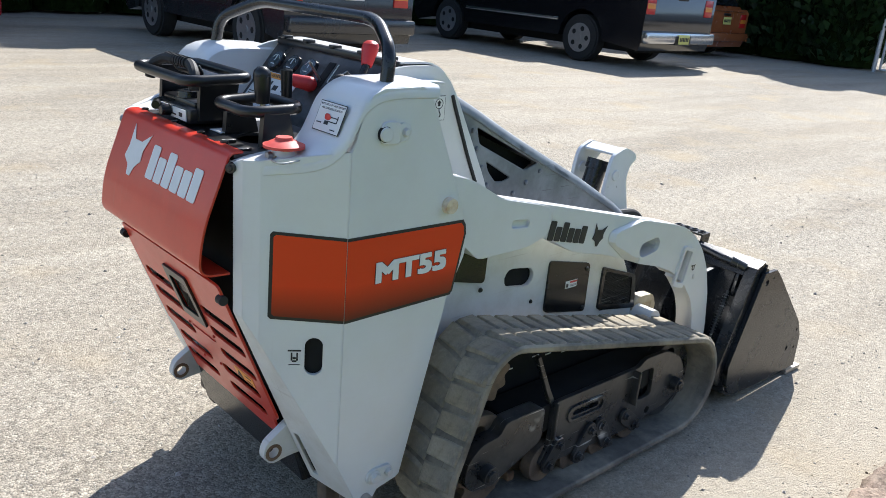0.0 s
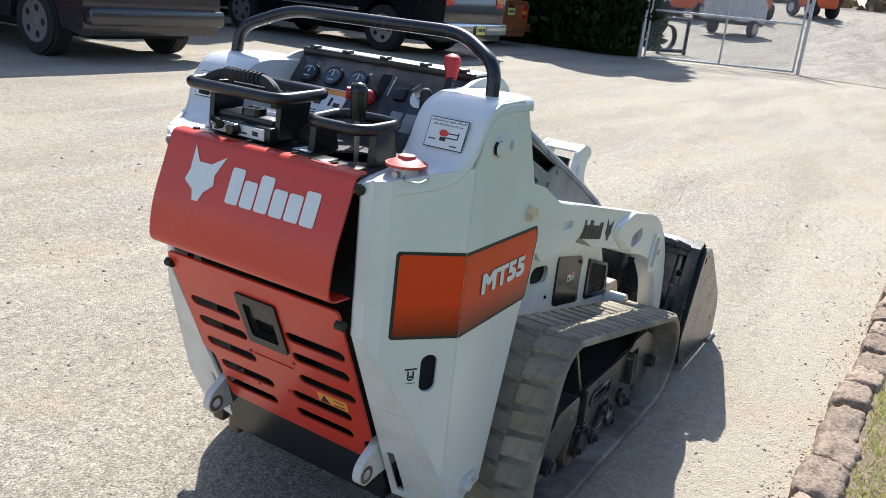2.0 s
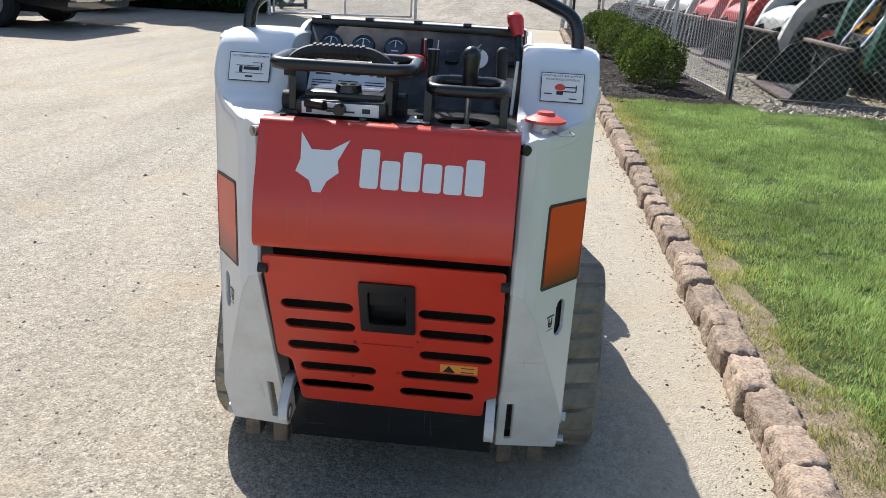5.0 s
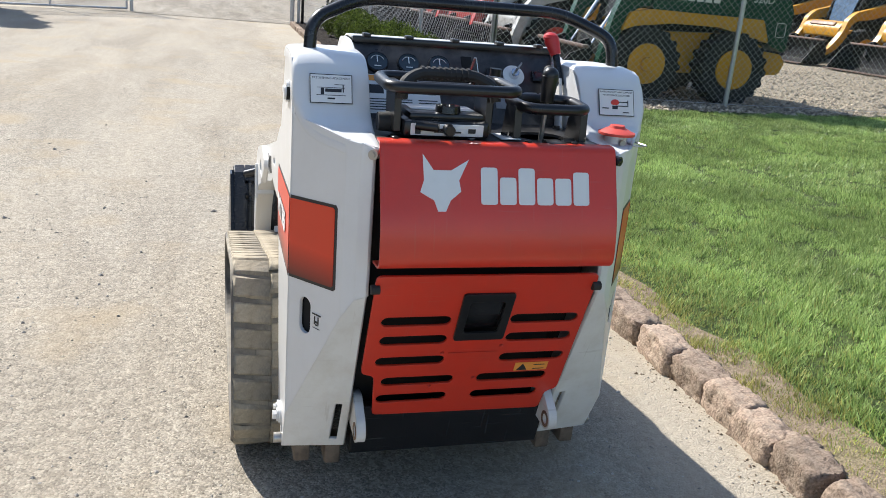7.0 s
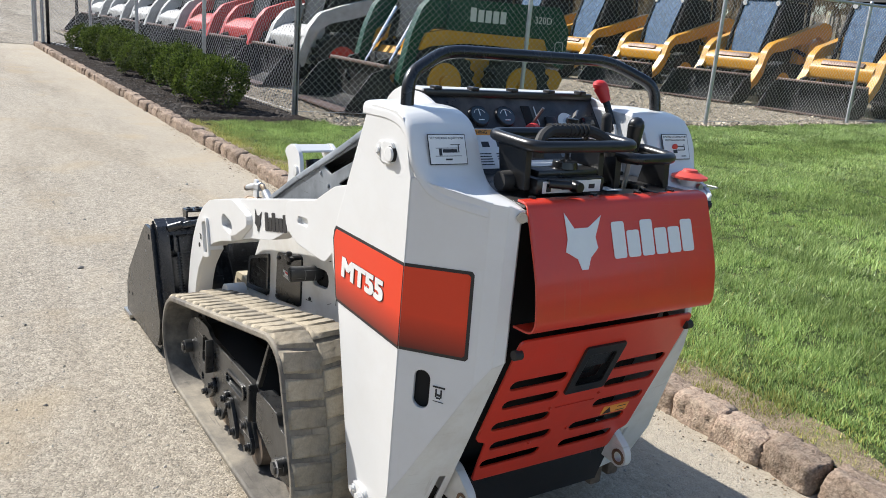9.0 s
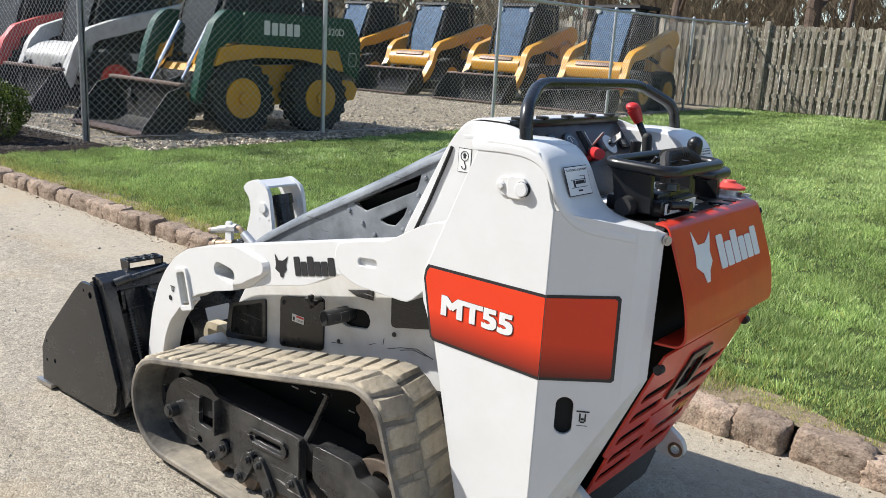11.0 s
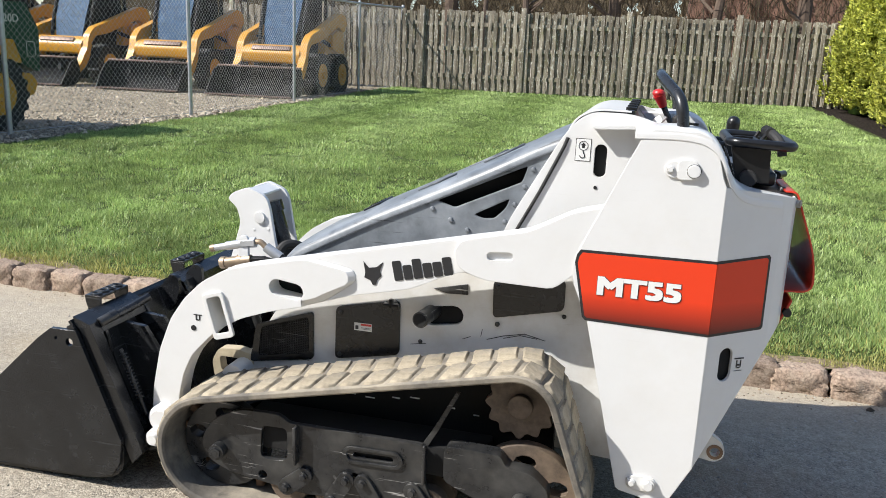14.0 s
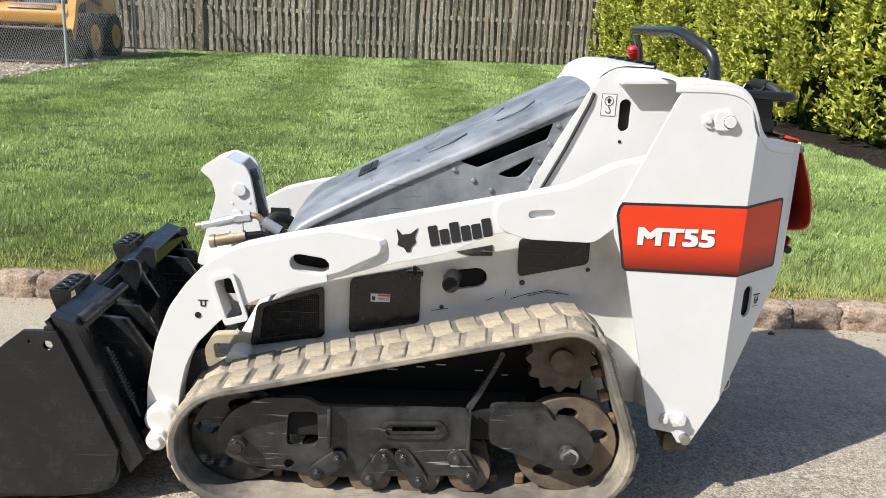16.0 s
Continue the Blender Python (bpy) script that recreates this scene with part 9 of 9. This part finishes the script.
# sign on two legs by the far shrubs
sign = thing("yard_sign", "small dark sign with gold lettering on two black legs", "sign", (18.0, -1.75, rise(-1.75)), 0)
for y in (-0.28, 0.28):
    bm = B()
    box(bm, -0.03, 0.03, y - 0.03, y + 0.03, 0, 1.75, 0.004)
    part("leg", bm, BLACK, sign)
bm = B()
box(bm, -0.05, -0.03, -0.42, 0.42, 1.05, 1.75, 0.005)
board = part("board", bm, mat("dark green sign paint", (0.012, 0.02, 0.016), 0.4, var=0.1, scale=10), sign)
bm = B()
for k, w in enumerate((0.6, 0.5, 0.62, 0.4)):
    box(bm, -0.054, -0.051, -w / 2, w / 2, 1.58 - k * 0.14, 1.64 - k * 0.14)
part("text_bar", bm, LETTER, board)
# equipment seen through the gate
trailer = thing("equipment_trailer", "white box-bodied equipment trailer beyond the gate", "trailer", (33.0, 7.2, yard_z(33)), -15)
bm = B()
plate(bm, xz(r2([(-1.1, 0.55), (1.1, 0.55), (1.1, 1.25), (0.8, 1.45), (-1.1, 1.45)], 0.08), -0.75), thick=(0, 1.5, 0))
part("body", bm, MACHINE_WHITE, trailer)
for s in (1, -1):
    wheel(trailer, 0.0, s * 0.85, 0.32, 0.2, s)
bm = B()
box(bm, -1.5, 1.3, -0.6, 0.6, 0.42, 0.54)
cyl(bm, (-2.3, 0, 0.48), (-1.4, 0, 0.48), 0.05)
part("frame", bm, BLACK, trailer)
ORANGE_M = mat("lift orange paint", (0.62, 0.10, 0.025), 0.45, var=0.08, scale=5)


def lift_machine(at, turn, label):
    t = thing("boom_lift", label, "boom lift", at, turn, group="lifts in the far yard")
    bm = B()
    box(bm, -1.0, 1.0, -0.6, 0.6, 0.45, 0.95, 0.05)
    part("chassis", bm, ORANGE_M, t)
    for x in (-0.65, 0.65):
        for s in (1, -1):
            wheel(t, x, s * 0.62, 0.38, 0.26, s, spokes=0, rim=MACHINE_WHITE)
    bm = B()
    box(bm, -0.9, 0.5, -0.35, 0.35, 0.97, 1.5, 0.06)
    part("turret", bm, ORANGE_M, t)
    for a, b in (((-0.6, 1.4), (1.4, 2.3)), ((1.4, 2.3), (-0.2, 2.7))):
        bm = B()
        cyl(bm, (a[0], 0, a[1]), (b[0], 0, b[1]), 0.12, seg=8)
        part("boom", bm, ORANGE_M, t)
    bm = B()
    for x in (1.3, 1.9):
        for y in (-0.4, 0.4):
            cyl(bm, (x, y, 1.2), (x, y, 2.2), 0.02, seg=6)
    for z in (1.2, 1.7, 2.2):
        tube(bm, [Vector((1.3, -0.4, z)), Vector((1.9, -0.4, z)), Vector((1.9, 0.4, z)), Vector((1.3, 0.4, z))], 0.02, 6, True)
    part("basket", bm, ORANGE_M, t)
    return t


first = lift_machine((41.0, 8.4, yard_z(41)), 30, "orange-red boom lift parked in the far yard")
for i, (x, y) in enumerate(((38, 10.5), (44.0, 6.2), (36.5, 13.0), (42.0, 12.5), (33, 14.5))):
    copy_thing(first, pose(x, y, yard_z(x), 0, 0, 50 * i))
reel = thing("hose_reel_frame", "black steel frame with coiled hoses beyond the gate", "hose reel", (21.0, 5.75, 0.01), -25)
for a, b in (((-0.5, 0), (-0.5, 0.9)), ((0.5, 0), (0.5, 0.9)), ((-0.5, 0.9), (0.5, 0.9)), ((-0.5, 0.1), (0.5, 0.1))):
    bm = B()
    cyl(bm, (a[0], 0, a[1]), (b[0], 0, b[1]), 0.05, seg=8)
    part("frame_bar", bm, BLACK, reel)
for k in range(4):
    bm = B()
    tube(bm, [Vector((-0.1 + 0.32 * math.cos(a), 0.1 + 0.04 * k, 0.42 + 0.32 * math.sin(a))) for a in [i * math.pi / 10 for i in range(20)]], 0.02, 6, True)
    part("hose_coil", bm, RUBBER_DARK, reel)
# far building beyond the yard
shed = thing("metal_shed", "long pale grey metal building beyond the far yard", "building", (45.6, -11.4, yard_z(45.6) - 0.1), 0)
bm = B()
box(bm, 0, 10, -16, 14, 0, 4.2)
sw = part("wall", bm, mat("pale metal cladding", (0.42, 0.44, 0.46), 0.5, var=0.05, scale=2), shed)
for k in range(60):
    bm = B()
    box(bm, -0.03, 0.0, -16 + k * 0.5, -15.93 + k * 0.5, 0, 4.2)
    part("cladding_rib", bm, sw.data.materials[0], sw)
bm = B()
plate(bm, [Vector((-0.4, -16.4, 4.2)), Vector((-0.4, 14.4, 4.2)), Vector((10.4, 14.4, 5.6)), Vector((10.4, -16.4, 5.6))], thick=(0, 0, 0.15))
part("roof", bm, ZINC, shed)
bm = B()
box(bm, -0.08, -0.031, -16.2, 14.2, 0, 0.75)
part("dark_base", bm, mat("dark base course", (0.05, 0.048, 0.045), 0.8, var=0.2, scale=4), shed)
# woods round the horizon
far = crown("far_woods", 14000, lambda r: ((lambda a, d, z: ((d * math.cos(a), d * math.sin(a), z), (0, 0, 1)))(r.uniform(-2.6, 1.2), r.uniform(75, 110), 9 * r.random() ** 0.8)), 1.6, WOODS, None, 77, up=0.8)
tagged(far, "bare brown woods round the horizon", "woods", kind="stuff")
